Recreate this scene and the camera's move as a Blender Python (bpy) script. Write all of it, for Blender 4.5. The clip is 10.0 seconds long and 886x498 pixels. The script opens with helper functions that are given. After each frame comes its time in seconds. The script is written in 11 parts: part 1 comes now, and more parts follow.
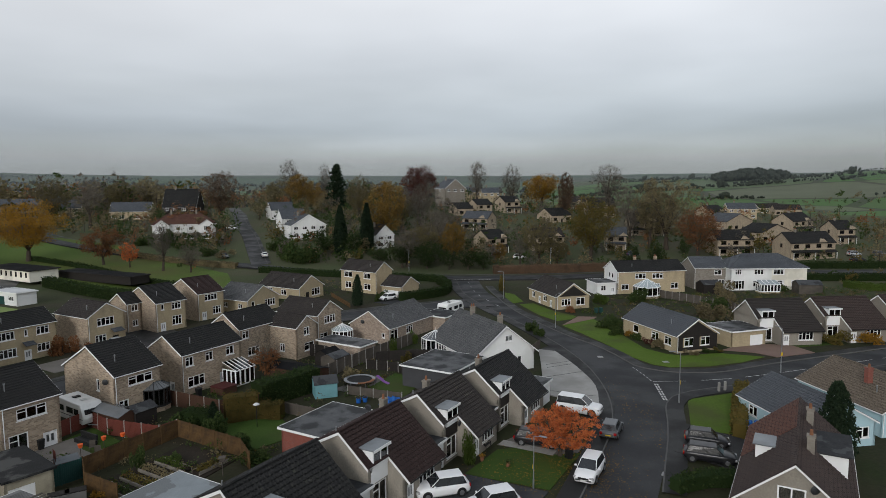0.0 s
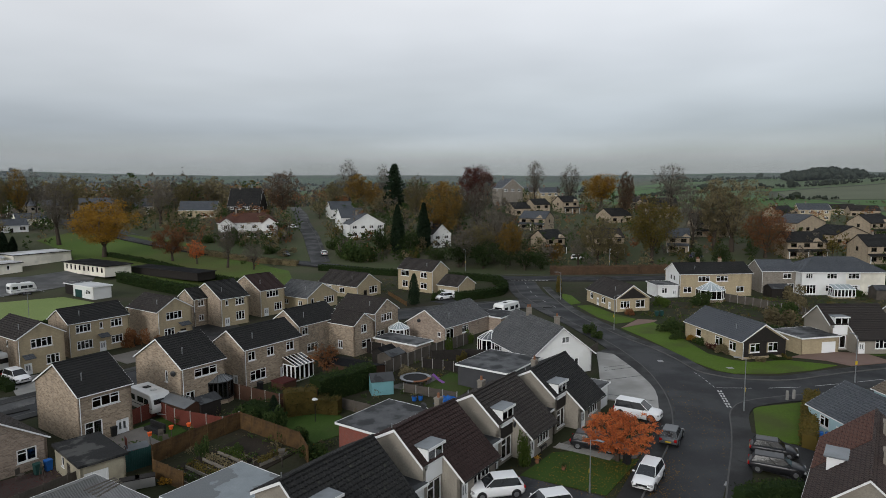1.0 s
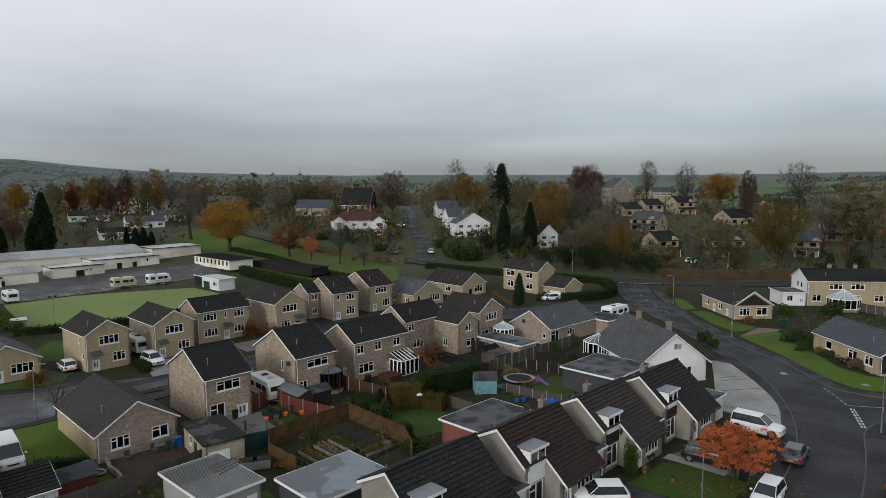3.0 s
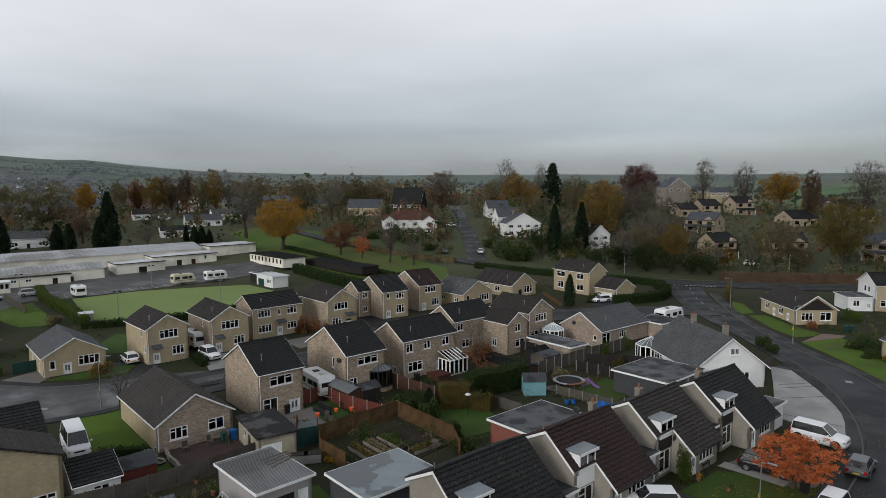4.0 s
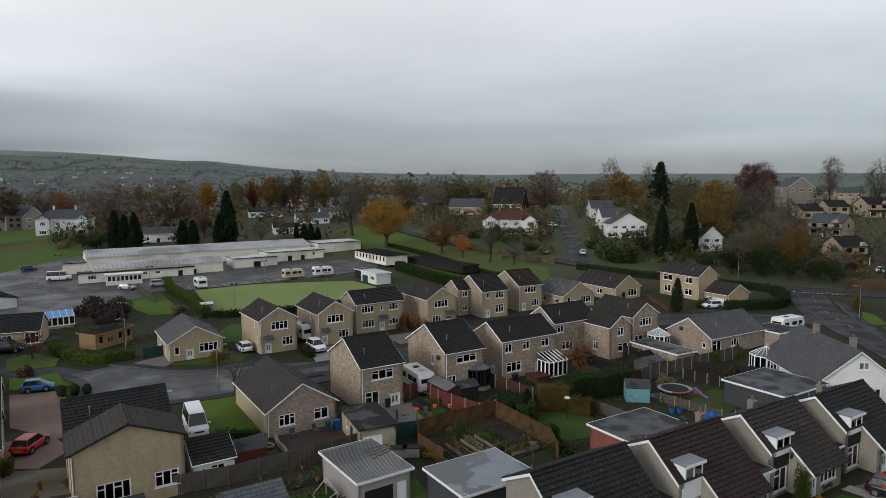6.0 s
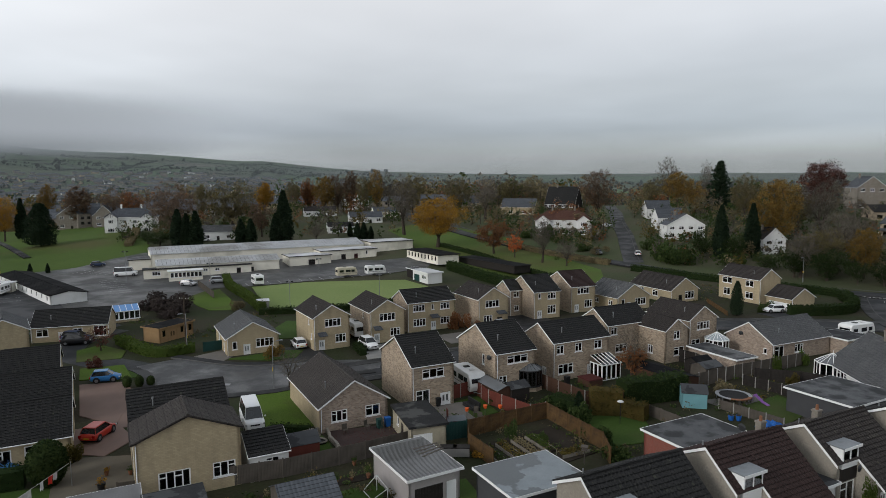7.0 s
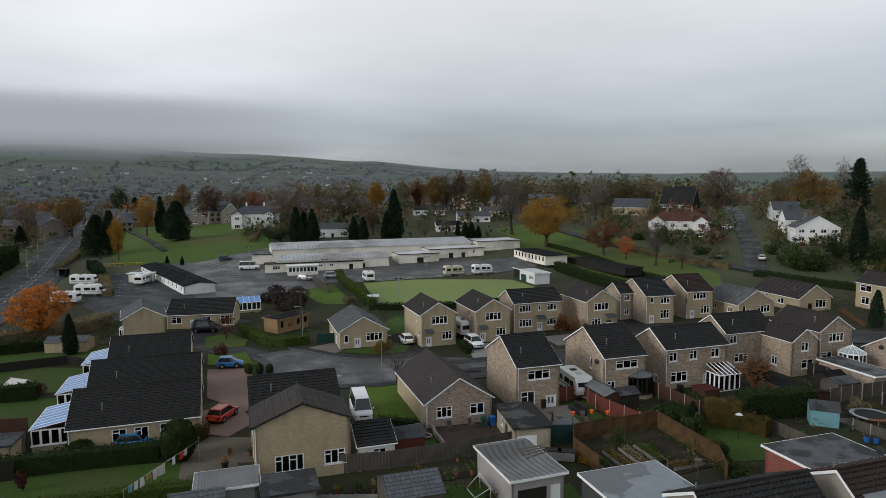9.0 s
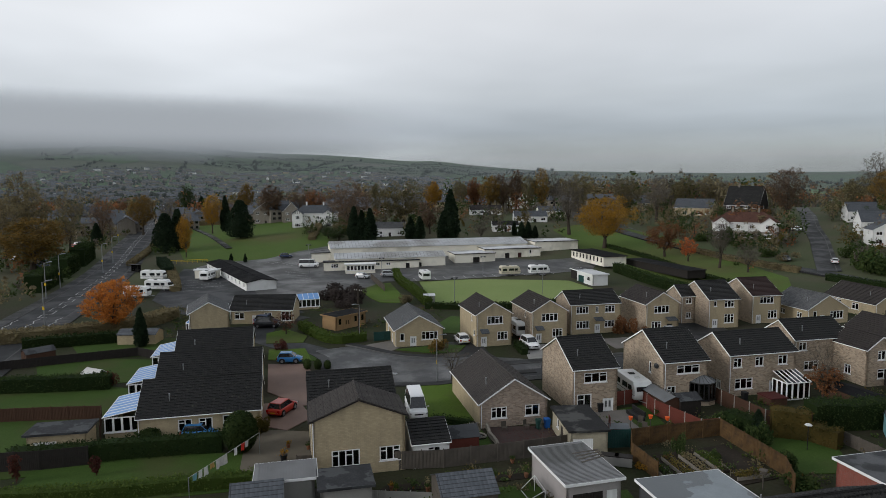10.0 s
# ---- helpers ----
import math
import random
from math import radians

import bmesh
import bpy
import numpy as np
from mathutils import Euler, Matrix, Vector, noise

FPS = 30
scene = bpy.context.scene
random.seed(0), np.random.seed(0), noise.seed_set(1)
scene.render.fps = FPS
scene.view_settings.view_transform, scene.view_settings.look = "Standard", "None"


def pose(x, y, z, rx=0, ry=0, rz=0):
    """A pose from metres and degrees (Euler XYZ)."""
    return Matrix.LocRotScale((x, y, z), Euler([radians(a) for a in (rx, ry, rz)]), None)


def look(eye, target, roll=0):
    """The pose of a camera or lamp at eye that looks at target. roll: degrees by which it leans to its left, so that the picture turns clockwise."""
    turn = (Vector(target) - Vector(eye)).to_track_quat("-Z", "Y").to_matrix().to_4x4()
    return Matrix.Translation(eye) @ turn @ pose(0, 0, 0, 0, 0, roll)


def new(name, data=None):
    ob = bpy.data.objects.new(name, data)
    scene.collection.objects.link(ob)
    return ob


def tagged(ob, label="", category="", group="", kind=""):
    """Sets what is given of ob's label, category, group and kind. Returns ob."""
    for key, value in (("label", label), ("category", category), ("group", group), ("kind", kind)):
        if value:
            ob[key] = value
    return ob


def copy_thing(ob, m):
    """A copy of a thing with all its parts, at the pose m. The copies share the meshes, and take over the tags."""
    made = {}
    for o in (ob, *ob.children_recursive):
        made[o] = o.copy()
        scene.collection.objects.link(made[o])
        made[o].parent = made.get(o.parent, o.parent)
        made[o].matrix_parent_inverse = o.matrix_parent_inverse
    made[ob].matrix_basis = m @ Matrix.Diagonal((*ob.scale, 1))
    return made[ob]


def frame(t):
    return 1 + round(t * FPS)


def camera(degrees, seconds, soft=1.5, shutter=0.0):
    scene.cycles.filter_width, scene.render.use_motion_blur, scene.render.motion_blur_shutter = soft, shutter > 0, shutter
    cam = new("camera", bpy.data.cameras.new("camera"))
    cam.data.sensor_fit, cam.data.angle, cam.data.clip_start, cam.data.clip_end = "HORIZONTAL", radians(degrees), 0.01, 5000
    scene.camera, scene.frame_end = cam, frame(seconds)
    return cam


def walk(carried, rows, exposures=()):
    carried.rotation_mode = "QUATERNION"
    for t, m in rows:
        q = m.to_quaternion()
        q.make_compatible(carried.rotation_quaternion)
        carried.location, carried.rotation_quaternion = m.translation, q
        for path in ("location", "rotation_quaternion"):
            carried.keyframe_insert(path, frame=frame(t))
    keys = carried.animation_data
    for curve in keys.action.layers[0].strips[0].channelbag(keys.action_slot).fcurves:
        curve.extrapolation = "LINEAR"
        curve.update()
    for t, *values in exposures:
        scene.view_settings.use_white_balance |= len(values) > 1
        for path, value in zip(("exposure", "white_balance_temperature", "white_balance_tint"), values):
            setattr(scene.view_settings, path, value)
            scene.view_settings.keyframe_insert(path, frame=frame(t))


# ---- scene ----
cam = camera(69.03, 10.0, soft=0.75)
H = 25.0
# seconds and yaw of a hovering, slowly panning drone
PATH = [(0.0, 0.0), (0.5, 2.24), (1.0, 5.05), (1.5, 7.68), (2.0, 10.03), (2.5, 12.27), (4.0, 18.92), (4.5, 21.15),
        (5.0, 23.39), (5.5, 25.62), (7.0, 32.49), (7.5, 34.83), (8.0, 37.17), (8.5, 39.54), (9.0, 42.05),
        (9.5, 44.55), (10.0, 47.06)]
walk(cam, [(t, pose(0, 0, H, 90 - 5.92, 0, yaw) @ pose(0, 0, 0, 0, 0, -0.29)) for t, yaw in PATH])

# ---- world and sun: a wet overcast autumn day ----
world = bpy.data.worlds.new("overcast_sky")
world.use_nodes = True
scene.world = world


def sky():
    nt = world.node_tree
    nt.nodes.clear()
    N = lambda k, **kw: node(nt, k, **kw)
    out, bg = N("ShaderNodeOutputWorld"), N("ShaderNodeBackground")
    nish = N("ShaderNodeTexSky", sky_type="NISHITA", sun_disc=False, sun_elevation=radians(23), sun_rotation=radians(203))
    tc, sep = N("ShaderNodeTexCoord"), N("ShaderNodeSeparateXYZ")
    nt.links.new(tc.outputs["Generated"], sep.inputs[0])
    # direction laid on a flat cloud deck
    zz = N("ShaderNodeMath", operation="ADD")
    zz.inputs[1].default_value = 0.10
    zm = N("ShaderNodeMath", operation="MAXIMUM")
    zm.inputs[1].default_value = 0.03
    nt.links.new(sep.outputs[2], zm.inputs[0])
    nt.links.new(zm.outputs[0], zz.inputs[0])
    div = N("ShaderNodeVectorMath", operation="DIVIDE")
    comb = N("ShaderNodeCombineXYZ")
    for i in range(3):
        nt.links.new(zz.outputs[0], comb.inputs[i])
    nt.links.new(tc.outputs["Generated"], div.inputs[0])
    nt.links.new(comb.outputs[0], div.inputs[1])
    n1 = N("ShaderNodeTexNoise")
    n1.inputs["Scale"].default_value, n1.inputs["Detail"].default_value, n1.inputs["Roughness"].default_value = 0.28, 3, 0.45
    nt.links.new(div.outputs[0], n1.inputs["Vector"])
    n2 = N("ShaderNodeTexNoise")
    n2.inputs["Scale"].default_value, n2.inputs["Detail"].default_value = 0.8, 3
    nt.links.new(div.outputs[0], n2.inputs["Vector"])
    # brightness by height above the horizon
    ramp = N("ShaderNodeValToRGB")
    stops = [(0.0, (0.37, 0.405, 0.435)), (0.035, (0.38, 0.41, 0.45)), (0.075, (0.335, 0.365, 0.42)), (0.13, (0.46, 0.48, 0.51)),
             (0.22, (0.64, 0.65, 0.67)), (0.31, (0.78, 0.78, 0.79)), (0.45, (0.65, 0.69, 0.74)), (1.0, (0.49, 0.535, 0.59))]
    el = ramp.color_ramp.elements
    el[0].position, el[0].color = stops[0][0], (*stops[0][1], 1)
    el[1].position, el[1].color = stops[-1][0], (*stops[-1][1], 1)
    for p, c in stops[1:-1]:
        e = el.new(p)
        e.color = (*c, 1)
    nt.links.new(sep.outputs[2], ramp.inputs[0])
    m1, m2 = N("ShaderNodeMapRange"), N("ShaderNodeMapRange")
    m1.inputs[1].default_value, m1.inputs[2].default_value, m1.inputs[3].default_value, m1.inputs[4].default_value = 0.3, 0.7, 0.76, 1.22
    m2.inputs[1].default_value, m2.inputs[2].default_value, m2.inputs[3].default_value, m2.inputs[4].default_value = 0.3, 0.7, 0.93, 1.07
    nt.links.new(n1.outputs[0], m1.inputs[0])
    nt.links.new(n2.outputs[0], m2.inputs[0])
    mm = N("ShaderNodeMath", operation="MULTIPLY")
    nt.links.new(m1.outputs[0], mm.inputs[0])
    nt.links.new(m2.outputs[0], mm.inputs[1])
    sc = N("ShaderNodeVectorMath", operation="SCALE")
    nt.links.new(ramp.outputs[0], sc.inputs[0])
    neg, az, turn = N("ShaderNodeMath", operation="MULTIPLY"), N("ShaderNodeMath", operation="ARCTAN2"), N("ShaderNodeMapRange")
    neg.inputs[1].default_value = -1
    nt.links.new(sep.outputs[0], neg.inputs[0])
    nt.links.new(neg.outputs[0], az.inputs[0])
    nt.links.new(sep.outputs[1], az.inputs[1])
    turn.inputs[1].default_value, turn.inputs[2].default_value = -math.pi, math.pi
    nt.links.new(az.outputs[0], turn.inputs[0])
    quarter = N("ShaderNodeValToRGB")
    quarter.color_ramp.interpolation = "B_SPLINE"
    qe = quarter.color_ramp.elements
    qe[0].position, qe[1].position = 0.0, 1.0
    for e in qe:
        e.color = (0.5, 0.5, 0.5, 1)
    for deg, v in ((-70, 0.46), (-36, 0.41), (-12, 0.49), (6, 0.515), (26, 0.46), (46, 0.5), (68, 0.6), (95, 0.58)):
        e = qe.new((deg + 180) / 360)
        e.color = (v, v, v, 1)
    nt.links.new(turn.outputs[0], quarter.inputs[0])
    twice = N("ShaderNodeMath", operation="MULTIPLY")
    twice.inputs[1].default_value = 2.0
    nt.links.new(quarter.outputs[0], twice.inputs[0])
    m3 = N("ShaderNodeMath", operation="MULTIPLY")
    nt.links.new(mm.outputs[0], m3.inputs[0])
    nt.links.new(twice.outputs[0], m3.inputs[1])
    nt.links.new(m3.outputs[0], sc.inputs["Scale"])
    add = N("ShaderNodeMix", data_type="RGBA", blend_type="ADD")
    add.inputs[0].default_value = 0.02
    nt.links.new(sc.outputs[0], add.inputs[6])
    nt.links.new(nish.outputs[0], add.inputs[7])
    nt.links.new(add.outputs[2], bg.inputs[0])
    bg.inputs[1].default_value = SKY
    nt.links.new(bg.outputs[0], out.inputs[0])


def node(nt, kind, **kw):
    n = nt.nodes.new(kind)
    for k, v in kw.items():
        setattr(n, k, v)
    return n


SKY = 1.0
sky()
sun = new("sun", bpy.data.lights.new("sun", "SUN"))
sun.data.energy, sun.data.angle, sun.data.color = 1.5, radians(20), (1.0, 0.99, 0.98)
sun.matrix_basis = look((-110, -260, 120), (0, 0, 0))

# ---- materials ----
MATS = {}


def base_mat(name, rough=0.8, metal=0.0, spec=0.3):
    m = bpy.data.materials.new(name)
    m.use_nodes = True
    MATS[name] = m
    b = m.node_tree.nodes["Principled BSDF"]
    b.inputs["Roughness"].default_value, b.inputs["Metallic"].default_value = rough, metal
    b.inputs["Specular IOR Level"].default_value = spec
    return m, m.node_tree, b


def mixed(nt, fac, a, b, kind="MIX"):
    n = node(nt, "ShaderNodeMix", data_type="RGBA", blend_type=kind)
    for i, v in ((0, fac), (6, a), (7, b)):
        if isinstance(v, (int, float)):
            n.inputs[i].default_value = v
        elif isinstance(v, tuple):
            n.inputs[i].default_value = (*v, 1)
        else:
            nt.links.new(v, n.inputs[i])
    return n.outputs[2]


def noise_at(nt, scale, detail=4, coord="Object", lo=0.35, hi=0.65, vec=None, rough=0.55):
    n = node(nt, "ShaderNodeTexNoise")
    n.inputs["Scale"].default_value, n.inputs["Detail"].default_value, n.inputs["Roughness"].default_value = scale, detail, rough
    if vec is None:
        vec = node(nt, "ShaderNodeTexCoord").outputs[coord]
    nt.links.new(vec, n.inputs["Vector"])
    r = node(nt, "ShaderNodeMapRange")
    r.inputs[1].default_value, r.inputs[2].default_value = lo, hi
    nt.links.new(n.outputs[0], r.inputs[0])
    return r.outputs[0]


def bump(nt, b, height, strength=0.4, dist=0.02):
    n = node(nt, "ShaderNodeBump")
    n.inputs["Strength"].default_value, n.inputs["Distance"].default_value = strength, dist
    nt.links.new(height, n.inputs["Height"])
    nt.links.new(n.outputs[0], b.inputs["Normal"])


def plain(name, c1, c2, scale=1.5, fine=12.0, rough=0.8, metal=0.0, spec=0.12, coord="Object", vary=0.25, relief=0.3, stain=None):
    """Two colours in broad patches, with a fine grain and a little relief."""
    m, nt, b = base_mat(name, rough, metal, spec)
    big, small = noise_at(nt, scale, 5, coord), noise_at(nt, min(fine, 7.0), 7, coord, 0.33, 0.67, rough=0.75)
    col = mixed(nt, big, c1, c2)
    info, tone = node(nt, "ShaderNodeObjectInfo"), node(nt, "ShaderNodeMapRange")
    tone.inputs[3].default_value = 0.0
    tone.inputs[4].default_value = min(0.35, vary)
    nt.links.new(info.outputs["Random"], tone.inputs[0])
    col = mixed(nt, tone.outputs[0], col, tuple(0.45 * v for v in c2))
    dark = tuple(v * (1 - vary) for v in c1)
    col = mixed(nt, mul(nt, small, 0.9), col, dark)
    if stain:
        col = mixed(nt, mul(nt, noise_at(nt, scale * 0.37, 5, coord, 0.5, stain[2] if len(stain) > 2 else 0.62), stain[1]), col, stain[0])
    nt.links.new(col, b.inputs["Base Color"])
    bump(nt, b, small, relief, 0.01)
    return m


def mul(nt, a, k):
    n = node(nt, "ShaderNodeMath", operation="MULTIPLY")
    nt.links.new(a, n.inputs[0])
    if isinstance(k, (int, float)):
        n.inputs[1].default_value = k
    else:
        nt.links.new(k, n.inputs[1])
    return n.outputs[0]


def masonry(name, c1, c2, mortar, bw, bh, gap=0.012, stain=(0.08, 0.07, 0.06), amount=0.4, rough=0.85):
    m, nt, b = base_mat(name, rough, spec=0.1)
    uv = node(nt, "ShaderNodeTexCoord").outputs["UV"]
    br = node(nt, "ShaderNodeTexBrick")
    br.inputs["Scale"].default_value, br.inputs["Brick Width"].default_value, br.inputs["Row Height"].default_value = 1, bw, bh
    br.inputs["Mortar Size"].default_value, br.inputs["Mortar Smooth"].default_value = gap, 0.3
    br.inputs["Color1"].default_value, br.inputs["Color2"].default_value, br.inputs["Mortar"].default_value = (*c1, 1), (*c2, 1), (*mortar, 1)
    nt.links.new(uv, br.inputs["Vector"])
    col = mixed(nt, mul(nt, noise_at(nt, 3.5, 3, "UV", 0.3, 0.7), 0.35), br.outputs[0], tuple(0.6 * v for v in c1))
    # rain streaks and grime: broad, tall patches
    mp = node(nt, "ShaderNodeMapping")
    mp.inputs["Scale"].default_value = (0.9, 0.25, 1)
    nt.links.new(uv, mp.inputs[0])
    col = mixed(nt, mul(nt, noise_at(nt, 1.0, 5, vec=mp.outputs[0], lo=0.45, hi=0.8), amount), col, stain)
    nt.links.new(col, b.inputs["Base Color"])
    bump(nt, b, br.outputs["Fac"], -0.5, 0.012)
    return m


def tiles(name, c1, c2, moss, moss_amount, rough=0.7, spec=0.12, ribbed=False):
    """Interlocking concrete tiles: rolls across, a tone of its own for each tile, lichen in patches, painted course
    shade.
    """
    m, nt, b = base_mat(name, rough, spec=spec)
    uv = node(nt, "ShaderNodeTexCoord").outputs["UV"]
    br = node(nt, "ShaderNodeTexBrick")
    br.offset = 0.0
    br.inputs["Scale"].default_value, br.inputs["Brick Width"].default_value, br.inputs["Row Height"].default_value = 1, 0.33, 400 if ribbed else 0.36
    br.inputs["Mortar Size"].default_value = 0.005
    br.inputs["Color1"].default_value, br.inputs["Color2"].default_value = (*c1, 1), (*c2, 1)
    br.inputs["Mortar"].default_value = (*(0.22 * v for v in c1), 1)
    nt.links.new(uv, br.inputs["Vector"])
    # shade at each course's lower edge, painted as dark lines; ribbed: along the ribs
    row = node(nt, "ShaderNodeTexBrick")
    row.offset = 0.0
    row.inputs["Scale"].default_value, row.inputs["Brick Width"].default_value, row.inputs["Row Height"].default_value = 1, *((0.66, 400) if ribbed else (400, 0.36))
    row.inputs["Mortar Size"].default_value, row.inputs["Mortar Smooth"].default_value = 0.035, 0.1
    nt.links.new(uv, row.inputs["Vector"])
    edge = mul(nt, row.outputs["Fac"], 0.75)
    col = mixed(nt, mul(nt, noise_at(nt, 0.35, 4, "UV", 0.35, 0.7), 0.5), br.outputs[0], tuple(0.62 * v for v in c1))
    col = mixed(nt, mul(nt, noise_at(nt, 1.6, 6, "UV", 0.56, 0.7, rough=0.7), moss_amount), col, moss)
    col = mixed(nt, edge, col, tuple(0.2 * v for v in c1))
    nt.links.new(col, b.inputs["Base Color"])
    wave = node(nt, "ShaderNodeTexWave")
    wave.inputs["Scale"].default_value = 0.952
    nt.links.new(uv, wave.inputs["Vector"])
    h = node(nt, "ShaderNodeMath", operation="MULTIPLY_ADD")
    nt.links.new(br.outputs["Fac"], h.inputs[0])
    h.inputs[1].default_value = -0.5
    nt.links.new(wave.outputs["Fac"], h.inputs[2])
    bump(nt, b, h.outputs[0], 0.5, 0.03)
    return m


def foliage(name, c1, c2, c3, through_light=0.38):
    """Leaves that let part of the light through, each clump a tone of its own."""
    m, nt, b = base_mat(name, 0.75, spec=0.06)
    g = node(nt, "ShaderNodeNewGeometry")
    ramp = node(nt, "ShaderNodeValToRGB")
    el = ramp.color_ramp.elements
    el[0].color, el[1].color = (*c1, 1), (*c3, 1)
    e = el.new(0.5)
    e.color = (*c2, 1)
    nt.links.new(g.outputs["Random Per Island"], ramp.inputs[0])
    # broad patches where the leaves have turned or thinned
    col = mixed(nt, mul(nt, noise_at(nt, 0.45, 3, vec=g.outputs["Position"], lo=0.45, hi=0.68), 0.55), ramp.outputs[0], tuple(0.62 * v for v in c3))
    info = node(nt, "ShaderNodeObjectInfo")
    hsv = node(nt, "ShaderNodeHueSaturation")
    mr = node(nt, "ShaderNodeMapRange")
    mr.inputs[3].default_value, mr.inputs[4].default_value = 0.8, 1.15
    nt.links.new(info.outputs["Random"], mr.inputs[0])
    nt.links.new(mr.outputs[0], hsv.inputs["Value"])
    nt.links.new(col, hsv.inputs["Color"])
    nt.links.new(hsv.outputs[0], b.inputs["Base Color"])
    tr, mix = node(nt, "ShaderNodeBsdfTranslucent"), node(nt, "ShaderNodeMixShader")
    nt.links.new(hsv.outputs[0], tr.inputs[0])
    mix.inputs[0].default_value = through_light
    nt.links.new(b.outputs[0], mix.inputs[1])
    nt.links.new(tr.outputs[0], mix.inputs[2])
    nt.links.new(mix.outputs[0], nt.nodes["Material Output"].inputs[0])
    return m


def glass(name, tint=(0.75, 0.8, 0.82), clear=0.75):
    m = bpy.data.materials.new(name)
    m.use_nodes = True
    MATS[name] = m
    nt = m.node_tree
    nt.nodes.clear()
    out, mix = node(nt, "ShaderNodeOutputMaterial"), node(nt, "ShaderNodeMixShader")
    tr, gl, fr = node(nt, "ShaderNodeBsdfTransparent"), node(nt, "ShaderNodeBsdfGlossy"), node(nt, "ShaderNodeFresnel")
    tr.inputs[0].default_value, gl.inputs["Roughness"].default_value = (*(clear * v for v in tint), 1), 0.03
    fr.inputs[0].default_value = 1.85
    nt.links.new(fr.outputs[0], mix.inputs[0])
    nt.links.new(tr.outputs[0], mix.inputs[1])
    nt.links.new(gl.outputs[0], mix.inputs[2])
    nt.links.new(mix.outputs[0], out.inputs[0])
    return m


masonry("buff_brick", (0.445, 0.35, 0.258), (0.215, 0.163, 0.115), (0.38, 0.33, 0.26), 0.36, 0.14)
masonry("pink_brick", (0.405, 0.316, 0.248), (0.2, 0.153, 0.116), (0.36, 0.31, 0.26), 0.32, 0.12)
masonry("red_brick", (0.25, 0.07, 0.05), (0.2, 0.055, 0.04), (0.2, 0.12, 0.1), 0.22, 0.075)
masonry("cream_stone", (0.455, 0.372, 0.24), (0.375, 0.302, 0.192), (0.34, 0.28, 0.185), 0.34, 0.125, 0.012, amount=0.35)
masonry("hill_stone", (0.40, 0.325, 0.235), (0.29, 0.232, 0.165), (0.35, 0.29, 0.215), 0.45, 0.17, 0.01, amount=0.4)
masonry("grey_stone", (0.27, 0.24, 0.20), (0.18, 0.16, 0.135), (0.24, 0.22, 0.19), 0.46, 0.17, 0.016)
plain("pebbledash", (0.37, 0.335, 0.28), (0.3, 0.27, 0.225), 0.7, 30, 0.9, vary=0.5, relief=0.6, stain=((0.19, 0.165, 0.135), 0.5))
plain("white_render", (0.74, 0.74, 0.72), (0.66, 0.66, 0.64), 0.5, 14, 0.8, vary=0.08, stain=((0.5, 0.5, 0.47), 0.5))
plain("blue_render", (0.40, 0.56, 0.60), (0.36, 0.5, 0.54), 0.5, 14, 0.8, vary=0.08)
plain("cream_render", (0.80, 0.76, 0.65), (0.74, 0.70, 0.60), 0.4, 14, 0.8, vary=0.08, stain=((0.36, 0.34, 0.28), 0.5))
plain("white_upvc", (0.78, 0.78, 0.77), (0.72, 0.72, 0.71), 1, 20, 0.4, vary=0.05, relief=0.05)
masonry("dark_paving", (0.06, 0.061, 0.065), (0.04, 0.041, 0.044), (0.025, 0.025, 0.026), 0.3, 0.2, 0.012)
plain("dark_render", (0.075, 0.076, 0.08), (0.055, 0.056, 0.06), 0.6, 14, 0.8)
plain("lead_roof", (0.24, 0.26, 0.275), (0.16, 0.172, 0.18), 0.9, 14, 0.4, spec=0.3, stain=((0.14, 0.15, 0.155), 0.7, 0.53))
plain("dark_board", (0.025, 0.022, 0.02), (0.035, 0.03, 0.027), 2, 20, 0.6)
plain("black_plastic", (0.02, 0.02, 0.02), (0.03, 0.03, 0.03), 2, 20, 0.45)
plain("curtain", (0.6, 0.59, 0.57), (0.4, 0.39, 0.38), 3, 25, 0.9)
plain("felt_dark", (0.035, 0.036, 0.038), (0.055, 0.057, 0.06), 1.3, 30, 0.9, spec=0.1, stain=((0.085, 0.088, 0.09), 0.6, 0.53))
plain("black_felt", (0.011, 0.011, 0.012), (0.02, 0.02, 0.021), 0.8, 14, 0.9, spec=0.04, stain=((0.03, 0.03, 0.029), 0.5, 0.58))
plain("dirty_cream", (0.42, 0.38, 0.28), (0.34, 0.3, 0.22), 0.8, 16, 0.9, stain=((0.2, 0.18, 0.14), 0.7, 0.6))
plain("ragged_felt", (0.024, 0.024, 0.024), (0.036, 0.036, 0.036), 1.1, 14, 0.75, spec=0.1, vary=0.4, stain=((0.075, 0.074, 0.07), 0.8, 0.56))
plain("felt_grey", (0.058, 0.06, 0.063), (0.046, 0.048, 0.051), 1.3, 30, 0.55, stain=((0.022, 0.023, 0.024), 0.85, 0.515))
plain("felt_pale", (0.2, 0.23, 0.245), (0.12, 0.14, 0.152), 0.6, 30, 0.3, spec=0.3, stain=((0.07, 0.077, 0.08), 0.85, 0.515))
plain("metal_sheet", (0.62, 0.63, 0.64), (0.5, 0.505, 0.51), 0.3, 9, 0.45, 0.0, stain=((0.25, 0.24, 0.22), 0.7))
plain("concrete", (0.30, 0.29, 0.27), (0.24, 0.235, 0.22), 0.3, 20, 0.8, stain=((0.17, 0.165, 0.155), 0.5))
plain("asphalt", (0.036, 0.037, 0.039), (0.05, 0.051, 0.053), 0.12, 40, 0.65, spec=0.08, stain=((0.03, 0.031, 0.032), 0.8, 0.56))
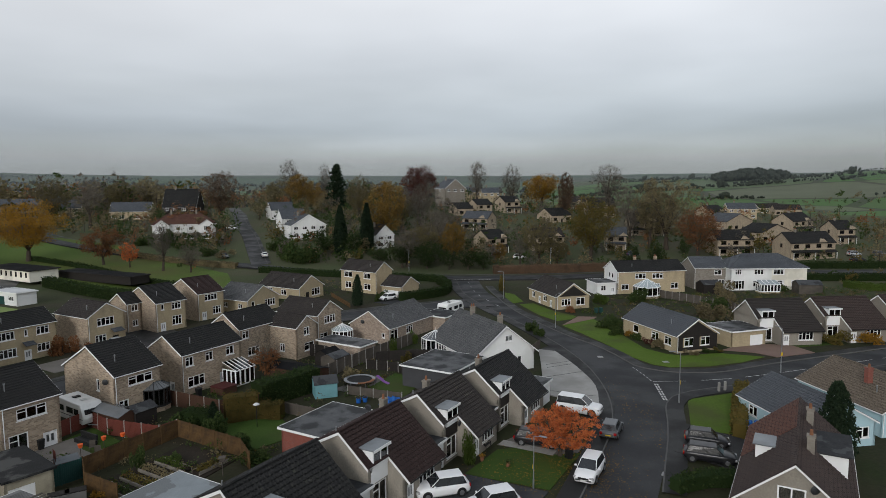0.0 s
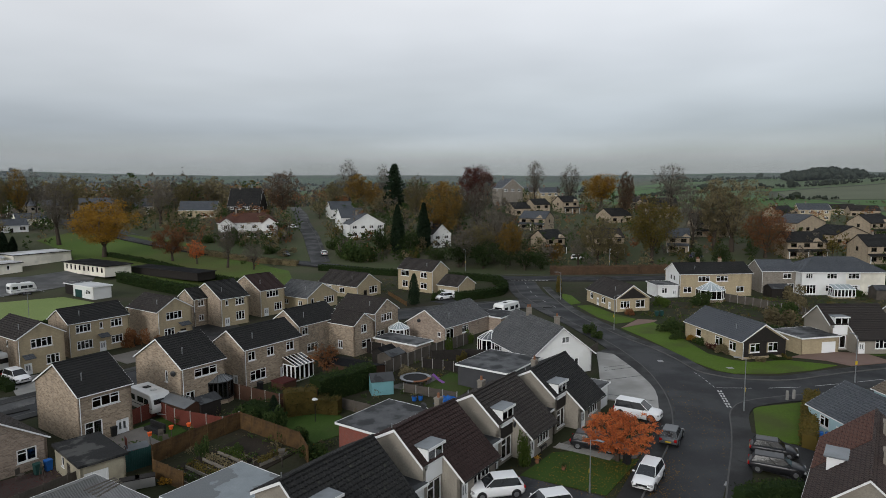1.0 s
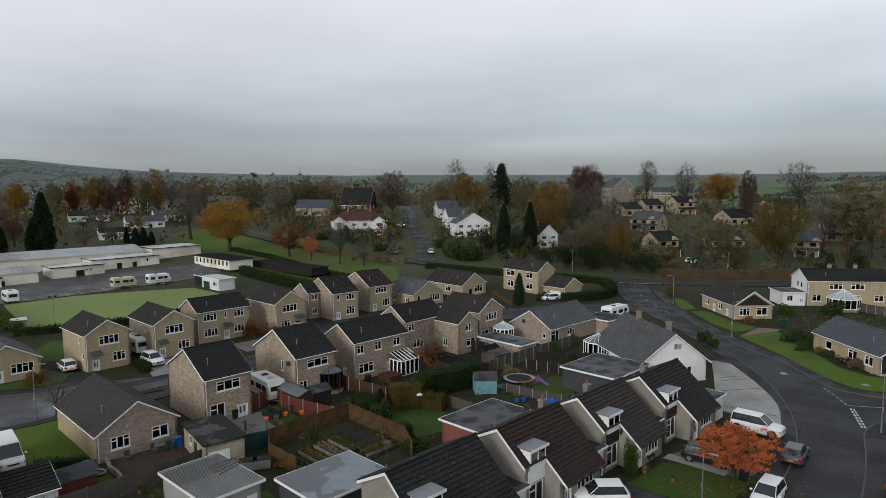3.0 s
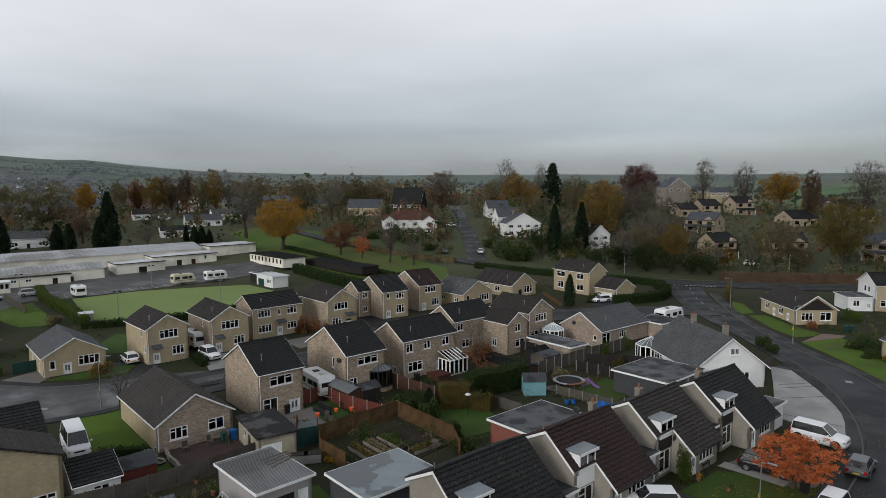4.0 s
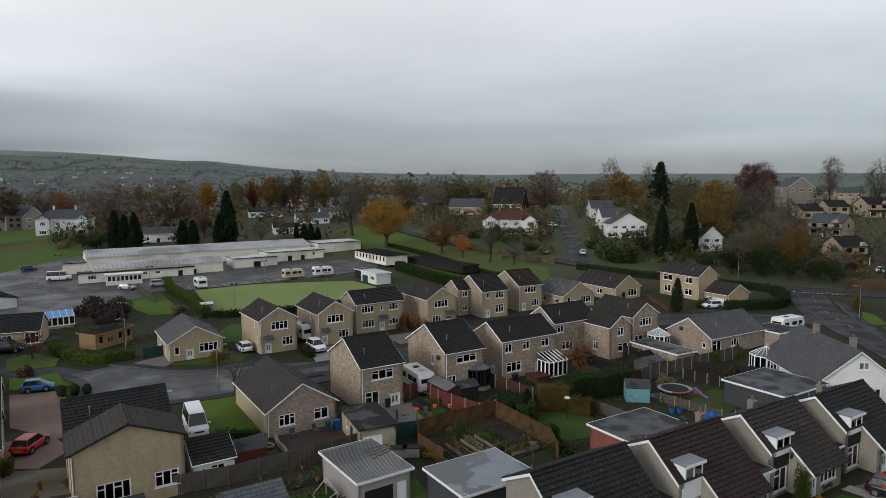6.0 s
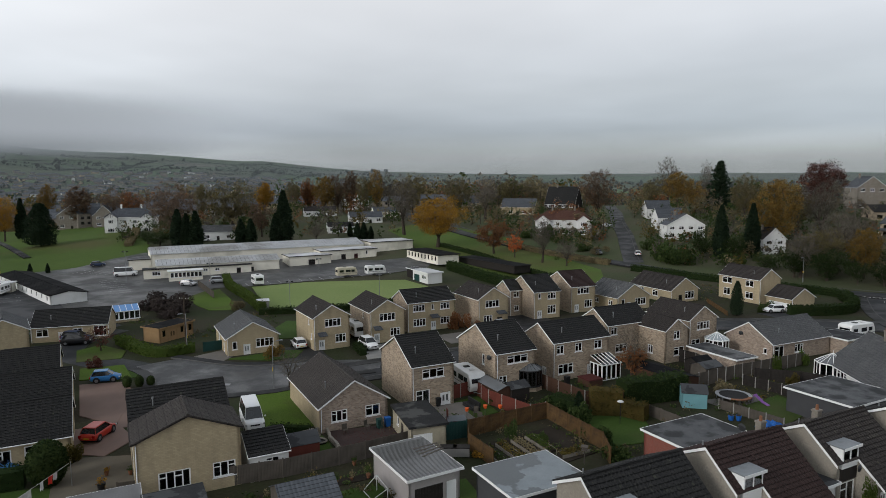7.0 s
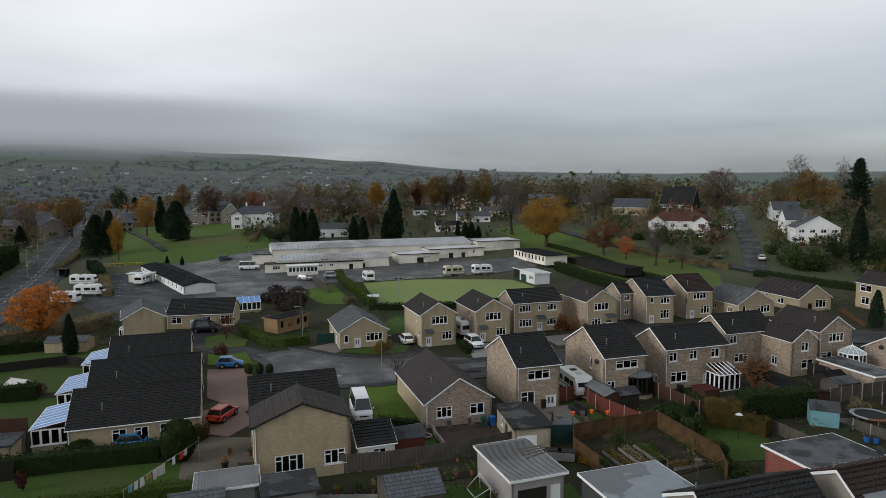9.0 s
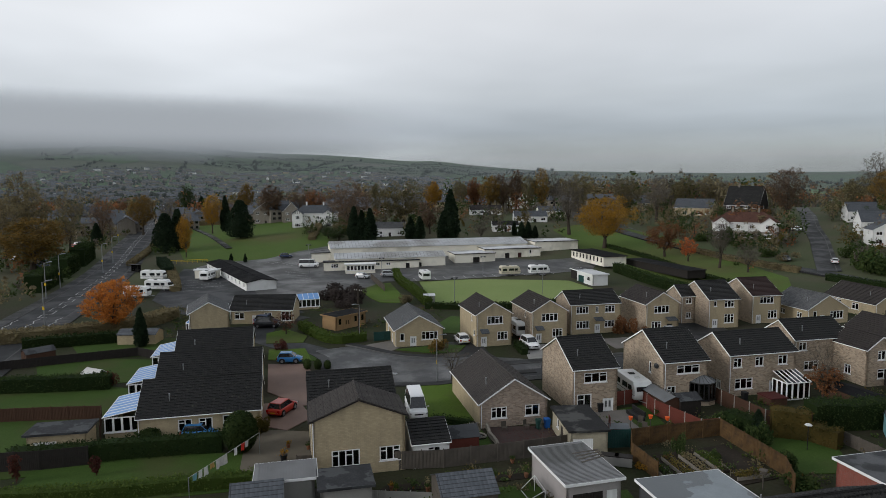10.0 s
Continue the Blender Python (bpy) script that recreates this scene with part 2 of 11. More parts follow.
plain("old_asphalt", (0.024, 0.024, 0.024), (0.037, 0.037, 0.036), 0.1, 30, 0.68, spec=0.08, stain=((0.026, 0.026, 0.027), 0.8, 0.55))
plain("close_asphalt", (0.052, 0.052, 0.053), (0.072, 0.072, 0.072), 0.12, 30, 0.65, spec=0.1, stain=((0.036, 0.036, 0.037), 0.7, 0.56))
plain("worn_asphalt", (0.074, 0.073, 0.07), (0.102, 0.1, 0.095), 0.12, 20, 0.7, spec=0.1, vary=0.4, stain=((0.05, 0.05, 0.05), 0.8, 0.54))
plain("kerb_stone", (0.12, 0.118, 0.113), (0.085, 0.083, 0.08), 0.6, 15, 0.8)
plain("road_paint", (0.6, 0.6, 0.58), (0.42, 0.42, 0.41), 3, 30, 0.7)
plain("paving", (0.17, 0.155, 0.14), (0.12, 0.11, 0.1), 0.5, 8, 0.7)
plain("block_paving", (0.22, 0.148, 0.12), (0.16, 0.112, 0.094), 0.4, 14, 0.75)
plain("gravel", (0.15, 0.13, 0.1), (0.1, 0.088, 0.07), 0.6, 30, 0.95)
plain("leafy_terrace", (0.08, 0.055, 0.05), (0.052, 0.04, 0.036), 0.5, 9, 0.85)
plain("pale_dash", (0.40, 0.37, 0.36), (0.33, 0.305, 0.295), 0.7, 30, 0.9, stain=((0.24, 0.22, 0.21), 0.5))
plain("soil", (0.026, 0.021, 0.016), (0.044, 0.035, 0.026), 0.6, 14, 0.95)
plain("lawn", (0.08, 0.138, 0.016), (0.098, 0.148, 0.026), 0.25, 8, 0.9, spec=0.1, vary=0.45, stain=((0.055, 0.06, 0.022), 0.7))
plain("garden_lawn", (0.042, 0.08, 0.015), (0.06, 0.098, 0.021), 0.25, 8, 0.9, spec=0.1, vary=0.4, stain=((0.05, 0.052, 0.02), 0.6))
plain("meadow", (0.07, 0.118, 0.021), (0.094, 0.136, 0.03), 0.05, 3, 0.9, spec=0.1, vary=0.4, stain=((0.075, 0.066, 0.026), 0.75))
plain("green_turf", (0.185, 0.245, 0.08), (0.235, 0.29, 0.105), 0.06, 4, 0.9, spec=0.1, vary=0.3, stain=((0.12, 0.17, 0.055), 0.5))
plain("new_timber", (0.15, 0.088, 0.038), (0.07, 0.044, 0.023), 1.6, 25, 0.8, vary=0.45, stain=((0.036, 0.025, 0.017), 0.8))
plain("grey_timber", (0.115, 0.1, 0.084), (0.066, 0.057, 0.047), 1.0, 25, 0.85, stain=((0.045, 0.042, 0.036), 0.6))
plain("old_sheet", (0.24, 0.24, 0.24), (0.16, 0.16, 0.16), 0.4, 9, 0.6, stain=((0.1, 0.1, 0.095), 0.7))
plain("red_timber", (0.15, 0.045, 0.032), (0.11, 0.034, 0.026), 1.0, 25, 0.7)
plain("brown_timber", (0.075, 0.04, 0.026), (0.06, 0.032, 0.022), 1.0, 25, 0.75)
plain("cabin_timber", (0.34, 0.22, 0.11), (0.28, 0.175, 0.09), 1.0, 25, 0.7)
plain("blue_timber", (0.18, 0.38, 0.41), (0.15, 0.32, 0.35), 1.0, 25, 0.7)
plain("green_board", (0.02, 0.06, 0.055), (0.025, 0.07, 0.06), 1.0, 25, 0.6)
plain("bark", (0.07, 0.055, 0.042), (0.045, 0.037, 0.03), 2, 18, 0.95)
plain("galvanised", (0.32, 0.33, 0.34), (0.26, 0.27, 0.28), 2, 20, 0.45, 0.6)
plain("terracotta", (0.24, 0.11, 0.06), (0.18, 0.085, 0.05), 3, 20, 0.8)
plain("rubber", (0.02, 0.02, 0.021), (0.028, 0.028, 0.028), 3, 20, 0.8)
plain("blue_plastic", (0.02, 0.12, 0.4), (0.02, 0.1, 0.34), 3, 20, 0.5)
plain("orange_plastic", (0.75, 0.13, 0.03), (0.65, 0.11, 0.03), 3, 20, 0.5)
plain("maroon_cover", (0.075, 0.02, 0.018), (0.06, 0.016, 0.015), 3, 20, 0.6)
plain("chrome", (0.5, 0.5, 0.5), (0.45, 0.45, 0.45), 3, 20, 0.25, 0.9)
plain("cloth_white", (0.7, 0.7, 0.68), (0.6, 0.6, 0.58), 3, 20, 0.9)
for nm, c in (("white", (0.72, 0.72, 0.72)), ("black", (0.012, 0.012, 0.014)), ("grey", (0.09, 0.095, 0.1)), ("blue", (0.03, 0.16, 0.38)),
              ("red", (0.42, 0.035, 0.02)), ("silver", (0.36, 0.37, 0.38)), ("navy", (0.02, 0.035, 0.08))):
    plain("paint_" + nm, c, tuple(0.93 * v for v in c), 0.8, 20, 0.28, spec=0.32, vary=0.04, relief=0.02)
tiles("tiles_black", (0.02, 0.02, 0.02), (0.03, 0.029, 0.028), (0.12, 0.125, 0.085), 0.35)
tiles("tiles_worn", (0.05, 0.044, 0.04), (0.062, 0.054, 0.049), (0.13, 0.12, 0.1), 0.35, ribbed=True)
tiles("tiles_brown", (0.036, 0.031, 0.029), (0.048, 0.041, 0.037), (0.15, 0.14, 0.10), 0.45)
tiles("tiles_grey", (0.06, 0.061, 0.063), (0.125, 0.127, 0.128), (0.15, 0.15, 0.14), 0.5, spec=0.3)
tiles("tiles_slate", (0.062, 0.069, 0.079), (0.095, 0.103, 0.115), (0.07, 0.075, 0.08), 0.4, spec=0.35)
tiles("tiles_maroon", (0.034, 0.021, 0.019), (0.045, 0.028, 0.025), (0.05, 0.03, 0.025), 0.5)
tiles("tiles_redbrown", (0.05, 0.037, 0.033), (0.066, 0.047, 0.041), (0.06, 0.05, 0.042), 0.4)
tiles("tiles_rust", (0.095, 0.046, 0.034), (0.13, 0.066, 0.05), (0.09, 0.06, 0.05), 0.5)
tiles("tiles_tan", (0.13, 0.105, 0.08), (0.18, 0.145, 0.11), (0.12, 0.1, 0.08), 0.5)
foliage("leaf_green", (0.0264, 0.0506, 0.0176), (0.0484, 0.0748, 0.0231), (0.0792, 0.105, 0.033))
foliage("leaf_hedge", (0.0157, 0.0314, 0.0112), (0.0291, 0.0482, 0.0157), (0.047, 0.0672, 0.0213))
foliage("leaf_conifer", (0.014, 0.026, 0.016), (0.024, 0.04, 0.022), (0.036, 0.055, 0.028))
foliage("leaf_lime", (0.045, 0.078, 0.016), (0.068, 0.1, 0.021), (0.085, 0.115, 0.026))
foliage("leaf_gold", (0.28, 0.15, 0.024), (0.36, 0.195, 0.03), (0.2, 0.115, 0.026))
foliage("leaf_yellow_green", (0.125, 0.1, 0.028), (0.175, 0.125, 0.034), (0.065, 0.07, 0.022))
foliage("leaf_orange", (0.5, 0.135, 0.042), (0.58, 0.19, 0.065), (0.36, 0.085, 0.034))
foliage("leaf_flame", (0.62, 0.22, 0.045), (0.7, 0.28, 0.06), (0.46, 0.15, 0.036))
foliage("leaf_turning", (0.07, 0.058, 0.018), (0.105, 0.074, 0.022), (0.032, 0.04, 0.013))
foliage("thicket", (0.06, 0.048, 0.0444), (0.0792, 0.0624, 0.0552), (0.0432, 0.036, 0.0336))
foliage("leaf_russet", (0.2, 0.088, 0.042), (0.25, 0.115, 0.05), (0.13, 0.066, 0.036))
foliage("leaf_dark_red", (0.095, 0.034, 0.028), (0.125, 0.045, 0.034), (0.065, 0.03, 0.024))
foliage("leaf_amber", (0.187, 0.116, 0.033), (0.242, 0.143, 0.0374), (0.121, 0.0935, 0.033))
foliage("leaf_copper", (0.149, 0.0968, 0.0638), (0.182, 0.117, 0.0726), (0.11, 0.0792, 0.0583))
foliage("leaf_olive", (0.129, 0.109, 0.0515), (0.165, 0.134, 0.0601), (0.0913, 0.0827, 0.0428))
foliage("leaf_brown", (0.174, 0.144, 0.0837), (0.223, 0.181, 0.0952), (0.127, 0.108, 0.0678))
# greyed, low-contrast leaf tones; the far trees' haze is put in the colour
foliage("leaf_hill", (0.047, 0.056, 0.044), (0.06, 0.07, 0.052), (0.04, 0.05, 0.042))
foliage("twig", (0.129, 0.113, 0.0902), (0.168, 0.146, 0.116), (0.0953, 0.0837, 0.0696))
plain("car_glass", (0.012, 0.014, 0.016), (0.02, 0.022, 0.024), 3, 20, 0.08, spec=0.6, vary=0.02, relief=0.0)
glass("window_glass", clear=0.5)
glass("clear_glass", clear=0.85)


def wet(name, scale, dry, shine, spec):
    """Damp patches that shine, drier ones between."""
    nt = MATS[name].node_tree
    b = nt.nodes["Principled BSDF"]
    r = node(nt, "ShaderNodeMapRange")
    r.inputs[3].default_value, r.inputs[4].default_value = shine, dry
    nt.links.new(noise_at(nt, scale, 5, "Object", 0.4, 0.6), r.inputs[0])
    nt.links.new(r.outputs[0], b.inputs["Roughness"])
    b.inputs["Specular IOR Level"].default_value = spec


wet("asphalt", 0.16, 0.8, 0.55, 0.09)
wet("old_asphalt", 0.2, 0.78, 0.5, 0.12)
wet("worn_asphalt", 0.13, 0.7, 0.4, 0.2)
wet("felt_grey", 0.5, 0.7, 0.42, 0.18)
wet("close_asphalt", 0.22, 0.7, 0.33, 0.3)
wet("concrete", 0.3, 0.75, 0.45, 0.3)


def ground_mat():
    m, nt, b = base_mat("ground", 0.95, spec=0.1)
    geo = node(nt, "ShaderNodeNewGeometry")
    near = mixed(nt, noise_at(nt, 0.12, 5, vec=geo.outputs["Position"]), (0.026, 0.036, 0.013), (0.042, 0.035, 0.024))
    near = mixed(nt, mul(nt, noise_at(nt, 2.5, 3, vec=geo.outputs["Position"], lo=0.3, hi=0.7), 0.6), near, (0.02, 0.021, 0.012))
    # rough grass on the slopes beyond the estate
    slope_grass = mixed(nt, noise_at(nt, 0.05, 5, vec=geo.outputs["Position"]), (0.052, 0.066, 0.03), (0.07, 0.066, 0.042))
    # far country: fields with hedgerows between them
    v1, v2 = node(nt, "ShaderNodeTexVoronoi"), node(nt, "ShaderNodeTexVoronoi")
    v2.feature = "DISTANCE_TO_EDGE"
    for v in (v1, v2):
        v.inputs["Scale"].default_value = 0.0052
        nt.links.new(geo.outputs["Position"], v.inputs["Vector"])
    sep = node(nt, "ShaderNodeSeparateXYZ")
    nt.links.new(v1.outputs["Color"], sep.inputs[0])
    ramp = node(nt, "ShaderNodeValToRGB")
    el = ramp.color_ramp.elements
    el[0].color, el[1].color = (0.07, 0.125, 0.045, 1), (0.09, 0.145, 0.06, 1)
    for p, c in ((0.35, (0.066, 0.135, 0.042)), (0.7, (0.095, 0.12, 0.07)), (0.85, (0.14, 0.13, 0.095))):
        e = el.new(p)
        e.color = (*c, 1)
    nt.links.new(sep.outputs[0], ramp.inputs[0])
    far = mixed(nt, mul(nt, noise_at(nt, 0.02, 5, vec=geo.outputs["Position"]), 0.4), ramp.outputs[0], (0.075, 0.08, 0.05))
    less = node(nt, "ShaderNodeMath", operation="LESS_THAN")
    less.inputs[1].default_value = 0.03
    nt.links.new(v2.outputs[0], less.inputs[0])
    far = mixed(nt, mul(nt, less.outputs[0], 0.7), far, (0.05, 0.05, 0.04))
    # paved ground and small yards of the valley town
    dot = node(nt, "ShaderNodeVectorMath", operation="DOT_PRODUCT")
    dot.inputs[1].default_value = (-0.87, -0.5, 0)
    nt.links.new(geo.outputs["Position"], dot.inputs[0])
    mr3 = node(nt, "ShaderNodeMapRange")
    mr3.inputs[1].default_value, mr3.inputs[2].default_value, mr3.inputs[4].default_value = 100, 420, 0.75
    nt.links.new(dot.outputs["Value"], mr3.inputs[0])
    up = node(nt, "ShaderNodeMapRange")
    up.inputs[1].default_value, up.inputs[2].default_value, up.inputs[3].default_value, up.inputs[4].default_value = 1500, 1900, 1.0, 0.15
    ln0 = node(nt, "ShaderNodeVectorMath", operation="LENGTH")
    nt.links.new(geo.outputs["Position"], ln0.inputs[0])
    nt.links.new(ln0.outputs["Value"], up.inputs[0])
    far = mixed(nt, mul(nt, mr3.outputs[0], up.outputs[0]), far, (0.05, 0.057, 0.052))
    # greyed moor tone mixed in with distance puts haze into the base colour
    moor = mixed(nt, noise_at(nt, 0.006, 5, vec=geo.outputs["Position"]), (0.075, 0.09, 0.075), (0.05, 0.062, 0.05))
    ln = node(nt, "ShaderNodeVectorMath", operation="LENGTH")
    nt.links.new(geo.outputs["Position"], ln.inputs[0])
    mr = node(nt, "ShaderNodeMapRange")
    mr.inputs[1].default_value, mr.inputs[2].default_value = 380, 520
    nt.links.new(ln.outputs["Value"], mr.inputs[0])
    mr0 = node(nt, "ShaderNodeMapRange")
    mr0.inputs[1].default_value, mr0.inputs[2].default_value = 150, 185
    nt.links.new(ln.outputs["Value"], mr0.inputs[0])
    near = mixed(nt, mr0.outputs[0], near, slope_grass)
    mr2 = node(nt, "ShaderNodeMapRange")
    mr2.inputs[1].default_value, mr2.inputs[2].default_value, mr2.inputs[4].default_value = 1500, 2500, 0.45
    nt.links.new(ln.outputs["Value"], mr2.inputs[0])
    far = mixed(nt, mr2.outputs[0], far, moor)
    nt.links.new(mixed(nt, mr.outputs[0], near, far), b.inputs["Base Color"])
    bump(nt, b, noise_at(nt, 3, 4, vec=geo.outputs["Position"]), 0.4, 0.05)


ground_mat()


def glow_mist_mat(name, reach, haze, cloud):
    """Thin haze near the ground, thick low cloud over the western moor; both glow."""
    m = bpy.data.materials.new(name)
    m.use_nodes = True
    MATS[name] = m
    nt = m.node_tree
    nt.nodes.clear()
    geo, sep = node(nt, "ShaderNodeNewGeometry"), node(nt, "ShaderNodeSeparateXYZ")
    nt.links.new(geo.outputs["Position"], sep.inputs[0])
    neg = mul(nt, sep.outputs[0], -1.0)
    az = node(nt, "ShaderNodeMath", operation="ARCTAN2")
    nt.links.new(neg, az.inputs[0])
    nt.links.new(sep.outputs[1], az.inputs[1])

    def ramp(src, a, b, lo, hi):
        r = node(nt, "ShaderNodeMapRange", interpolation_type="SMOOTHSTEP")
        for i, v in enumerate((a, b, lo, hi)):
            r.inputs[i + 1].default_value = v
        nt.links.new(src, r.inputs[0])
        return r.outputs[0]
    mp = node(nt, "ShaderNodeMapping")
    mp.inputs["Scale"].default_value = (1, 1, 3.0)
    nt.links.new(geo.outputs["Position"], mp.inputs[0])
    wisp = noise_at(nt, 0.0028, 5, vec=mp.outputs[0], lo=0.25, hi=0.75)
    # the cloud's ragged underside
    sway = node(nt, "ShaderNodeMath", operation="MULTIPLY_ADD")
    nt.links.new(wisp, sway.inputs[0])
    sway.inputs[1].default_value = 0.022 * reach
    nt.links.new(sep.outputs[2], sway.inputs[2])
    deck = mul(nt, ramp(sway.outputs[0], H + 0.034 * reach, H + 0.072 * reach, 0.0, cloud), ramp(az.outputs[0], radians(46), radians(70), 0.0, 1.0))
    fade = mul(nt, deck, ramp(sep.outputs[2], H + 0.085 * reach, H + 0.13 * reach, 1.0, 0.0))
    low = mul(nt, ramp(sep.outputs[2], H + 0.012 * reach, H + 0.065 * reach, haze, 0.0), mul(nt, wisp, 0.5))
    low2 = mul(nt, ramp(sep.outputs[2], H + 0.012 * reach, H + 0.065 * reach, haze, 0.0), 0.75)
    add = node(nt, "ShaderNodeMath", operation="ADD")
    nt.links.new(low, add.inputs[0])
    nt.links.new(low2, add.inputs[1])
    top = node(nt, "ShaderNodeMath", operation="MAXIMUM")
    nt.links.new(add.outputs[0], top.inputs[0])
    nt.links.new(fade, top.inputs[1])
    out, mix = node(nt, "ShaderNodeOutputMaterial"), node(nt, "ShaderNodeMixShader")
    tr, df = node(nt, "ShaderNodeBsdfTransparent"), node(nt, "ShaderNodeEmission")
    # emission puts in the haze and cloud brightness, paler higher up
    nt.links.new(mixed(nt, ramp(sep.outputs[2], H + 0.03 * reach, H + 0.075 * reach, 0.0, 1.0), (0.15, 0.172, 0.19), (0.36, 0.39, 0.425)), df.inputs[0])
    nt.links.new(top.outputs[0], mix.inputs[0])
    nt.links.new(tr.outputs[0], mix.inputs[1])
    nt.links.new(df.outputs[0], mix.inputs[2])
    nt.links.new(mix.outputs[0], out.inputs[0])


GLOW_MIST = [(950, 0.05, 0.0), (1250, 0.06, 0.0), (1550, 0.07, 0.0), (1850, 0.08, 0.3), (2150, 0.09, 0.55), (2450, 0.1, 0.8), (2750, 0.11, 0.9)]
for reach, haze, cloud in GLOW_MIST:
    glow_mist_mat(f"mist_{reach}", reach, haze, cloud)

# ---- building blocks ----
def uvs(me):
    """Metric UVs: along the wall and up it, along the eaves and up the slope."""
    n = len(me.loops)
    if not n:
        return
    co = np.empty(len(me.vertices) * 3)
    me.vertices.foreach_get("co", co)
    co = co.reshape(-1, 3)
    vi = np.empty(n, dtype=np.int32)
    me.loops.foreach_get("vertex_index", vi)
    tot = np.empty(len(me.polygons), dtype=np.int32)
    me.polygons.foreach_get("loop_total", tot)
    nor = np.empty(len(me.polygons) * 3)
    me.polygons.foreach_get("normal", nor)
    nor = np.repeat(nor.reshape(-1, 3), tot, axis=0)
    flat = np.abs(nor[:, 2]) > 0.97
    t = np.stack([-nor[:, 1], nor[:, 0], np.zeros(n)], 1)
    t[flat] = (1, 0, 0)
    t /= np.maximum(np.linalg.norm(t, axis=1), 1e-9)[:, None]
    b = np.cross(nor, t)
    p = co[vi]
    uv = np.stack([(p * t).sum(1), (p * b).sum(1)], 1)
    me.uv_layers.new(name="uv").data.foreach_set("uv", uv.ravel())


def finish(name, bm, mat):
    me = bpy.data.meshes.new(name)
    bm.to_mesh(me)
    bm.free()
    uvs(me)
    if mat:
        me.materials.append(MATS[mat])
    return me


def part(name, bm, mat, parent=None, label="", m=None):
    me = bm if isinstance(bm, bpy.types.Mesh) else finish(name, bm, mat)
    ob = new(name, me)
    if parent is not None:
        ob.parent = parent
    if m is not None:
        ob.matrix_basis = m
    if label:
        ob["label"] = label
    return ob


def mesh_of(name, verts, faces, mat, uv=True):
    me = bpy.data.meshes.new(name)
    me.from_pydata([tuple(v) for v in verts], [], faces)
    if uv:
        uvs(me)
    me.materials.append(MATS[mat])
    return me


def thing(name, x, y, ang=0.0, z=None, label="", category="", group="", kind=""):
    ob = new(name)
    ob.empty_display_size = 0.3
    ob.matrix_basis = pose(x, y, ground_z(x, y) if z is None else z, 0, 0, ang)
    return tagged(ob, label, category, group, kind)


def box(bm, x0, y0, z0, x1, y1, z1, bevel=0.0, m=None):
    vs = [bm.verts.new(v) for v in ((x0, y0, z0), (x1, y0, z0), (x1, y1, z0), (x0, y1, z0), (x0, y0, z1), (x1, y0, z1), (x1, y1, z1), (x0, y1, z1))]
    fs = [bm.faces.new([vs[i] for i in f]) for f in ((0, 3, 2, 1), (4, 5, 6, 7), (0, 1, 5, 4), (1, 2, 6, 5), (2, 3, 7, 6), (3, 0, 4, 7))]
    if bevel:
        bmesh.ops.bevel(bm, geom=list({e for f in fs for e in f.edges}), offset=bevel, segments=1, affect="EDGES")
    elif m is not None:
        for v in vs:
            v.co = m @ v.co
    return vs


def boxes(*specs, bevel=0.0):
    bm = bmesh.new()
    for s in specs:
        box(bm, *s, bevel=bevel)
    return bm


def tube(bm, p, q, r0, r1=None, n=8, caps=True):
    p, q = Vector(p), Vector(q)
    r1 = r0 if r1 is None else r1
    d = (q - p).normalized()
    a = d.orthogonal().normalized()
    b = d.cross(a)
    ring = lambda c, r: [bm.verts.new(c + r * (math.cos(2 * math.pi * i / n) * a + math.sin(2 * math.pi * i / n) * b)) for i in range(n)]
    u, v = ring(p, r0), ring(q, r1)
    for i in range(n):
        bm.faces.new((u[i], u[(i + 1) % n], v[(i + 1) % n], v[i]))
    if caps:
        bm.faces.new(u[::-1])
        bm.faces.new(v)


def tubes(*specs, n=8):
    bm = bmesh.new()
    for s in specs:
        tube(bm, *s, n=n)
    return bm


def prism(bm, poly, z0, z1):
    """An upright prism over a plan polygon."""
    lo, hi = [bm.verts.new((*p, z0)) for p in poly], [bm.verts.new((*p, z1)) for p in poly]
    k = len(poly)
    bm.faces.new(hi)
    bm.faces.new(lo[::-1])
    for i in range(k):
        bm.faces.new((lo[i], lo[(i + 1) % k], hi[(i + 1) % k], hi[i]))


# ---- land ----
def smooth(a, b, v):
    v = min(max((v - a) / (b - a), 0.0), 1.0)
    return v * v * (3 - 2 * v)


RISE_AZ = [-180, -60, -38, -28, -12, 0, 8, 20, 33, 48, 60, 70, 90, 180]
RISE_H = [0, 2, 5, 6, 10, 14, 13, 10, 10, 9.5, 6, 1.5, 0, 0]
FAR_AZ = [-180, -60, -36, -20, 0, 15, 25, 31, 38.7, 42.3, 46, 47.4, 50, 54, 58, 61, 64, 68.3, 70, 76, 82, 120, 180]
FAR_S = [0.01, 0.011, 0.0105, 0.009, 0.009, 0.0103, 0.012, 0.0133, 0.0159, 0.0202, 0.0268, 0.031, 0.0305, 0.037, 0.0407, 0.0415, 0.0445, 0.0537, 0.056, 0.056, 0.053, 0.05, 0.01]


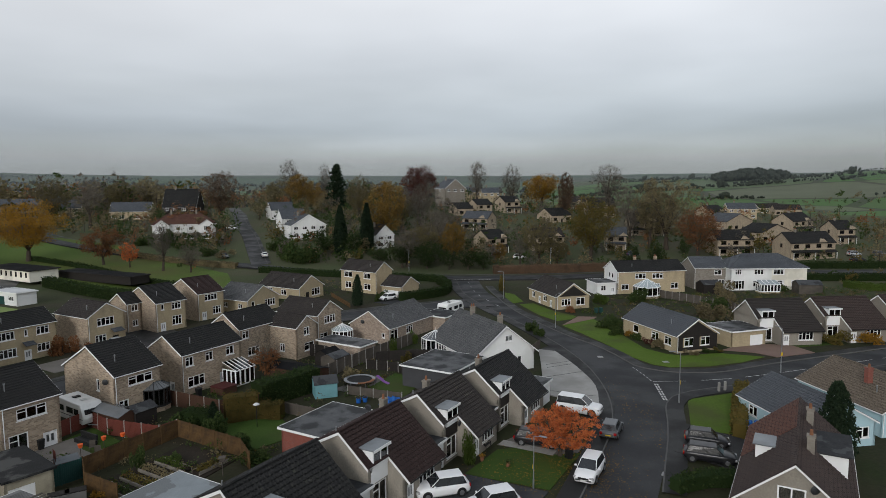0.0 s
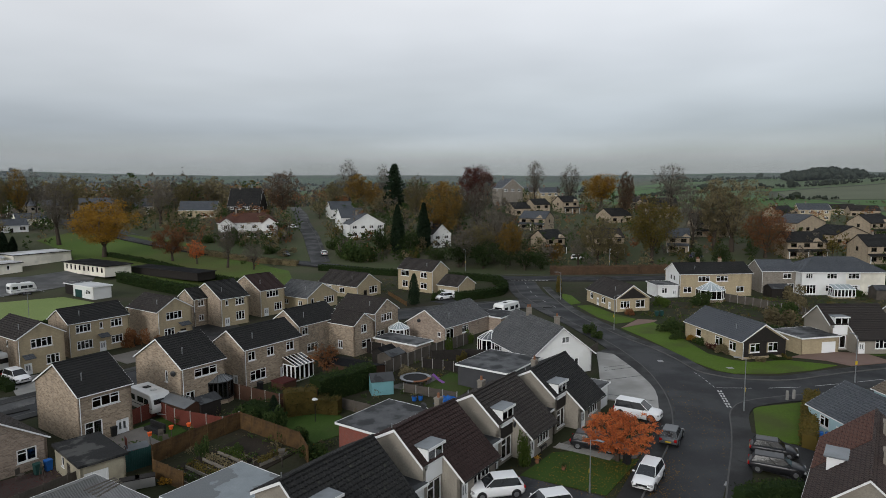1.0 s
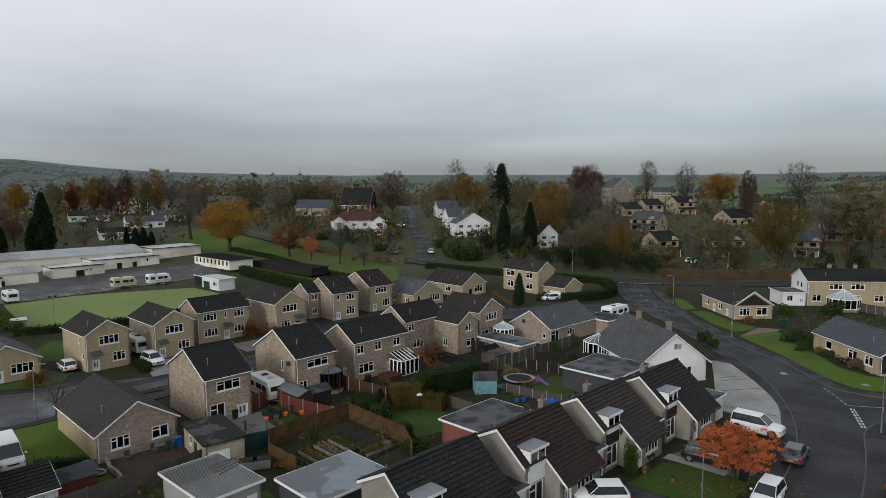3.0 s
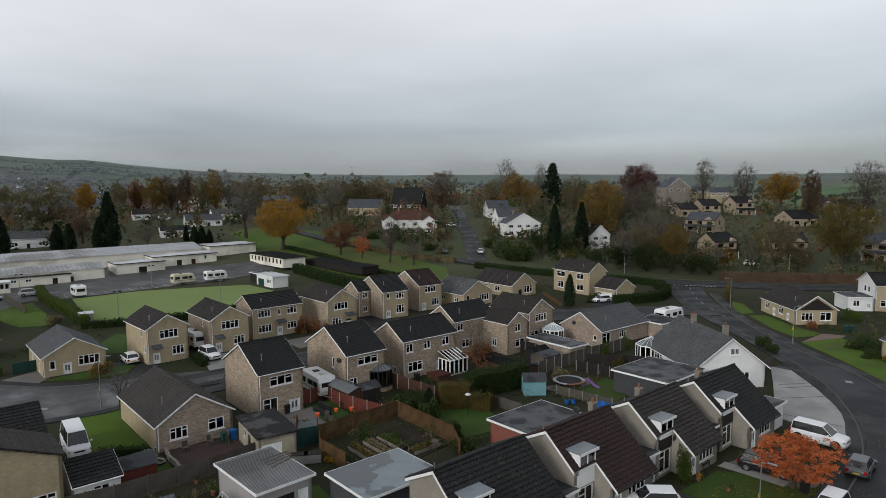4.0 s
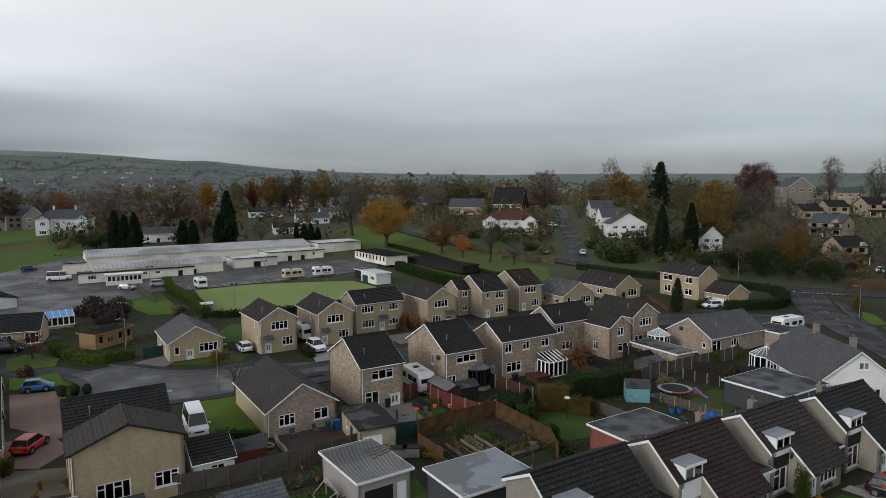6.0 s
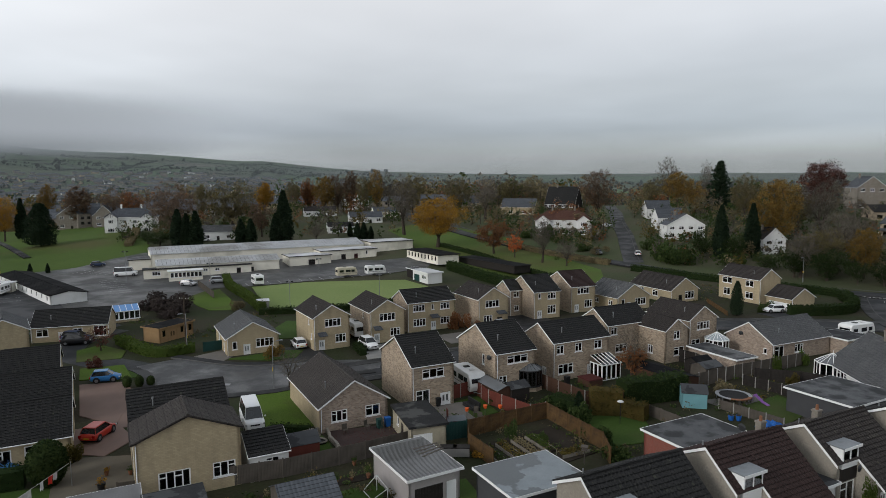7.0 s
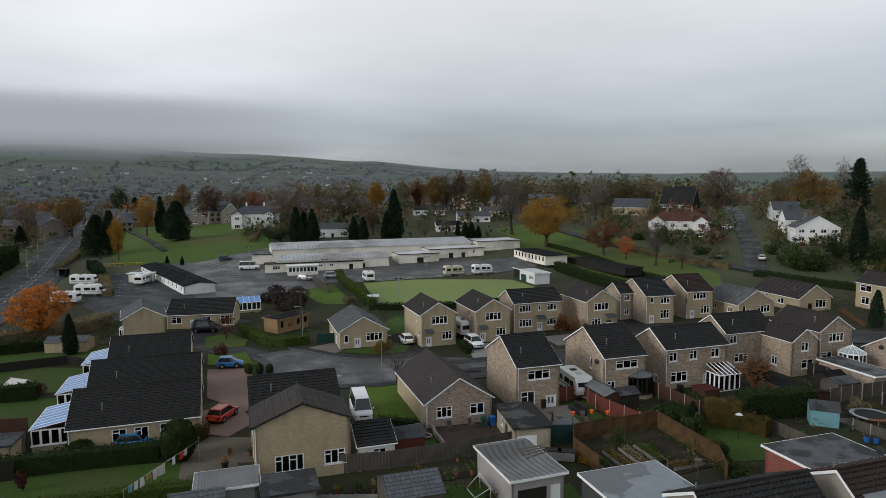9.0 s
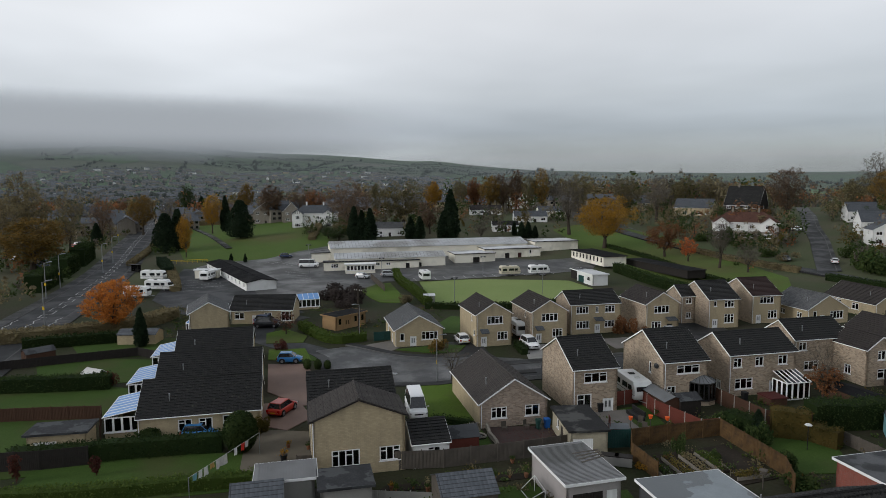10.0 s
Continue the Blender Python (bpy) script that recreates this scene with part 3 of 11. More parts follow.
def ground_z(x, y):
    d = math.hypot(x, y)
    if d < 150:
        return 0.0
    az = math.degrees(math.atan2(-x, y))
    z = np.interp(az, RISE_AZ, RISE_H) * smooth(158, 300, d) * (1 - smooth(380, 640, d))
    if d > 420:
        low = -14 * smooth(420, 900, d) if az > 15 else -4 * smooth(420, 700, d)
        near_hill = smooth(700, 1500, d) * np.interp(az, [-60, -36, -18, -8], [48, 42, 22, 0]) if az < -8 else 0
        top = H + 3400 * np.interp(az, FAR_AZ, FAR_S)
        z += low + near_hill + (top - low - near_hill) * smooth(1500, 3400, d)
        z += smooth(700, 2000, d) * (1 - 0.8 * smooth(2700, 3400, d)) * (20 * noise.noise((x * 0.0019, y * 0.0019, 0.3)) + 8 * noise.noise((x * 0.006, y * 0.006, 1.3)))
    return float(z)


def build_ground():
    radii = [0, 12, 25, 40, 55, 70, 85, 100, 115, 130, 145, 155] + [160 + 8 * i for i in range(36)] + [450 + 25 * i for i in range(20)] + [960 + 70 * i for i in range(30)] + [3100 + 200 * i for i in range(9)]
    n = 240
    verts, faces = [(0, 0, 0)], []
    for r in radii[1:]:
        for k in range(n):
            a = 2 * math.pi * k / n
            x, y = r * math.cos(a), r * math.sin(a)
            verts.append((x, y, ground_z(x, y)))
    for k in range(n):
        faces.append((0, 1 + k, 1 + (k + 1) % n))
    for j in range(len(radii) - 2):
        a, b = 1 + j * n, 1 + (j + 1) * n
        faces += [(a + k, b + k, b + (k + 1) % n, a + (k + 1) % n) for k in range(n)]
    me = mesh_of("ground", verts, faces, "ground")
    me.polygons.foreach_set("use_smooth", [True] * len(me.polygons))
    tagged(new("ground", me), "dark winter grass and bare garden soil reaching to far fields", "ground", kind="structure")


build_ground()


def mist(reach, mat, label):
    """A long curved glowing sheet for mist round the far side of the land."""
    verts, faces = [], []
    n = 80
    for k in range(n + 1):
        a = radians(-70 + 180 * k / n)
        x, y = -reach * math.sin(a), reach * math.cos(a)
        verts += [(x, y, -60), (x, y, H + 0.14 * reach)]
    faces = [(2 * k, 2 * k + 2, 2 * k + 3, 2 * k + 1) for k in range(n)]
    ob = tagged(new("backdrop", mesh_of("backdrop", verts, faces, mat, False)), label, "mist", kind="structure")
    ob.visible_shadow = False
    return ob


for reach, haze, cloud in GLOW_MIST:
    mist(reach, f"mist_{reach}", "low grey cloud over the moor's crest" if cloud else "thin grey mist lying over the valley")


def sheet(name, poly, z, mat, label, category, depth=0.3, kind="structure"):
    """A level patch of ground with thin edges, given as a plan polygon."""
    bm = bmesh.new()
    if sum(a[0] * b[1] - b[0] * a[1] for a, b in zip(poly, poly[1:] + poly[:1])) < 0:
        poly = poly[::-1]
    prism(bm, poly, z - depth, z)
    bmesh.ops.triangulate(bm, faces=[f for f in bm.faces if len(f.verts) > 4])
    return tagged(part(name, bm, mat), label, category, kind=kind)


def drape(name, poly, lift, mat, label, category, size=6.0):
    """A patch that follows the rise of the land."""
    if sum(a[0] * b[1] - b[0] * a[1] for a, b in zip(poly, poly[1:] + poly[:1])) < 0:
        poly = poly[::-1]
    bm = bmesh.new()
    bm.faces.new([bm.verts.new((*p, 0)) for p in poly])
    bmesh.ops.triangulate(bm, faces=bm.faces)
    for _ in range(7):
        long = [e for e in bm.edges if e.calc_length() > size]
        if not long:
            break
        bmesh.ops.subdivide_edges(bm, edges=long, cuts=1)
        bmesh.ops.triangulate(bm, faces=[f for f in bm.faces if len(f.verts) > 3])
    for v in bm.verts:
        v.co.z = ground_z(v.co.x, v.co.y) + lift
    return tagged(part(name, bm, mat), label, category, kind="structure")


def spline(pts, step=2.5):
    """A smooth line through plan points."""
    out = []
    P = [pts[0]] + list(pts) + [pts[-1]]
    for i in range(1, len(P) - 2):
        p0, p1, p2, p3 = (np.array(P[i + k], float) for k in (-1, 0, 1, 2))
        n = max(2, int(np.linalg.norm(p2 - p1) / step))
        for k in range(n):
            t = k / n
            out.append(0.5 * (2 * p1 + (p2 - p0) * t + (2 * p0 - 5 * p1 + 4 * p2 - p3) * t * t + (3 * p1 - p0 - 3 * p2 + p3) * t ** 3))
    out.append(np.array(pts[-1], float))
    return out


def offsets(line, d):
    out = []
    for i, p in enumerate(line):
        t = line[min(i + 1, len(line) - 1)] - line[max(i - 1, 0)]
        t = t / np.linalg.norm(t)
        out.append(p + d * np.array([-t[1], t[0]]))
    return out


def strip_bm(line, d0, d1, z, thick=0.0):
    """A strip along a line, from offset d0 to d1 (to its left), z above the ground."""
    bm = bmesh.new()
    A, B = offsets(line, d0), offsets(line, d1)
    gz = [ground_z(*p) for p in line]
    a = [bm.verts.new((*p, g + z)) for p, g in zip(A, gz)]
    b = [bm.verts.new((*p, g + z)) for p, g in zip(B, gz)]
    up = d1 > d0
    quad = lambda *v: bm.faces.new(v if up else v[::-1])
    for i in range(len(line) - 1):
        quad(a[i], a[i + 1], b[i + 1], b[i])
    if thick:
        for side, flip in ((a, False), (b, True)):
            low = [bm.verts.new(v.co - Vector((0, 0, thick))) for v in side]
            for i in range(len(line) - 1):
                f = (side[i], low[i], low[i + 1], side[i + 1])
                quad(*(f[::-1] if flip else f))
    return bm


def road(pts, width, label, walk_l=0.0, walk_r=0.0, mat="asphalt", z=0.03, name="road"):
    line = spline(pts)
    ob = tagged(part(name, strip_bm(line, -width / 2, width / 2, z, 0.3), mat), label, "road", kind="structure")
    for s, w in ((1, walk_l), (-1, walk_r)):
        if w:
            k = part("kerb", strip_bm(line, s * width / 2, s * (width / 2 + 0.14), z + 0.11, 0.4), "kerb_stone")
            tagged(k, "grey concrete kerb along the road", "kerb", kind="structure")
            p = part("pavement", strip_bm(line, s * (width / 2 + 0.14), s * (width / 2 + 0.14 + w), z + 0.10, 0.4), "old_asphalt")
            tagged(p, "dark asphalt pavement beside the road", "pavement", kind="structure")
    return line


def dashes(line, off, on, gap, w, z=0.045, start=0.0, end=1e9, name="road_marking", label="worn white dashed road marking"):
    """White dashes along a line, in one mesh."""
    L = offsets(line, off)
    s = [0.0]
    for a, b in zip(L, L[1:]):
        s.append(s[-1] + float(np.linalg.norm(b - a)))
    xs, ys = [p[0] for p in L], [p[1] for p in L]
    at = lambda d: np.array([np.interp(d, s, xs), np.interp(d, s, ys)])
    bm, d = bmesh.new(), start
    while d + on < min(s[-1], end):
        p, q = at(d), at(d + on)
        t = (q - p) / np.linalg.norm(q - p)
        nrm = np.array([-t[1], t[0]]) * w / 2
        bm.faces.new([bm.verts.new((*v, ground_z(*v) + z)) for v in (p - nrm, q - nrm, q + nrm, p + nrm)])
        d += on + gap
    return tagged(part(name, bm, "road_paint"), label, "road marking", kind="structure")


# ---- houses ----
WINDOWS = {}


def window_mesh(w, h, n, split, mat="white_upvc"):
    key = (round(w, 2), round(h, 2), n, split, mat)
    if key not in WINDOWS:
        f = 0.105
        holes = []
        for i in range(n):
            xa, xb = w * i / n + (f if i == 0 else 0.05), w * (i + 1) / n - (f if i == n - 1 else 0.05)
            if split and i % 2 == 0:
                holes += [(xa, f, xb, h * 0.68 - 0.04), (xa, h * 0.68 + 0.04, xb, h - f)]
            else:
                holes.append((xa, f, xb, h - f))
        bm = joined(wall_bm(w, 0.0, h, holes, 0.09))
        bmesh.ops.translate(bm, verts=bm.verts, vec=(-w / 2, -0.02, 0))
        g = boxes((-w / 2 + f, 0.02, f, w / 2 - f, 0.028, h - f))
        s = boxes((-w / 2 - 0.08, -0.1, -0.07, w / 2 + 0.08, 0.05, 0.0))
        WINDOWS[key] = (finish("window", bm, mat), finish("pane", g, "window_glass"), finish("sill", s, mat))
    return WINDOWS[key]


def curtain_mesh(w, h):
    key = ("curtain", round(w, 2), round(h, 2))
    if key not in WINDOWS:
        WINDOWS[key] = finish("curtain", boxes((-0.15 * w, 0.14, 0.05, 0.15 * w, 0.17, h - 0.05)), "curtain")
    return WINDOWS[key]


def window(parent, m, w, h, n=2, split=True, mat="white_upvc", curtains=True):
    frame_me, glass_me, sill_me = window_mesh(w, h, n, split, mat)
    ob = part("window", frame_me, None, parent, m=m)
    part("pane", glass_me, None, ob)
    part("sill", sill_me, None, ob)
    if curtains:
        for s in (-1, 1):
            part("curtain", curtain_mesh(w, h), None, ob, m=pose(s * 0.35 * w, 0, 0))
    return ob


DOORS = {}


def door(parent, m, w=0.95, h=2.05, mat="white_upvc", glazed=True):
    key = (w, h, mat, glazed)
    if key not in DOORS:
        bm = boxes((-w / 2, -0.02, 0, -w / 2 + 0.08, 0.08, h), (w / 2 - 0.08, -0.02, 0, w / 2, 0.08, h), (-w / 2 + 0.08, -0.02, h - 0.08, w / 2 - 0.08, 0.08, h))
        box(bm, -w / 2 + 0.08, 0.02, 0.02, w / 2 - 0.08, 0.06, h - 0.08)
        for sx in (-1, 1):
            box(bm, sx * w * 0.17 - w * 0.11, 0.005, 0.2, sx * w * 0.17 + w * 0.11, 0.022, 0.85)
        g = boxes(*[(sx * w * 0.17 - w * 0.09, 0.008, 1.05, sx * w * 0.17 + w * 0.09, 0.024, h - 0.3) for sx in (-1, 1)])
        k = tubes(((w * 0.33, -0.04, 1.0), (w * 0.33 - 0.1, -0.04, 1.0), 0.015), n=6)
        DOORS[key] = (finish("door", bm, mat), finish("door_glass", g, "window_glass"), finish("door_handle", k, "chrome"))
    a, b, c = DOORS[key]
    ob = part("door", a, None, parent, m=m)
    if glazed:
        part("door_glass", b, None, ob)
    part("door_handle", c, None, ob, "small chrome lever handle")
    return ob


def wall_bm(length, z0, z1, holes, thick=0.25, gable=None):
    """A wall in its own plane: x along it, y inwards, real holes with reveals; gable: points of the outline above z1, from right to left."""
    bm = bmesh.new()
    xs = sorted({0.0, length, *[h[0] for h in holes], *[h[2] for h in holes]})
    zs = sorted({z0, z1, *[h[1] for h in holes], *[h[3] for h in holes]})
    for y in (0.0, thick):
        for xa, xb in zip(xs, xs[1:]):
            for za, zb in zip(zs, zs[1:]):
                cx, cz = (xa + xb) / 2, (za + zb) / 2
                if any(h[0] < cx < h[2] and h[1] < cz < h[3] for h in holes):
                    continue
                vs = [bm.verts.new(v) for v in ((xa, y, za), (xb, y, za), (xb, y, zb), (xa, y, zb))]
                bm.faces.new(vs if y == 0 else vs[::-1])
        if gable:
            vs = [bm.verts.new((x, y, z)) for x, z in [(0, z1), (length, z1)] + gable]
            bm.faces.new(vs if y == 0 else vs[::-1])
    for xa, za, xb, zb in holes:
        for p, q in (((xa, za), (xb, za)), ((xb, za), (xb, zb)), ((xb, zb), (xa, zb)), ((xa, zb), (xa, za))):
            bm.faces.new([bm.verts.new(v) for v in ((p[0], 0, p[1]), (p[0], thick, p[1]), (q[0], thick, q[1]), (q[0], 0, q[1]))])
    for x, s in ((0, 1), (length, -1)):
        vs = [bm.verts.new(v) for v in ((x, 0, z0), (x, 0, z1), (x, thick, z1), (x, thick, z0))]
        bm.faces.new(vs[::s])
    return bm


def wall(parent, m, length, z0, z1, mat, items=(), gable=None, thick=0.25):
    """items: ('w', centre, sill, width, height, lights) or ('d', centre, width[, material]) or ('g', centre, width, height) for a garage door."""
    holes = []
    for it in items:
        if it[0] == "w":
            holes.append((it[1] - it[3] / 2, it[2], it[1] + it[3] / 2, it[2] + it[4]))
        elif it[0] == "d":
            holes.append((it[1] - it[2] / 2, z0 + 0.1, it[1] + it[2] / 2, z0 + 2.15))
        elif it[0] == "g":
            holes.append((it[1] - it[2] / 2, z0 + 0.02, it[1] + it[2] / 2, z0 + it[3]))
    wl = part("wall", wall_bm(length, z0, z1, holes, thick, gable), mat, parent, m=m)
    for it in items:
        if it[0] == "w":
            window(parent, m @ pose(it[1], 0.06, it[2]), it[3], it[4], it[5], split=it[4] > 0.8 and it[5] > 1, mat=it[6] if len(it) > 6 else "white_upvc", curtains=random.random() < 0.8 and parent.matrix_basis.translation.length < 112)
        elif it[0] == "d":
            door(parent, m @ pose(it[1], 0.05, z0 + 0.1), it[2], 2.05, it[3] if len(it) > 3 else "white_upvc")
        elif it[0] == "g":
            w, h = it[2], it[3] - 0.02
            bm = bmesh.new()
            n = 9
            rows = [(-w / 2, 0.05)]
            for i in range(n):
                a, b = -w / 2 + w * i / n, -w / 2 + w * (i + 1) / n
                rows += [(a + 0.03, 0.05), (a + 0.045, 0.032), (b - 0.045, 0.032), (b - 0.03, 0.05)]
            rows.append((w / 2, 0.05))
            lo, hi = [bm.verts.new((x, y, 0)) for x, y in rows], [bm.verts.new((x, y, h)) for x, y in rows]
            for i in range(len(rows) - 1):
                bm.faces.new((lo[i], lo[i + 1], hi[i + 1], hi[i]))
            bk = [bm.verts.new(v) for v in ((-w / 2, 0.09, 0), (w / 2, 0.09, 0), (w / 2, 0.09, h), (-w / 2, 0.09, h))]
            bm.faces.new(bk[::-1])
            bm.faces.new((lo[0], hi[0], bk[3], bk[0]))
            bm.faces.new((lo[-1], bk[1], bk[2], hi[-1]))
            part("garage_door", bm, it[4] if len(it) > 4 else "white_upvc", parent, "white up-and-over garage door", m=m @ pose(it[1], 0, z0 + 0.02))
    return wl


DETAIL = [True]


def slope(bm, e0, e1, r1, r0, course=0.36, lift=0.06, thick=0.1):
    """One roof plane from the eaves e0-e1 up to r0-r1: lapped courses of tiles with a roll on each."""
    e0, e1, r0, r1 = (Vector(v) for v in (e0, e1, r0, r1))
    nrm = (e1 - e0).cross((r0 + r1) / 2 - e0).normalized()
    n = max(2, round(((r0 + r1) / 2 - (e0 + e1) / 2).length / course))
    tri = (r1 - r0).length < 0.02
    L = (e1 - e0).length
    cols = [0.0, 1.0]
    high = [0.0, 0.0]
    if DETAIL[0] and not tri:
        k = max(1, round(L / 0.33))
        cols, high = [], []
        for i in range(k):
            cols += [i / k, (i + 0.62) / k, (i + 0.8) / k]
            high += [0.0, 0.0, 0.024]
        cols.append(1.0)
        high.append(0.0)
    lo = [bm.verts.new(e0.lerp(e1, c) - nrm * thick) for c in cols]
    under = [bm.verts.new(v - nrm * thick) for v in ((r1,) if tri else (r1, r0))]
    bm.faces.new(([lo[0], lo[-1]] + under)[::-1]) if len(lo) == 2 else bm.faces.new((lo + under)[::-1])
    row = lo
    left, right = [lo[0]], [lo[-1]]
    for i in range(n):
        a, b = i / n, (i + 1) / n
        p0, p1, q0, q1 = e0.lerp(r0, a), e1.lerp(r1, a), e0.lerp(r0, b), e1.lerp(r1, b)
        low = [bm.verts.new(p0.lerp(p1, c) + nrm * (lift + h)) for c, h in zip(cols, high)]
        for k in range(len(cols) - 1):
            bm.faces.new((row[k], row[k + 1], low[k + 1], low[k]))
        if i == n - 1 and tri:
            t = bm.verts.new(r0)
            bm.faces.new((low[0], low[1], t))
            top = [t, t]
        else:
            last = i == n - 1
            top = [bm.verts.new(q0.lerp(q1, c) + nrm * (0.0 if last else 0.004 + h)) for c, h in zip(cols, high)]
            for k in range(len(cols) - 1):
                bm.faces.new((low[k], low[k + 1], top[k + 1], top[k]))
        left += [low[0], top[0]]
        right += [low[-1], top[-1]]
        row = top
    bm.faces.new(left[::-1] + [under[-1]])
    bm.faces.new(right + [under[0]])


def joined(bm):
    bmesh.ops.remove_doubles(bm, verts=bm.verts, dist=0.001)
    return bm


def ridge_bm(p, q, r=0.13, step=0.45):
    """A run of half-round ridge tiles, each a little wider at one end."""
    p, q = Vector(p), Vector(q)
    bm = bmesh.new()
    n = max(1, round((q - p).length / step))
    d = (q - p).normalized()
    s = d.cross(Vector((0, 0, 1))).normalized()
    up = s.cross(d)
    last = None
    for i in range(n):
        for c, rr in ((p.lerp(q, i / n), r * 1.12), (p.lerp(q, (i + 0.999) / n), r * 0.94)):
            ring = [bm.verts.new(c + rr * (math.cos(t) * s + math.sin(t) * up * 0.8) - up * 0.02) for t in (-0.2, 0.8, 1.57, 2.34, 3.34)]
            if last:
                for k in range(4):
                    bm.faces.new((last[k], last[k + 1], ring[k + 1], ring[k]))
            else:
                bm.faces.new(ring[::-1])
            last = ring
    bm.faces.new(last)
    return bm


def board_bm(p, q, w=0.16, t=0.03, out=(0, 0, 0)):
    """A board hung under the line p-q (barge, fascia)."""
    p, q, o = Vector(p), Vector(q), Vector(out).normalized() * t
    dz = Vector((0, 0, w))
    bm = bmesh.new()
    vs = [bm.verts.new(v) for v in (p - dz, q - dz, q, p, p - dz + o, q - dz + o, q + o, p + o)]
    for f in ((3, 2, 1, 0), (4, 5, 6, 7), (0, 1, 5, 4), (1, 2, 6, 5), (2, 3, 7, 6), (3, 0, 4, 7)):
        bm.faces.new([vs[i] for i in f])
    bmesh.ops.recalc_face_normals(bm, faces=bm.faces)
    return bm


def gable_roof(parent, x0, y0, x1, y1, ze, zr, ridge, mat, over=0.25, verge=0.12, barge="white_upvc", gutter=True, ridge_at=0.5, ridge_mat=None, ze2=None):
    """A pitched roof over a plan rectangle. ridge: 'x' or 'y'. ze2: the height of the far eaves if it differs."""
    R = (lambda a, b, z: (a, b, z)) if ridge == "x" else (lambda a, b, z: (b, a, z))
    a0, a1, b0, b1 = (x0, x1, y0, y1) if ridge == "x" else (y0, y1, x0, x1)
    a0, a1 = a0 - verge, a1 + verge
    bc = b0 + (b1 - b0) * ridge_at
    ze2 = ze if ze2 is None else ze2
    k0, k1 = (zr - ze) / (bc - b0), (zr - ze2) / (b1 - bc)
    lo0, lo1, bo0, bo1 = ze - over * k0, ze2 - over * k1, b0 - over, b1 + over
    up = 0.1
    bm = bmesh.new()
    was, far = DETAIL[0], parent.matrix_basis.translation.length > 112
    DETAIL[0] = was and not far
    if ridge == "x":
        slope(bm, R(a0, bo0, lo0 + up), R(a1, bo0, lo0 + up), R(a1, bc, zr + up), R(a0, bc, zr + up))
        slope(bm, R(a1, bo1, lo1 + up), R(a0, bo1, lo1 + up), R(a0, bc, zr + up), R(a1, bc, zr + up))
    else:
        slope(bm, R(a1, bo0, lo0 + up), R(a0, bo0, lo0 + up), R(a0, bc, zr + up), R(a1, bc, zr + up))
        slope(bm, R(a0, bo1, lo1 + up), R(a1, bo1, lo1 + up), R(a1, bc, zr + up), R(a0, bc, zr + up))
    DETAIL[0] = was
    part("roof", joined(bm), mat, parent)
    part("ridge_tiles", ridge_bm(R(a0, bc, zr + up + 0.03), R(a1, bc, zr + up + 0.03)), ridge_mat or mat, parent)
    for a, s in ((a0, -1), (a1, 1)):
        for b, lo in ((bo0, lo0), (bo1, lo1)):
            part("bargeboard", board_bm(R(a, b, lo + up + 0.01), R(a, bc, zr + up + 0.01), out=R(s, 0, 0)), barge, parent)
    if gutter:
        for b, lo, s in ((bo0, lo0, -1), (bo1, lo1, 1)):
            part("gutter", tubes((R(a0, b + s * 0.04, lo + up - 0.08), R(a1, b + s * 0.04, lo + up - 0.08), 0.055), n=6), barge, parent)


def hip_roof(parent, x0, y0, x1, y1, ze, zr, mat, over=0.35, inset=None):
    x0, y0, x1, y1 = x0 - over, y0 - over, x1 + over, y1 + over
    w = y1 - y0
    i = w / 2 if inset is None else inset
    c = (y0 + y1) / 2
    A, B = (x0 + i, c, zr), (x1 - i, c, zr)
    bm = bmesh.new()
    slope(bm, (x0, y0, ze), (x1, y0, ze), B, A)
    slope(bm, (x1, y1, ze), (x0, y1, ze), A, B)
    slope(bm, (x0, y1, ze), (x0, y0, ze), A, A)
    slope(bm, (x1, y0, ze), (x1, y1, ze), B, B)
    part("roof", joined(bm), mat, parent)
    part("ridge_tiles", ridge_bm((A[0], A[1], A[2] + 0.03), (B[0], B[1], B[2] + 0.03)), mat, parent)
    for p, q in (((x0, y0, ze + 0.03), A), ((x0, y1, ze + 0.03), A), ((x1, y0, ze + 0.03), B), ((x1, y1, ze + 0.03), B)):
        part("ridge_tiles", ridge_bm(p, (q[0], q[1], q[2] + 0.03)), mat, parent)
    for p, q, o in (((x0, y0), (x1, y0), (0, -1, 0)), ((x1, y0), (x1, y1), (1, 0, 0)), ((x0, y1), (x1, y1), (0, 1, 0)), ((x0, y0), (x0, y1), (-1, 0, 0))):
        part("fascia", board_bm((*p, ze), (*q, ze), 0.16, out=o), "white_upvc", parent)


def sides(x0, y0, x1, y1):
    """The poses and lengths of the four walls of a rectangle, seen from outside."""
    return {"f": (pose(x0, y0, 0), x1 - x0), "r": (pose(x1, y0, 0, 0, 0, 90), y1 - y0), "b": (pose(x1, y1, 0, 0, 0, 180), x1 - x0), "l": (pose(x0, y1, 0, 0, 0, -90), y1 - y0)}


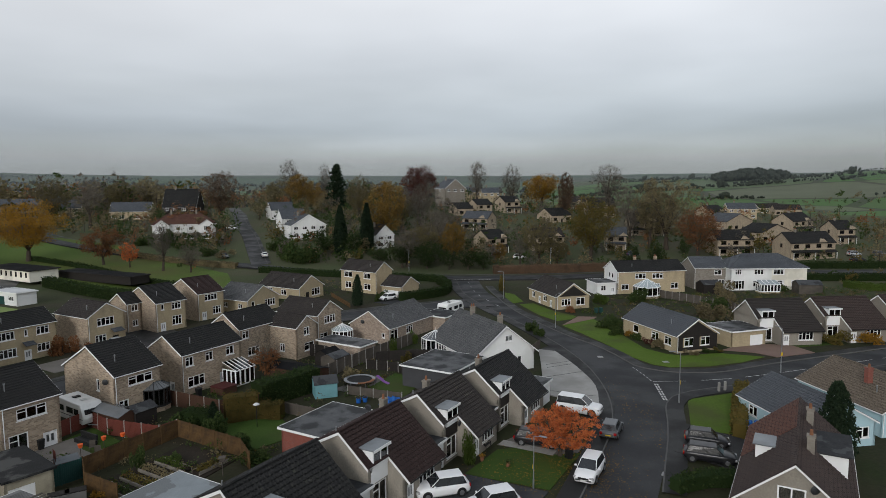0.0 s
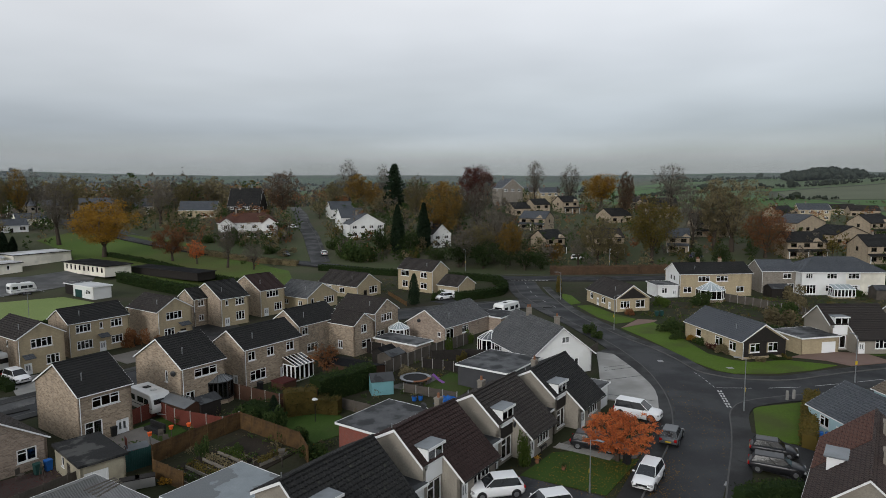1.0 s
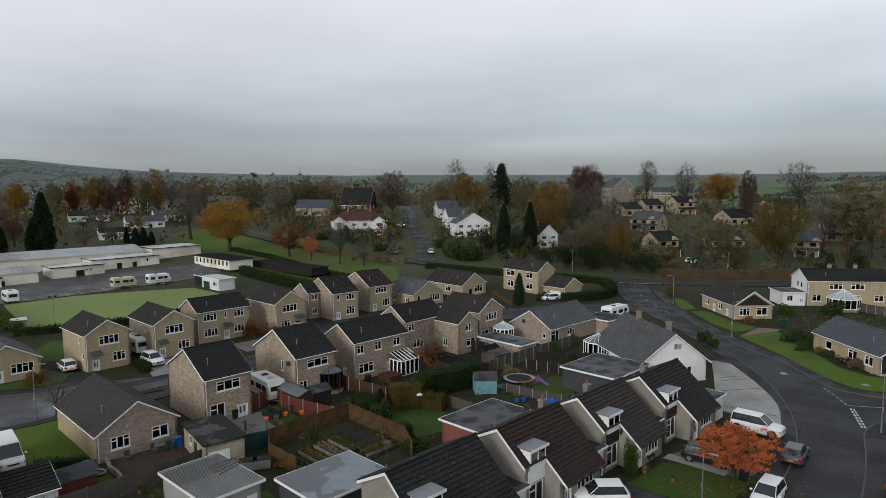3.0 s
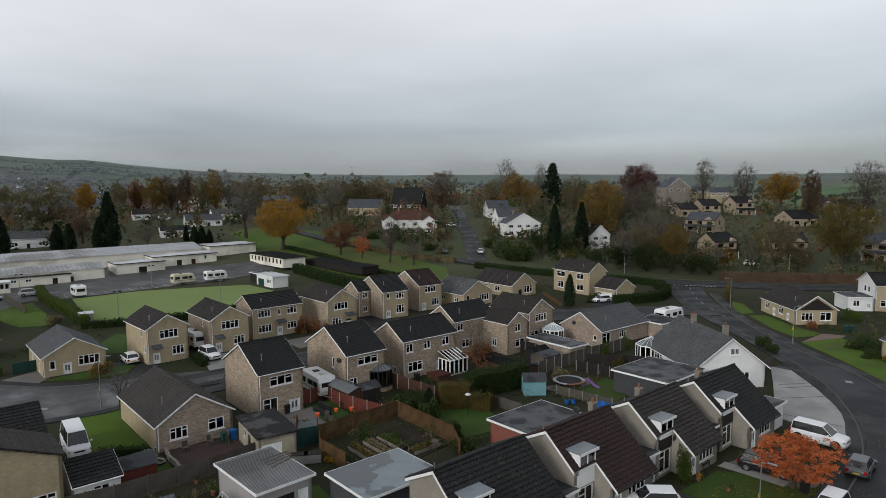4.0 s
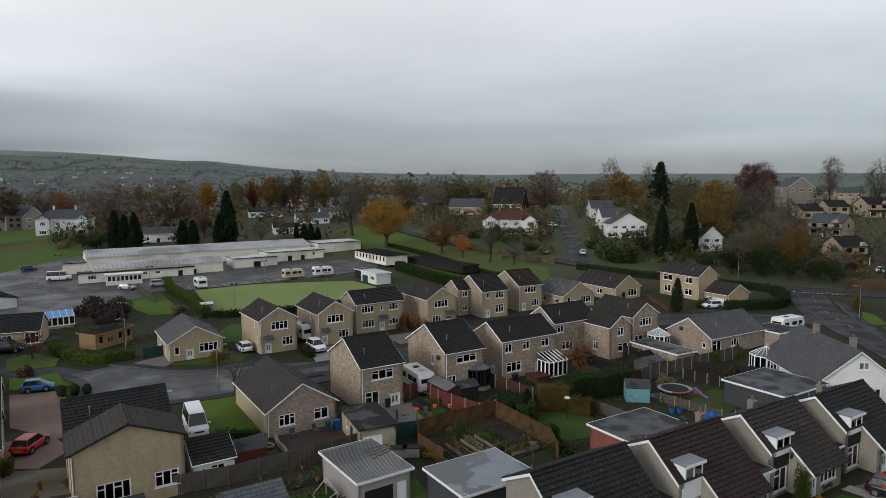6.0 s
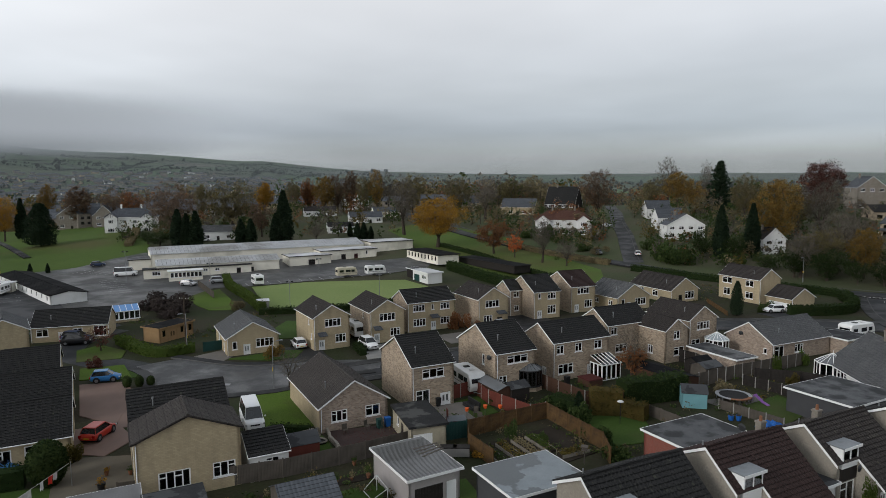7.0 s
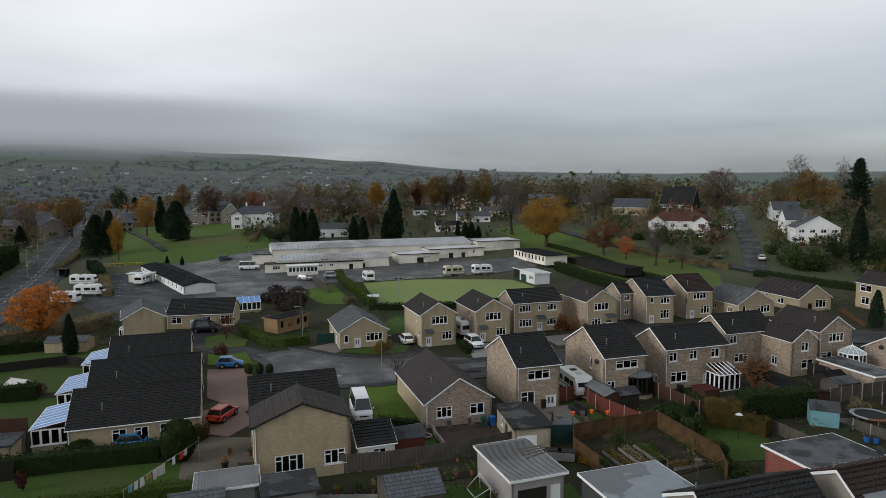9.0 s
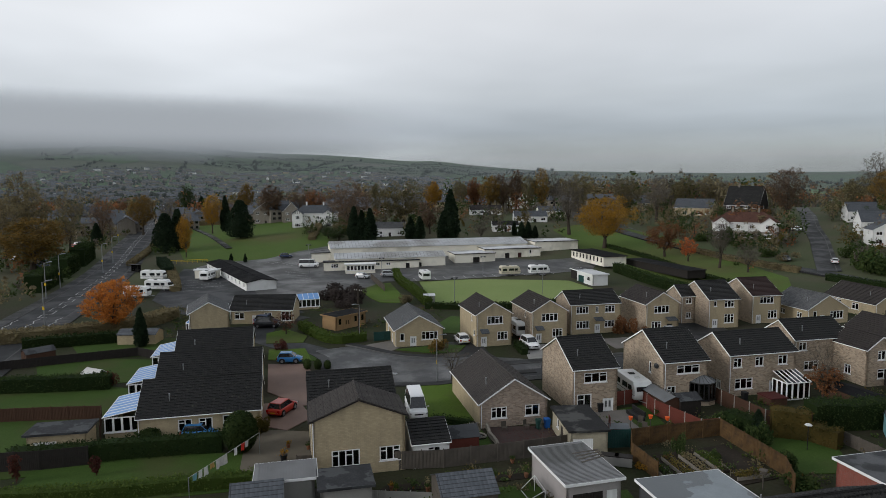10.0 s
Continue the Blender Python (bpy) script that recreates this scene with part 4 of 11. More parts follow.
def house(x, y, ang, L, W, ze, zr, ridge, wall_mat, roof_mat, label, openings=None, mats=None, inset=0.22, category="house", group="", barge="white_upvc", flue=True, pipe=True, ridge_at=0.5, z=None, ze2=None, verge=0.06):
    """A gabled house. (x, y) is its near eaves corner, L runs along ang, W square to it on the left."""
    h = thing("house" if ze > 3.2 else "bungalow", x, y, ang, z, label, category, group)
    x0, y0, x1, y1 = inset, inset, L - inset, W - inset
    openings, mats = openings or {}, mats or {}
    for k, (m, n) in sides(x0, y0, x1, y1).items():
        gable = None
        if k in (("l", "r") if ridge == "x" else ("f", "b")):
            at = ridge_at if k in ("r", "f") else 1 - ridge_at
            gable = [(n * at, zr - 0.02)]
        wall(h, m, n, -0.6, ze, mats.get(k, wall_mat), openings.get(k, ()), gable)
    gable_roof(h, x0, y0, x1, y1, ze, zr, ridge, roof_mat, over=inset, verge=verge + 0.1, barge=barge, ridge_at=ridge_at, ze2=ze2)
    if flue:
        a = L * 0.25 if ridge == "x" else L * 0.22
        b = W * 0.2 if ridge == "x" else W * 0.25
        rise = (b - inset) / (W / 2 - inset) if ridge == "x" else (a - inset) / (L / 2 - inset)
        zz = ze + (zr - ze) * rise
        part("vent_pipe", tubes(((a, b, zz), (a, b, zz + 0.75), 0.055), ((a, b, zz + 0.72), (a, b, zz + 0.85), 0.09), n=8), "galvanised", h)
    if pipe:
        part("downpipe", tubes(((x0 + 0.1, y0 - 0.06, 0.05), (x0 + 0.1, y0 - 0.06, ze - 0.15), 0.04), n=6), "white_upvc", h)
    return h


def flat_block(name, x, y, ang, L, W, z1, wall_mat, roof_mat, label, category, openings=None, mats=None, fascia="white_upvc", over=0.15, base=None):
    """A flat-roofed block with a fascia; (x, y) is its near corner."""
    h = thing(name, x, y, ang, base, label, category)
    for k, (m, n) in sides(0.1, 0.1, L - 0.1, W - 0.1).items():
        wall(h, m, n, -0.4, z1, (mats or {}).get(k, wall_mat), (openings or {}).get(k, ()), thick=0.2)
    bm = bmesh.new()
    vs = box(bm, -over, -over, z1, L + over, W + over, z1 + 0.14)
    part("roof", bm, roof_mat, h)
    o = over + 0.02
    for s in ((-o, -o, L + o, -o + 0.03), (-o, W + o - 0.03, L + o, W + o), (-o, -o + 0.03, -o + 0.03, W + o - 0.03), (L + o - 0.03, -o + 0.03, L + o, W + o - 0.03)):
        part("fascia", boxes((s[0], s[1], z1 - 0.05, s[2], s[3], z1 + 0.16)), fascia, h)
    return h


def chimney(parent, x, y, z0, z1, mat="buff_brick", pots=1, w=0.6, d=0.5):
    bm = boxes((-w / 2, -d / 2, z0, w / 2, d / 2, z1 - 0.12), (-w / 2 - 0.05, -d / 2 - 0.05, z1 - 0.12, w / 2 + 0.05, d / 2 + 0.05, z1))
    c = part("chimney", bm, mat, parent, m=pose(x, y, 0))
    for i in range(pots):
        px = (i - (pots - 1) / 2) * 0.35
        part("chimney_pot", tubes(((px, 0, z1), (px, 0, z1 + 0.4), 0.13, 0.1), n=10), "terracotta", c)
    return c

# ---- roads, pavements, lawns ----
wet = "dark wet asphalt residential road"
street = road([(1, 22), (6, 33), (11, 42.5), (14.6, 50.3), (17.5, 56.8), (19.8, 62.5), (21.6, 69.8), (22.4, 77), (22.3, 86), (21.0, 95), (18.6, 105), (15.0, 117), (11, 129), (7.6, 143), (6.4, 158), (6.2, 164)], 5.5, wet, 1.7, 0)
branch = road([(22.8, 79.0), (28, 79.2), (35, 79.8), (45, 83), (64, 90.0), (90, 99), (130, 112)], 5.6, wet, 0, 0, z=0.034)
sheet("junction", [(22.4, 84.5), (22.0, 100.0), (24.7, 91.4), (25.9, 85.6), (27.9, 83.5), (30.2, 82.3), (34.8, 82.0), (40.0, 83.6), (41.0, 78.4), (36.0, 76.9), (32.2, 75.7), (27.6, 73.6), (25.7, 71.5), (24.5, 69.1), (23.4, 65.4), (20.0, 60.0), (22.0, 74.0)], 0.026, "asphalt", "dark wet asphalt at the mouth of a side road", "road")
for pts, wide in ((((17.5, 49.5), (20.0, 56.0), (21.6, 60.1), (23.4, 65.4), (24.5, 69.1), (25.7, 71.5), (27.6, 73.6), (32.2, 75.7), (44, 79.2), (64, 86.8), (90, 95.8)), 1.9),
                 (((90, 102.4), (64, 93.2), (45, 86.0), (38.5, 83.0), (34.8, 82.0), (30.2, 82.3), (27.9, 83.5), (25.9, 85.6), (24.7, 91.4), (22.7, 97.4), (19.0, 105.9), (14.1, 122.5), (11.6, 138.8), (10.2, 153)), 1.7)):
    ln = spline(pts)
    tagged(part("kerb", strip_bm(ln, 0, -0.14, 0.14, 0.4), "kerb_stone"), "grey concrete kerb along the road", "kerb", kind="structure")
    tagged(part("pavement", strip_bm(ln, -0.14, -wide, 0.13, 0.4), "old_asphalt"), "dark asphalt pavement round the corner", "pavement", kind="structure")
close = road([(9.5, 132.5), (2, 130.5), (-6, 127), (-18, 120), (-30, 108.5), (-38, 95), (-46, 79.5), (-52, 68.5), (-56.5, 60.5)], 5.6, wet, 1.5, 1.5, z=0.026)
sheet("turning_head", [(-82, 50.2), (-80.4, 56.6), (-73.8, 57.3), (-67.3, 61.3), (-64.8, 64.4), (-55.4, 70.6), (-53.0, 67.2), (-59.0, 58.8), (-57.6, 54.3), (-60.9, 49.9), (-66.0, 45.0), (-69.3, 42.4), (-73.0, 46.6)], 0.035, "close_asphalt", "wet asphalt turning head of the cul-de-sac", "road")
for pts in ([(-81.6, 55.2), (-78.9, 55.8), (-71.6, 57.1), (-66.4, 60.4), (-64.0, 63.8)], [(-53.2, 66.0), (-58.6, 58.2), (-57.6, 54.6), (-60.9, 50.0), (-66.0, 45.1)], [(-67.7, 43.2), (-69.7, 44.9), (-73.1, 47.3), (-76.6, 49.2), (-81.0, 50.0)]):
    ln = spline(pts, 1.5)
    tagged(part("kerb", strip_bm(ln, 0, 0.15, 0.15, 0.4), "kerb_stone"), "grey concrete kerb round the turning head", "kerb", kind="structure")
    tagged(part("pavement", strip_bm(ln, 0.15, 1.5, 0.14, 0.4), "old_asphalt"), "dark asphalt pavement round the turning head", "pavement", kind="structure")
spur = road([(-76, 50), (-84, 49.5), (-92, 48.5), (-99, 49.5), (-104, 55), (-106, 62)], 5.0, "narrow wet asphalt lane", 0, 0, z=0.028)
main = road([(-240, 300), (-185, 252), (-140, 219), (-104, 200), (-75, 190), (-54, 184), (-35, 176.5), (-18, 171), (0, 168), (25, 167.5), (60, 170), (110, 168), (180, 160), (260, 150)], 7.0, "grey asphalt main road behind hedges", 1.8, 1.8, z=0.10)
hill_road = road([(-53, 184.5), (-61.5, 207.5), (-68.3, 226), (-79, 252), (-92, 290), (-108, 335), (-122, 375)], 4.4, "straight asphalt road climbing between white houses", 0, 1.0, mat="old_asphalt", z=0.12)
west = road([(-90, 2), (-126, 19.5), (-160, 37), (-200, 56), (-260, 80), (-330, 108), (-420, 142), (-520, 178)], 8.4, "wide asphalt main road with hatched centre line", 2.2, 2.2, z=0.06)


def ladder(line, start, step, half, z):
    """Cross bars joined by dashes on alternate sides down the road's centre."""
    bm = bmesh.new()
    s = np.cumsum([0] + [float(np.linalg.norm(b - a)) for a, b in zip(line, line[1:])])
    at = lambda d: np.array([np.interp(d, s, [p[0] for p in line]), np.interp(d, s, [p[1] for p in line])])
    d, side = start, 1
    while d < s[-1] - 2 * step:
        p, q = at(d), at(d + step)
        t = (q - p) / np.linalg.norm(q - p)
        n = np.array([-t[1], t[0]])
        e = p + n * half * side
        for a, b, w in ((p - n * half, p + n * half, t * 0.16), (e, e + t * step * 0.86, n * -0.15 * side)):
            f = bm.faces.new([bm.verts.new((*v, ground_z(*v) + z)) for v in (a, b, b + w, a + w)])
            f.normal_update()
            if f.normal.z < 0:
                f.normal_flip()
        d, side = d + step, -side
    tagged(part("road_marking", bm, "road_paint"), "white ladder marking down the road's centre", "road marking", kind="structure")


def zigzag(line, off, start, n, z):
    """Slanting white dashes along a line, before a crossing."""
    bm = bmesh.new()
    s = np.cumsum([0] + [float(np.linalg.norm(b - a)) for a, b in zip(line, line[1:])])
    at = lambda d: np.array([np.interp(d, s, [p[0] for p in line]), np.interp(d, s, [p[1] for p in line])])
    for i in range(n):
        p, q = at(start + 2.1 * i), at(start + 2.1 * (i + 1))
        t = (q - p) / np.linalg.norm(q - p)
        m = np.array([-t[1], t[0]])
        k = 0.3 if i % 2 else -0.3
        a, b = p + m * (off - k), q + m * (off + k)
        f = bm.faces.new([bm.verts.new((*v, ground_z(*v) + z)) for v in (a, b, b + m * 0.14, a + m * 0.14)])
        f.normal_update()
        if f.normal.z < 0:
            f.normal_flip()
    tagged(part("road_marking", bm, "road_paint"), "white zigzag marking before a crossing", "road marking", kind="structure")


ladder(west, 54.0, 3.3, 0.85, 0.088)
for off in (-3.6, 0.0, 3.6):
    zigzag(west, off, 34.0, 9, 0.088)
dashes(street, 0, 2.0, 4.0, 0.1, 0.045, 112)
dashes(branch, -0.6, 4.2, 2.0, 0.1, 0.05, 3.4)
dashes(spline([(25.5, 84.8), (25.9, 81.6), (26.1, 78.4)], 0.5), 0, 0.6, 0.5, 0.11, 0.05, label="white dashes across the road mouth")
# give-way lines at the mouths of the side roads
for (p, q, n) in (((25.4, 71.6), (26.35, 78.2), 1), ((2.6, 161.6), (12.2, 161.4), 2)):
    ln = spline([p, q], 0.5)
    for k in range(2):
        dashes(ln, 0.3 * k - 0.15 if n == 1 else 0.35 * k, 0.6, 0.3, 0.2, 0.05 if n == 1 else 0.32, label="white give-way dashes across the road mouth")

# lawns and paved patches
LAWNS = [
    [(20.8, 110.4), (27.3, 115.5), (28.7, 108.0), (29.4, 101.3), (30.2, 94.6), (32.4, 91.4), (34.6, 90.4), (40.0, 91.8), (45.7, 89.6), (41.3, 87.0), (35.9, 85.1), (30.5, 84.8), (28.7, 86.1), (26.8, 90.1), (24.8, 98.2), (22.8, 104.7)],
    [(15.6, 130.1), (18.6, 131.1), (21.3, 123.3), (24.8, 118.0), (23.5, 115.6), (20.5, 114.0), (18.0, 119.4)],
    [(14.0, 144.1), (15.8, 142.2), (16.8, 133.1), (14.6, 131.3), (13.2, 135.4)],
    [(28.0, 71.8), (33.3, 73.6), (35.2, 74.5), (31.4, 68), (28.6, 61.7), (24.9, 62.6)],
    [(1.8, 53.1), (5.0, 58.1), (8.1, 58.7), (10.4, 57.1), (12.6, 57.2), (8.6, 50.1), (5.3, 51.6)],
    [(-9.2, 76.6), (-6.4, 82.6), (-2.4, 79.6), (-4.7, 72.6)],
    [(-60.5, 49.6), (-57.4, 54.3), (-56.4, 55.2), (-45.4, 47.9), (-48.5, 43.0), (-54.7, 47.2)],
    [(-26.5, 62.5), (-18.6, 57.4), (-14.5, 62.0), (-19.0, 69.0), (-23, 66)],
    [(-80, 70), (-70, 76), (-76, 86), (-86, 82)],
    [(-127.0, 89.3), (-125.5, 98.7), (-104.5, 86.6), (-101.5, 84.6), (-106.5, 81.0), (-112, 82.5)],
    [(-84, 44), (-78.5, 44.5), (-77.3, 47.5), (-80, 49), (-84.5, 47)],
    [(46.5, 93.2), (60, 96.5), (59.5, 98.0), (45.5, 95.2)],
    [(-30, 40), (-24, 38), (-22, 41.5), (-26.5, 45)],
    [(-33.5, 56), (-31.5, 60.5), (-36, 64), (-38, 59)],
]
for i, poly in enumerate(LAWNS):
    sheet("lawn", poly, 0.06 + 0.002 * i, "lawn" if i < 4 or i in (6, 9) else "garden_lawn", "short wet green front lawn" if i < 5 else "short wet green garden lawn", "lawn")
sheet("driveway", [(20.8, 110.6), (23.6, 115.4), (25.0, 117.8), (28.4, 117.4), (27.4, 115.6)], 0.07, "block_paving", "red-brown paved drive between verges", "driveway")
sheet("driveway", [(41.3, 93.4), (43.3, 94.75), (49.6, 96.75), (53.0, 95.6), (54.0, 91.6), (47.4, 89.4), (45.4, 91.9)], 0.09, "block_paving", "red-brown paved drive before a garage", "driveway")
for k in range(4):
    sheet("lawn", [(-68 - 11 * k, 1 + 7.5 * k), (-62 - 11 * k, 12 + 7.5 * k), (-71 - 11 * k, 17.5 + 7.0 * k), (-92 - 8 * k, 7 + 6 * k)], 0.05 + 0.003 * k, "garden_lawn", "long narrow green back lawn between hedges", "lawn")
sheet("lawn", [(-58, 6), (-47, 24), (-53.5, 27.5), (-66, 12)], 0.066, "garden_lawn", "wet green back lawn under a washing line", "lawn")
sheet("bowling_green", [(-121.8, 105.1), (-104.9, 137.6), (-85.5, 127.5), (-80.0, 109), (-96.4, 87.0)], 0.08, "green_turf", "pale flat mown bowling green", "bowling green")
drape("park_field", [(-345, 134), (-300, 158), (-272.5, 164), (-253.9, 148), (-222, 140), (-203, 131.5), (-189.6, 122.4), (-188.4, 110), (-184.0, 96.0), (-188.0, 85.0), (-202.6, 77.4), (-260, 96), (-320, 118)], 0.12, "meadow", "open green park field with a path", "field")
drape("orchard_lawn", [(-128, 181), (-112, 163), (-103, 160), (-88, 150), (-60, 135), (-48, 148), (-58, 172), (-84, 190), (-104, 206), (-128, 214), (-150, 212), (-150, 196)], 0.1, "meadow", "green lawn under scattered bare trees", "lawn", 4.0)
drape("car_park", [(-181.6, 69.1), (-191, 82), (-186, 96), (-190, 110), (-190, 121), (-168, 110), (-164, 100), (-150, 94), (-120, 152), (-110, 170), (-101, 150), (-106, 138.5), (-122.5, 105.5), (-128, 99), (-120, 82), (-124.6, 72.5), (-134, 66)], 0.10, "worn_asphalt", "wet worn asphalt car park with white bays", "car park", 4.0)
drape("compound_yard", [(-186, 71), (-160, 56), (-142, 47), (-122, 46), (-106, 54), (-108, 64), (-131, 66), (-160, 77)], 0.13, "asphalt", "dark asphalt storage yard for caravans", "yard", 4.0)
sheet("pavement", [(16.4, 96.5), (18.4, 94.0), (19.2, 90.0), (19.6, 84.0), (19.8, 76.0), (19.2, 70.0), (17.6, 65.2), (15.4, 65.4), (14.0, 70.0), (13.0, 80.0), (14.2, 94.0)], 0.118, "old_asphalt", "wide dark asphalt pavement beside an apron", "pavement")
sheet("apron", [(14.2, 94.2), (16.5, 93.0), (17.4, 88.5), (18.0, 85.0), (18.6, 79.5), (18.6, 76.8), (18.3, 74.2), (17.5, 70.4), (12.4, 73.4), (12.6, 80.0), (13.4, 86.5)], 0.146, "concrete", "pale concrete driveway apron", "driveway")
sheet("driveway", [(5.1, 59.3), (7.7, 61.9), (13.2, 58.8), (12.4, 57.4), (10.3, 56.9)], 0.09, "paving", "paved driveway with leaf litter", "driveway")
sheet("driveway", [(-2.6, 48.2), (0.4, 53.4), (2.0, 52.9), (8.4, 49.7), (5.5, 45)], 0.092, "dark_paving", "dark block-paved driveway", "driveway")
sheet("driveway", [(21.3, 57.4), (24.8, 64.3), (29.5, 59.5), (26.2, 52.6)], 0.15, "old_asphalt", "asphalt parking drive beside a lawn", "driveway")
sheet("driveway", [(-75.5, 42.5), (-62.5, 36), (-58, 44.5), (-61.5, 49), (-66, 45), (-72, 43)], 0.062, "block_paving", "reddish block-paved forecourt", "driveway")
sheet("lawn", [(-82.3, 42.6), (-87.4, 45.4), (-84.1, 49.7), (-78.0, 47.0)], 0.1, "lawn", "small wet front lawn beside a drive", "lawn")
sheet("driveway", [(-69.4, 35.7), (-80.4, 41.6), (-76.6, 45.5), (-70.9, 43.0), (-63.7, 36.4)], 0.086, "block_paving", "red-brown block-paved car standing", "driveway")
sheet("driveway", [(-60.2, 29.9), (-66.5, 32.6), (-63.5, 36.6), (-58.4, 35.2), (-57.0, 31.3)], 0.09, "block_paving", "red-brown block-paved drive before a bungalow", "driveway")
sheet("flower_bed", [(-91.1, 46.9), (-97.4, 50.3), (-97.7, 54.2), (-91.0, 54.2), (-87.6, 51.4)], 0.09, "lawn", "rough green front garden with beds", "garden bed")
for p, q in (((14.0, 85.9), (17.5, 87.6)), ((13.9, 84.5), (17.7, 86.3)), ((13.3, 80.4), (18.2, 82.6)), ((12.7, 74.9), (17.7, 72.8))):
    bm = strip_bm(spline([p, q], 1.5), -0.06, 0.06, 0.152)
    tagged(part("expansion_joint", bm, "felt_dark"), "dark joint across a concrete apron", "joint", kind="structure")
sheet("driveway", [(-66.6, 79.0), (-62.6, 76.4), (-59.8, 81.6), (-63.6, 84.4)], 0.074, "paving", "wet flagged path beside a stone house", "driveway")
sheet("driveway", [(-56.6, 86.6), (-51.6, 83.4), (-48.0, 90.0), (-52.8, 93.4)], 0.078, "paving", "wet paved front drive of a stone house", "driveway")
sheet("patio", [(-56.5, 26.5), (-50.5, 23), (-46, 28), (-50, 37), (-58.5, 30)], 0.075, "gravel", "gravel garden terrace", "patio")
sheet("patio", [(-43.6, 46.6), (-39.2, 51.8), (-34.2, 48.6), (-36.4, 44.4), (-38.9, 43.2)], 0.07, "leafy_terrace", "red-brown leaf-strewn garden terrace", "patio")
sheet("patio", [(-38.8, 54.7), (-35.4, 60.8), (-31.5, 58.2), (-35, 53)], 0.08, "paving", "curved grey stone garden path", "patio")
sheet("patio", [(-39.0, 56.4), (-38.6, 58.4), (-36.6, 61.2), (-35.0, 60.4), (-34.2, 58.6), (-32.4, 57.4), (-32.0, 56.6), (-34.2, 57.0), (-35.6, 57.6), (-37.0, 56.4)], 0.094, "paving", "curved grey stone patio on a back lawn", "patio")
sheet("vegetable_plot", [(-29.4, 50.6), (-24.9, 59.9), (-18.8, 56.2), (-22, 49.0), (-25.6, 48.3)], 0.08, "soil", "dark dug soil of a terraced garden", "garden bed")
sheet("lawn", [(-74.0, 59.2), (-68.6, 61.9), (-66.4, 64.8), (-68.4, 68.4), (-71.0, 66.4)], 0.16, "garden_lawn", "small front garden with yellowing growth", "lawn")
sheet("driveway", [(-14.5, 133), (-8.0, 128.6), (-3.5, 131.8), (-9.3, 136.5)], 0.07, "asphalt", "dark asphalt drive before a garage", "driveway")
sheet("driveway", [(-73.5, 57), (-79.5, 57.5), (-79, 62.5), (-75.5, 62.5)], 0.07, "paving", "pale wet concrete drive", "driveway")
sheet("driveway", [(-72.5, 67.5), (-65.5, 62.3), (-61.5, 66.8), (-68.5, 71.5)], 0.068, "old_asphalt", "asphalt drive between houses", "driveway")
sheet("driveway", [(-63, 75.3), (-57, 69.5), (-54.5, 73.6), (-60.5, 78)], 0.069, "concrete", "concrete drive between houses", "driveway")
sheet("driveway", [(-60, 100), (-40, 86), (-34, 97), (-50, 112)], 0.05, "old_asphalt", "shared asphalt court before houses", "driveway")

# ---- houses of the estate ----
EST = 60.0
row_a = "houses on the near side of the close"
row_c = "houses on the far side of the close"


def W(c, s, w, h, n):
    return ("w", c, s, w, h, n)


house(-39.6, 55.6, EST, 5.6, 9.3, 5.0, 7.4, "x", "buff_brick", "tiles_black", "two-storey buff brick house with black tiled roof", {
    "f": (W(2.6, 3.4, 2.7, 1.1, 3), W(1.3, 0.3, 1.7, 1.9, 2), ("d", 4.1, 1.3)), "l": ()}, group=row_a)
A1 = house(-34.3, 65.2, EST, 5.9, 9.6, 5.0, 7.6, "x", "buff_brick", "tiles_black", "two-storey buff brick house with glazed bay conservatory", {
    "f": (W(3.0, 3.5, 2.9, 1.0, 3), W(0.95, 0.9, 1.1, 1.3, 2)), "l": (W(6.2, 3.0, 0.55, 1.3, 1), W(7.8, 0.9, 0.7, 1.1, 1))}, group=row_a)
house(-30.6, 73.4, EST, 9.4, 6.7, 5.0, 6.9, "x", "buff_brick", "tiles_black", "two-storey buff brick house with glass lean-to", {
    "f": (W(1.1, 3.4, 1.15, 1.15, 2), W(4.0, 3.4, 1.15, 1.15, 2), W(7.2, 3.4, 1.3, 1.15, 2), W(2.0, 0.8, 2.4, 1.3, 3), ("d", 6.2, 1.5)), "l": (("d", 4.4, 0.9), W(2.0, 0.9, 0.8, 1.1, 1))}, group=row_a)
A3 = house(-28.0, 86.5, EST, 8.4, 6.2, 5.0, 6.9, "x", "buff_brick", "tiles_black", "two-storey brick house with projecting gabled wing", {
    "f": (W(1.2, 3.5, 1.2, 1.1, 2), W(2.6, 0.9, 2.2, 1.2, 3))}, group=row_a)
house(-19.0, 95.7, EST, 6.1, 8.6, 5.0, 6.8, "y", "buff_brick", "tiles_brown", "two-storey brick house with brown roof and conservatory", {
    "f": (W(2.9, 3.4, 2.6, 1.2, 4), W(1.4, 0.9, 1.8, 1.2, 2)), "l": (W(2.2, 3.4, 0.7, 1.2, 1), W(5.9, 0.8, 1.2, 1.4, 1))}, group=row_a)
A5 = house(-8.3, 97.1, 58, 12.7, 8.2, 2.6, 4.9, "x", "pink_brick", "tiles_grey", "long brick bungalow with grey ribbed tile roof", {
    "f": (W(1.4, 0.5, 1.9, 1.7, 2), W(5.5, 0.9, 1.8, 1.2, 3)), "l": (W(6.6, 1.0, 0.6, 0.8, 1),)}, group=row_a)
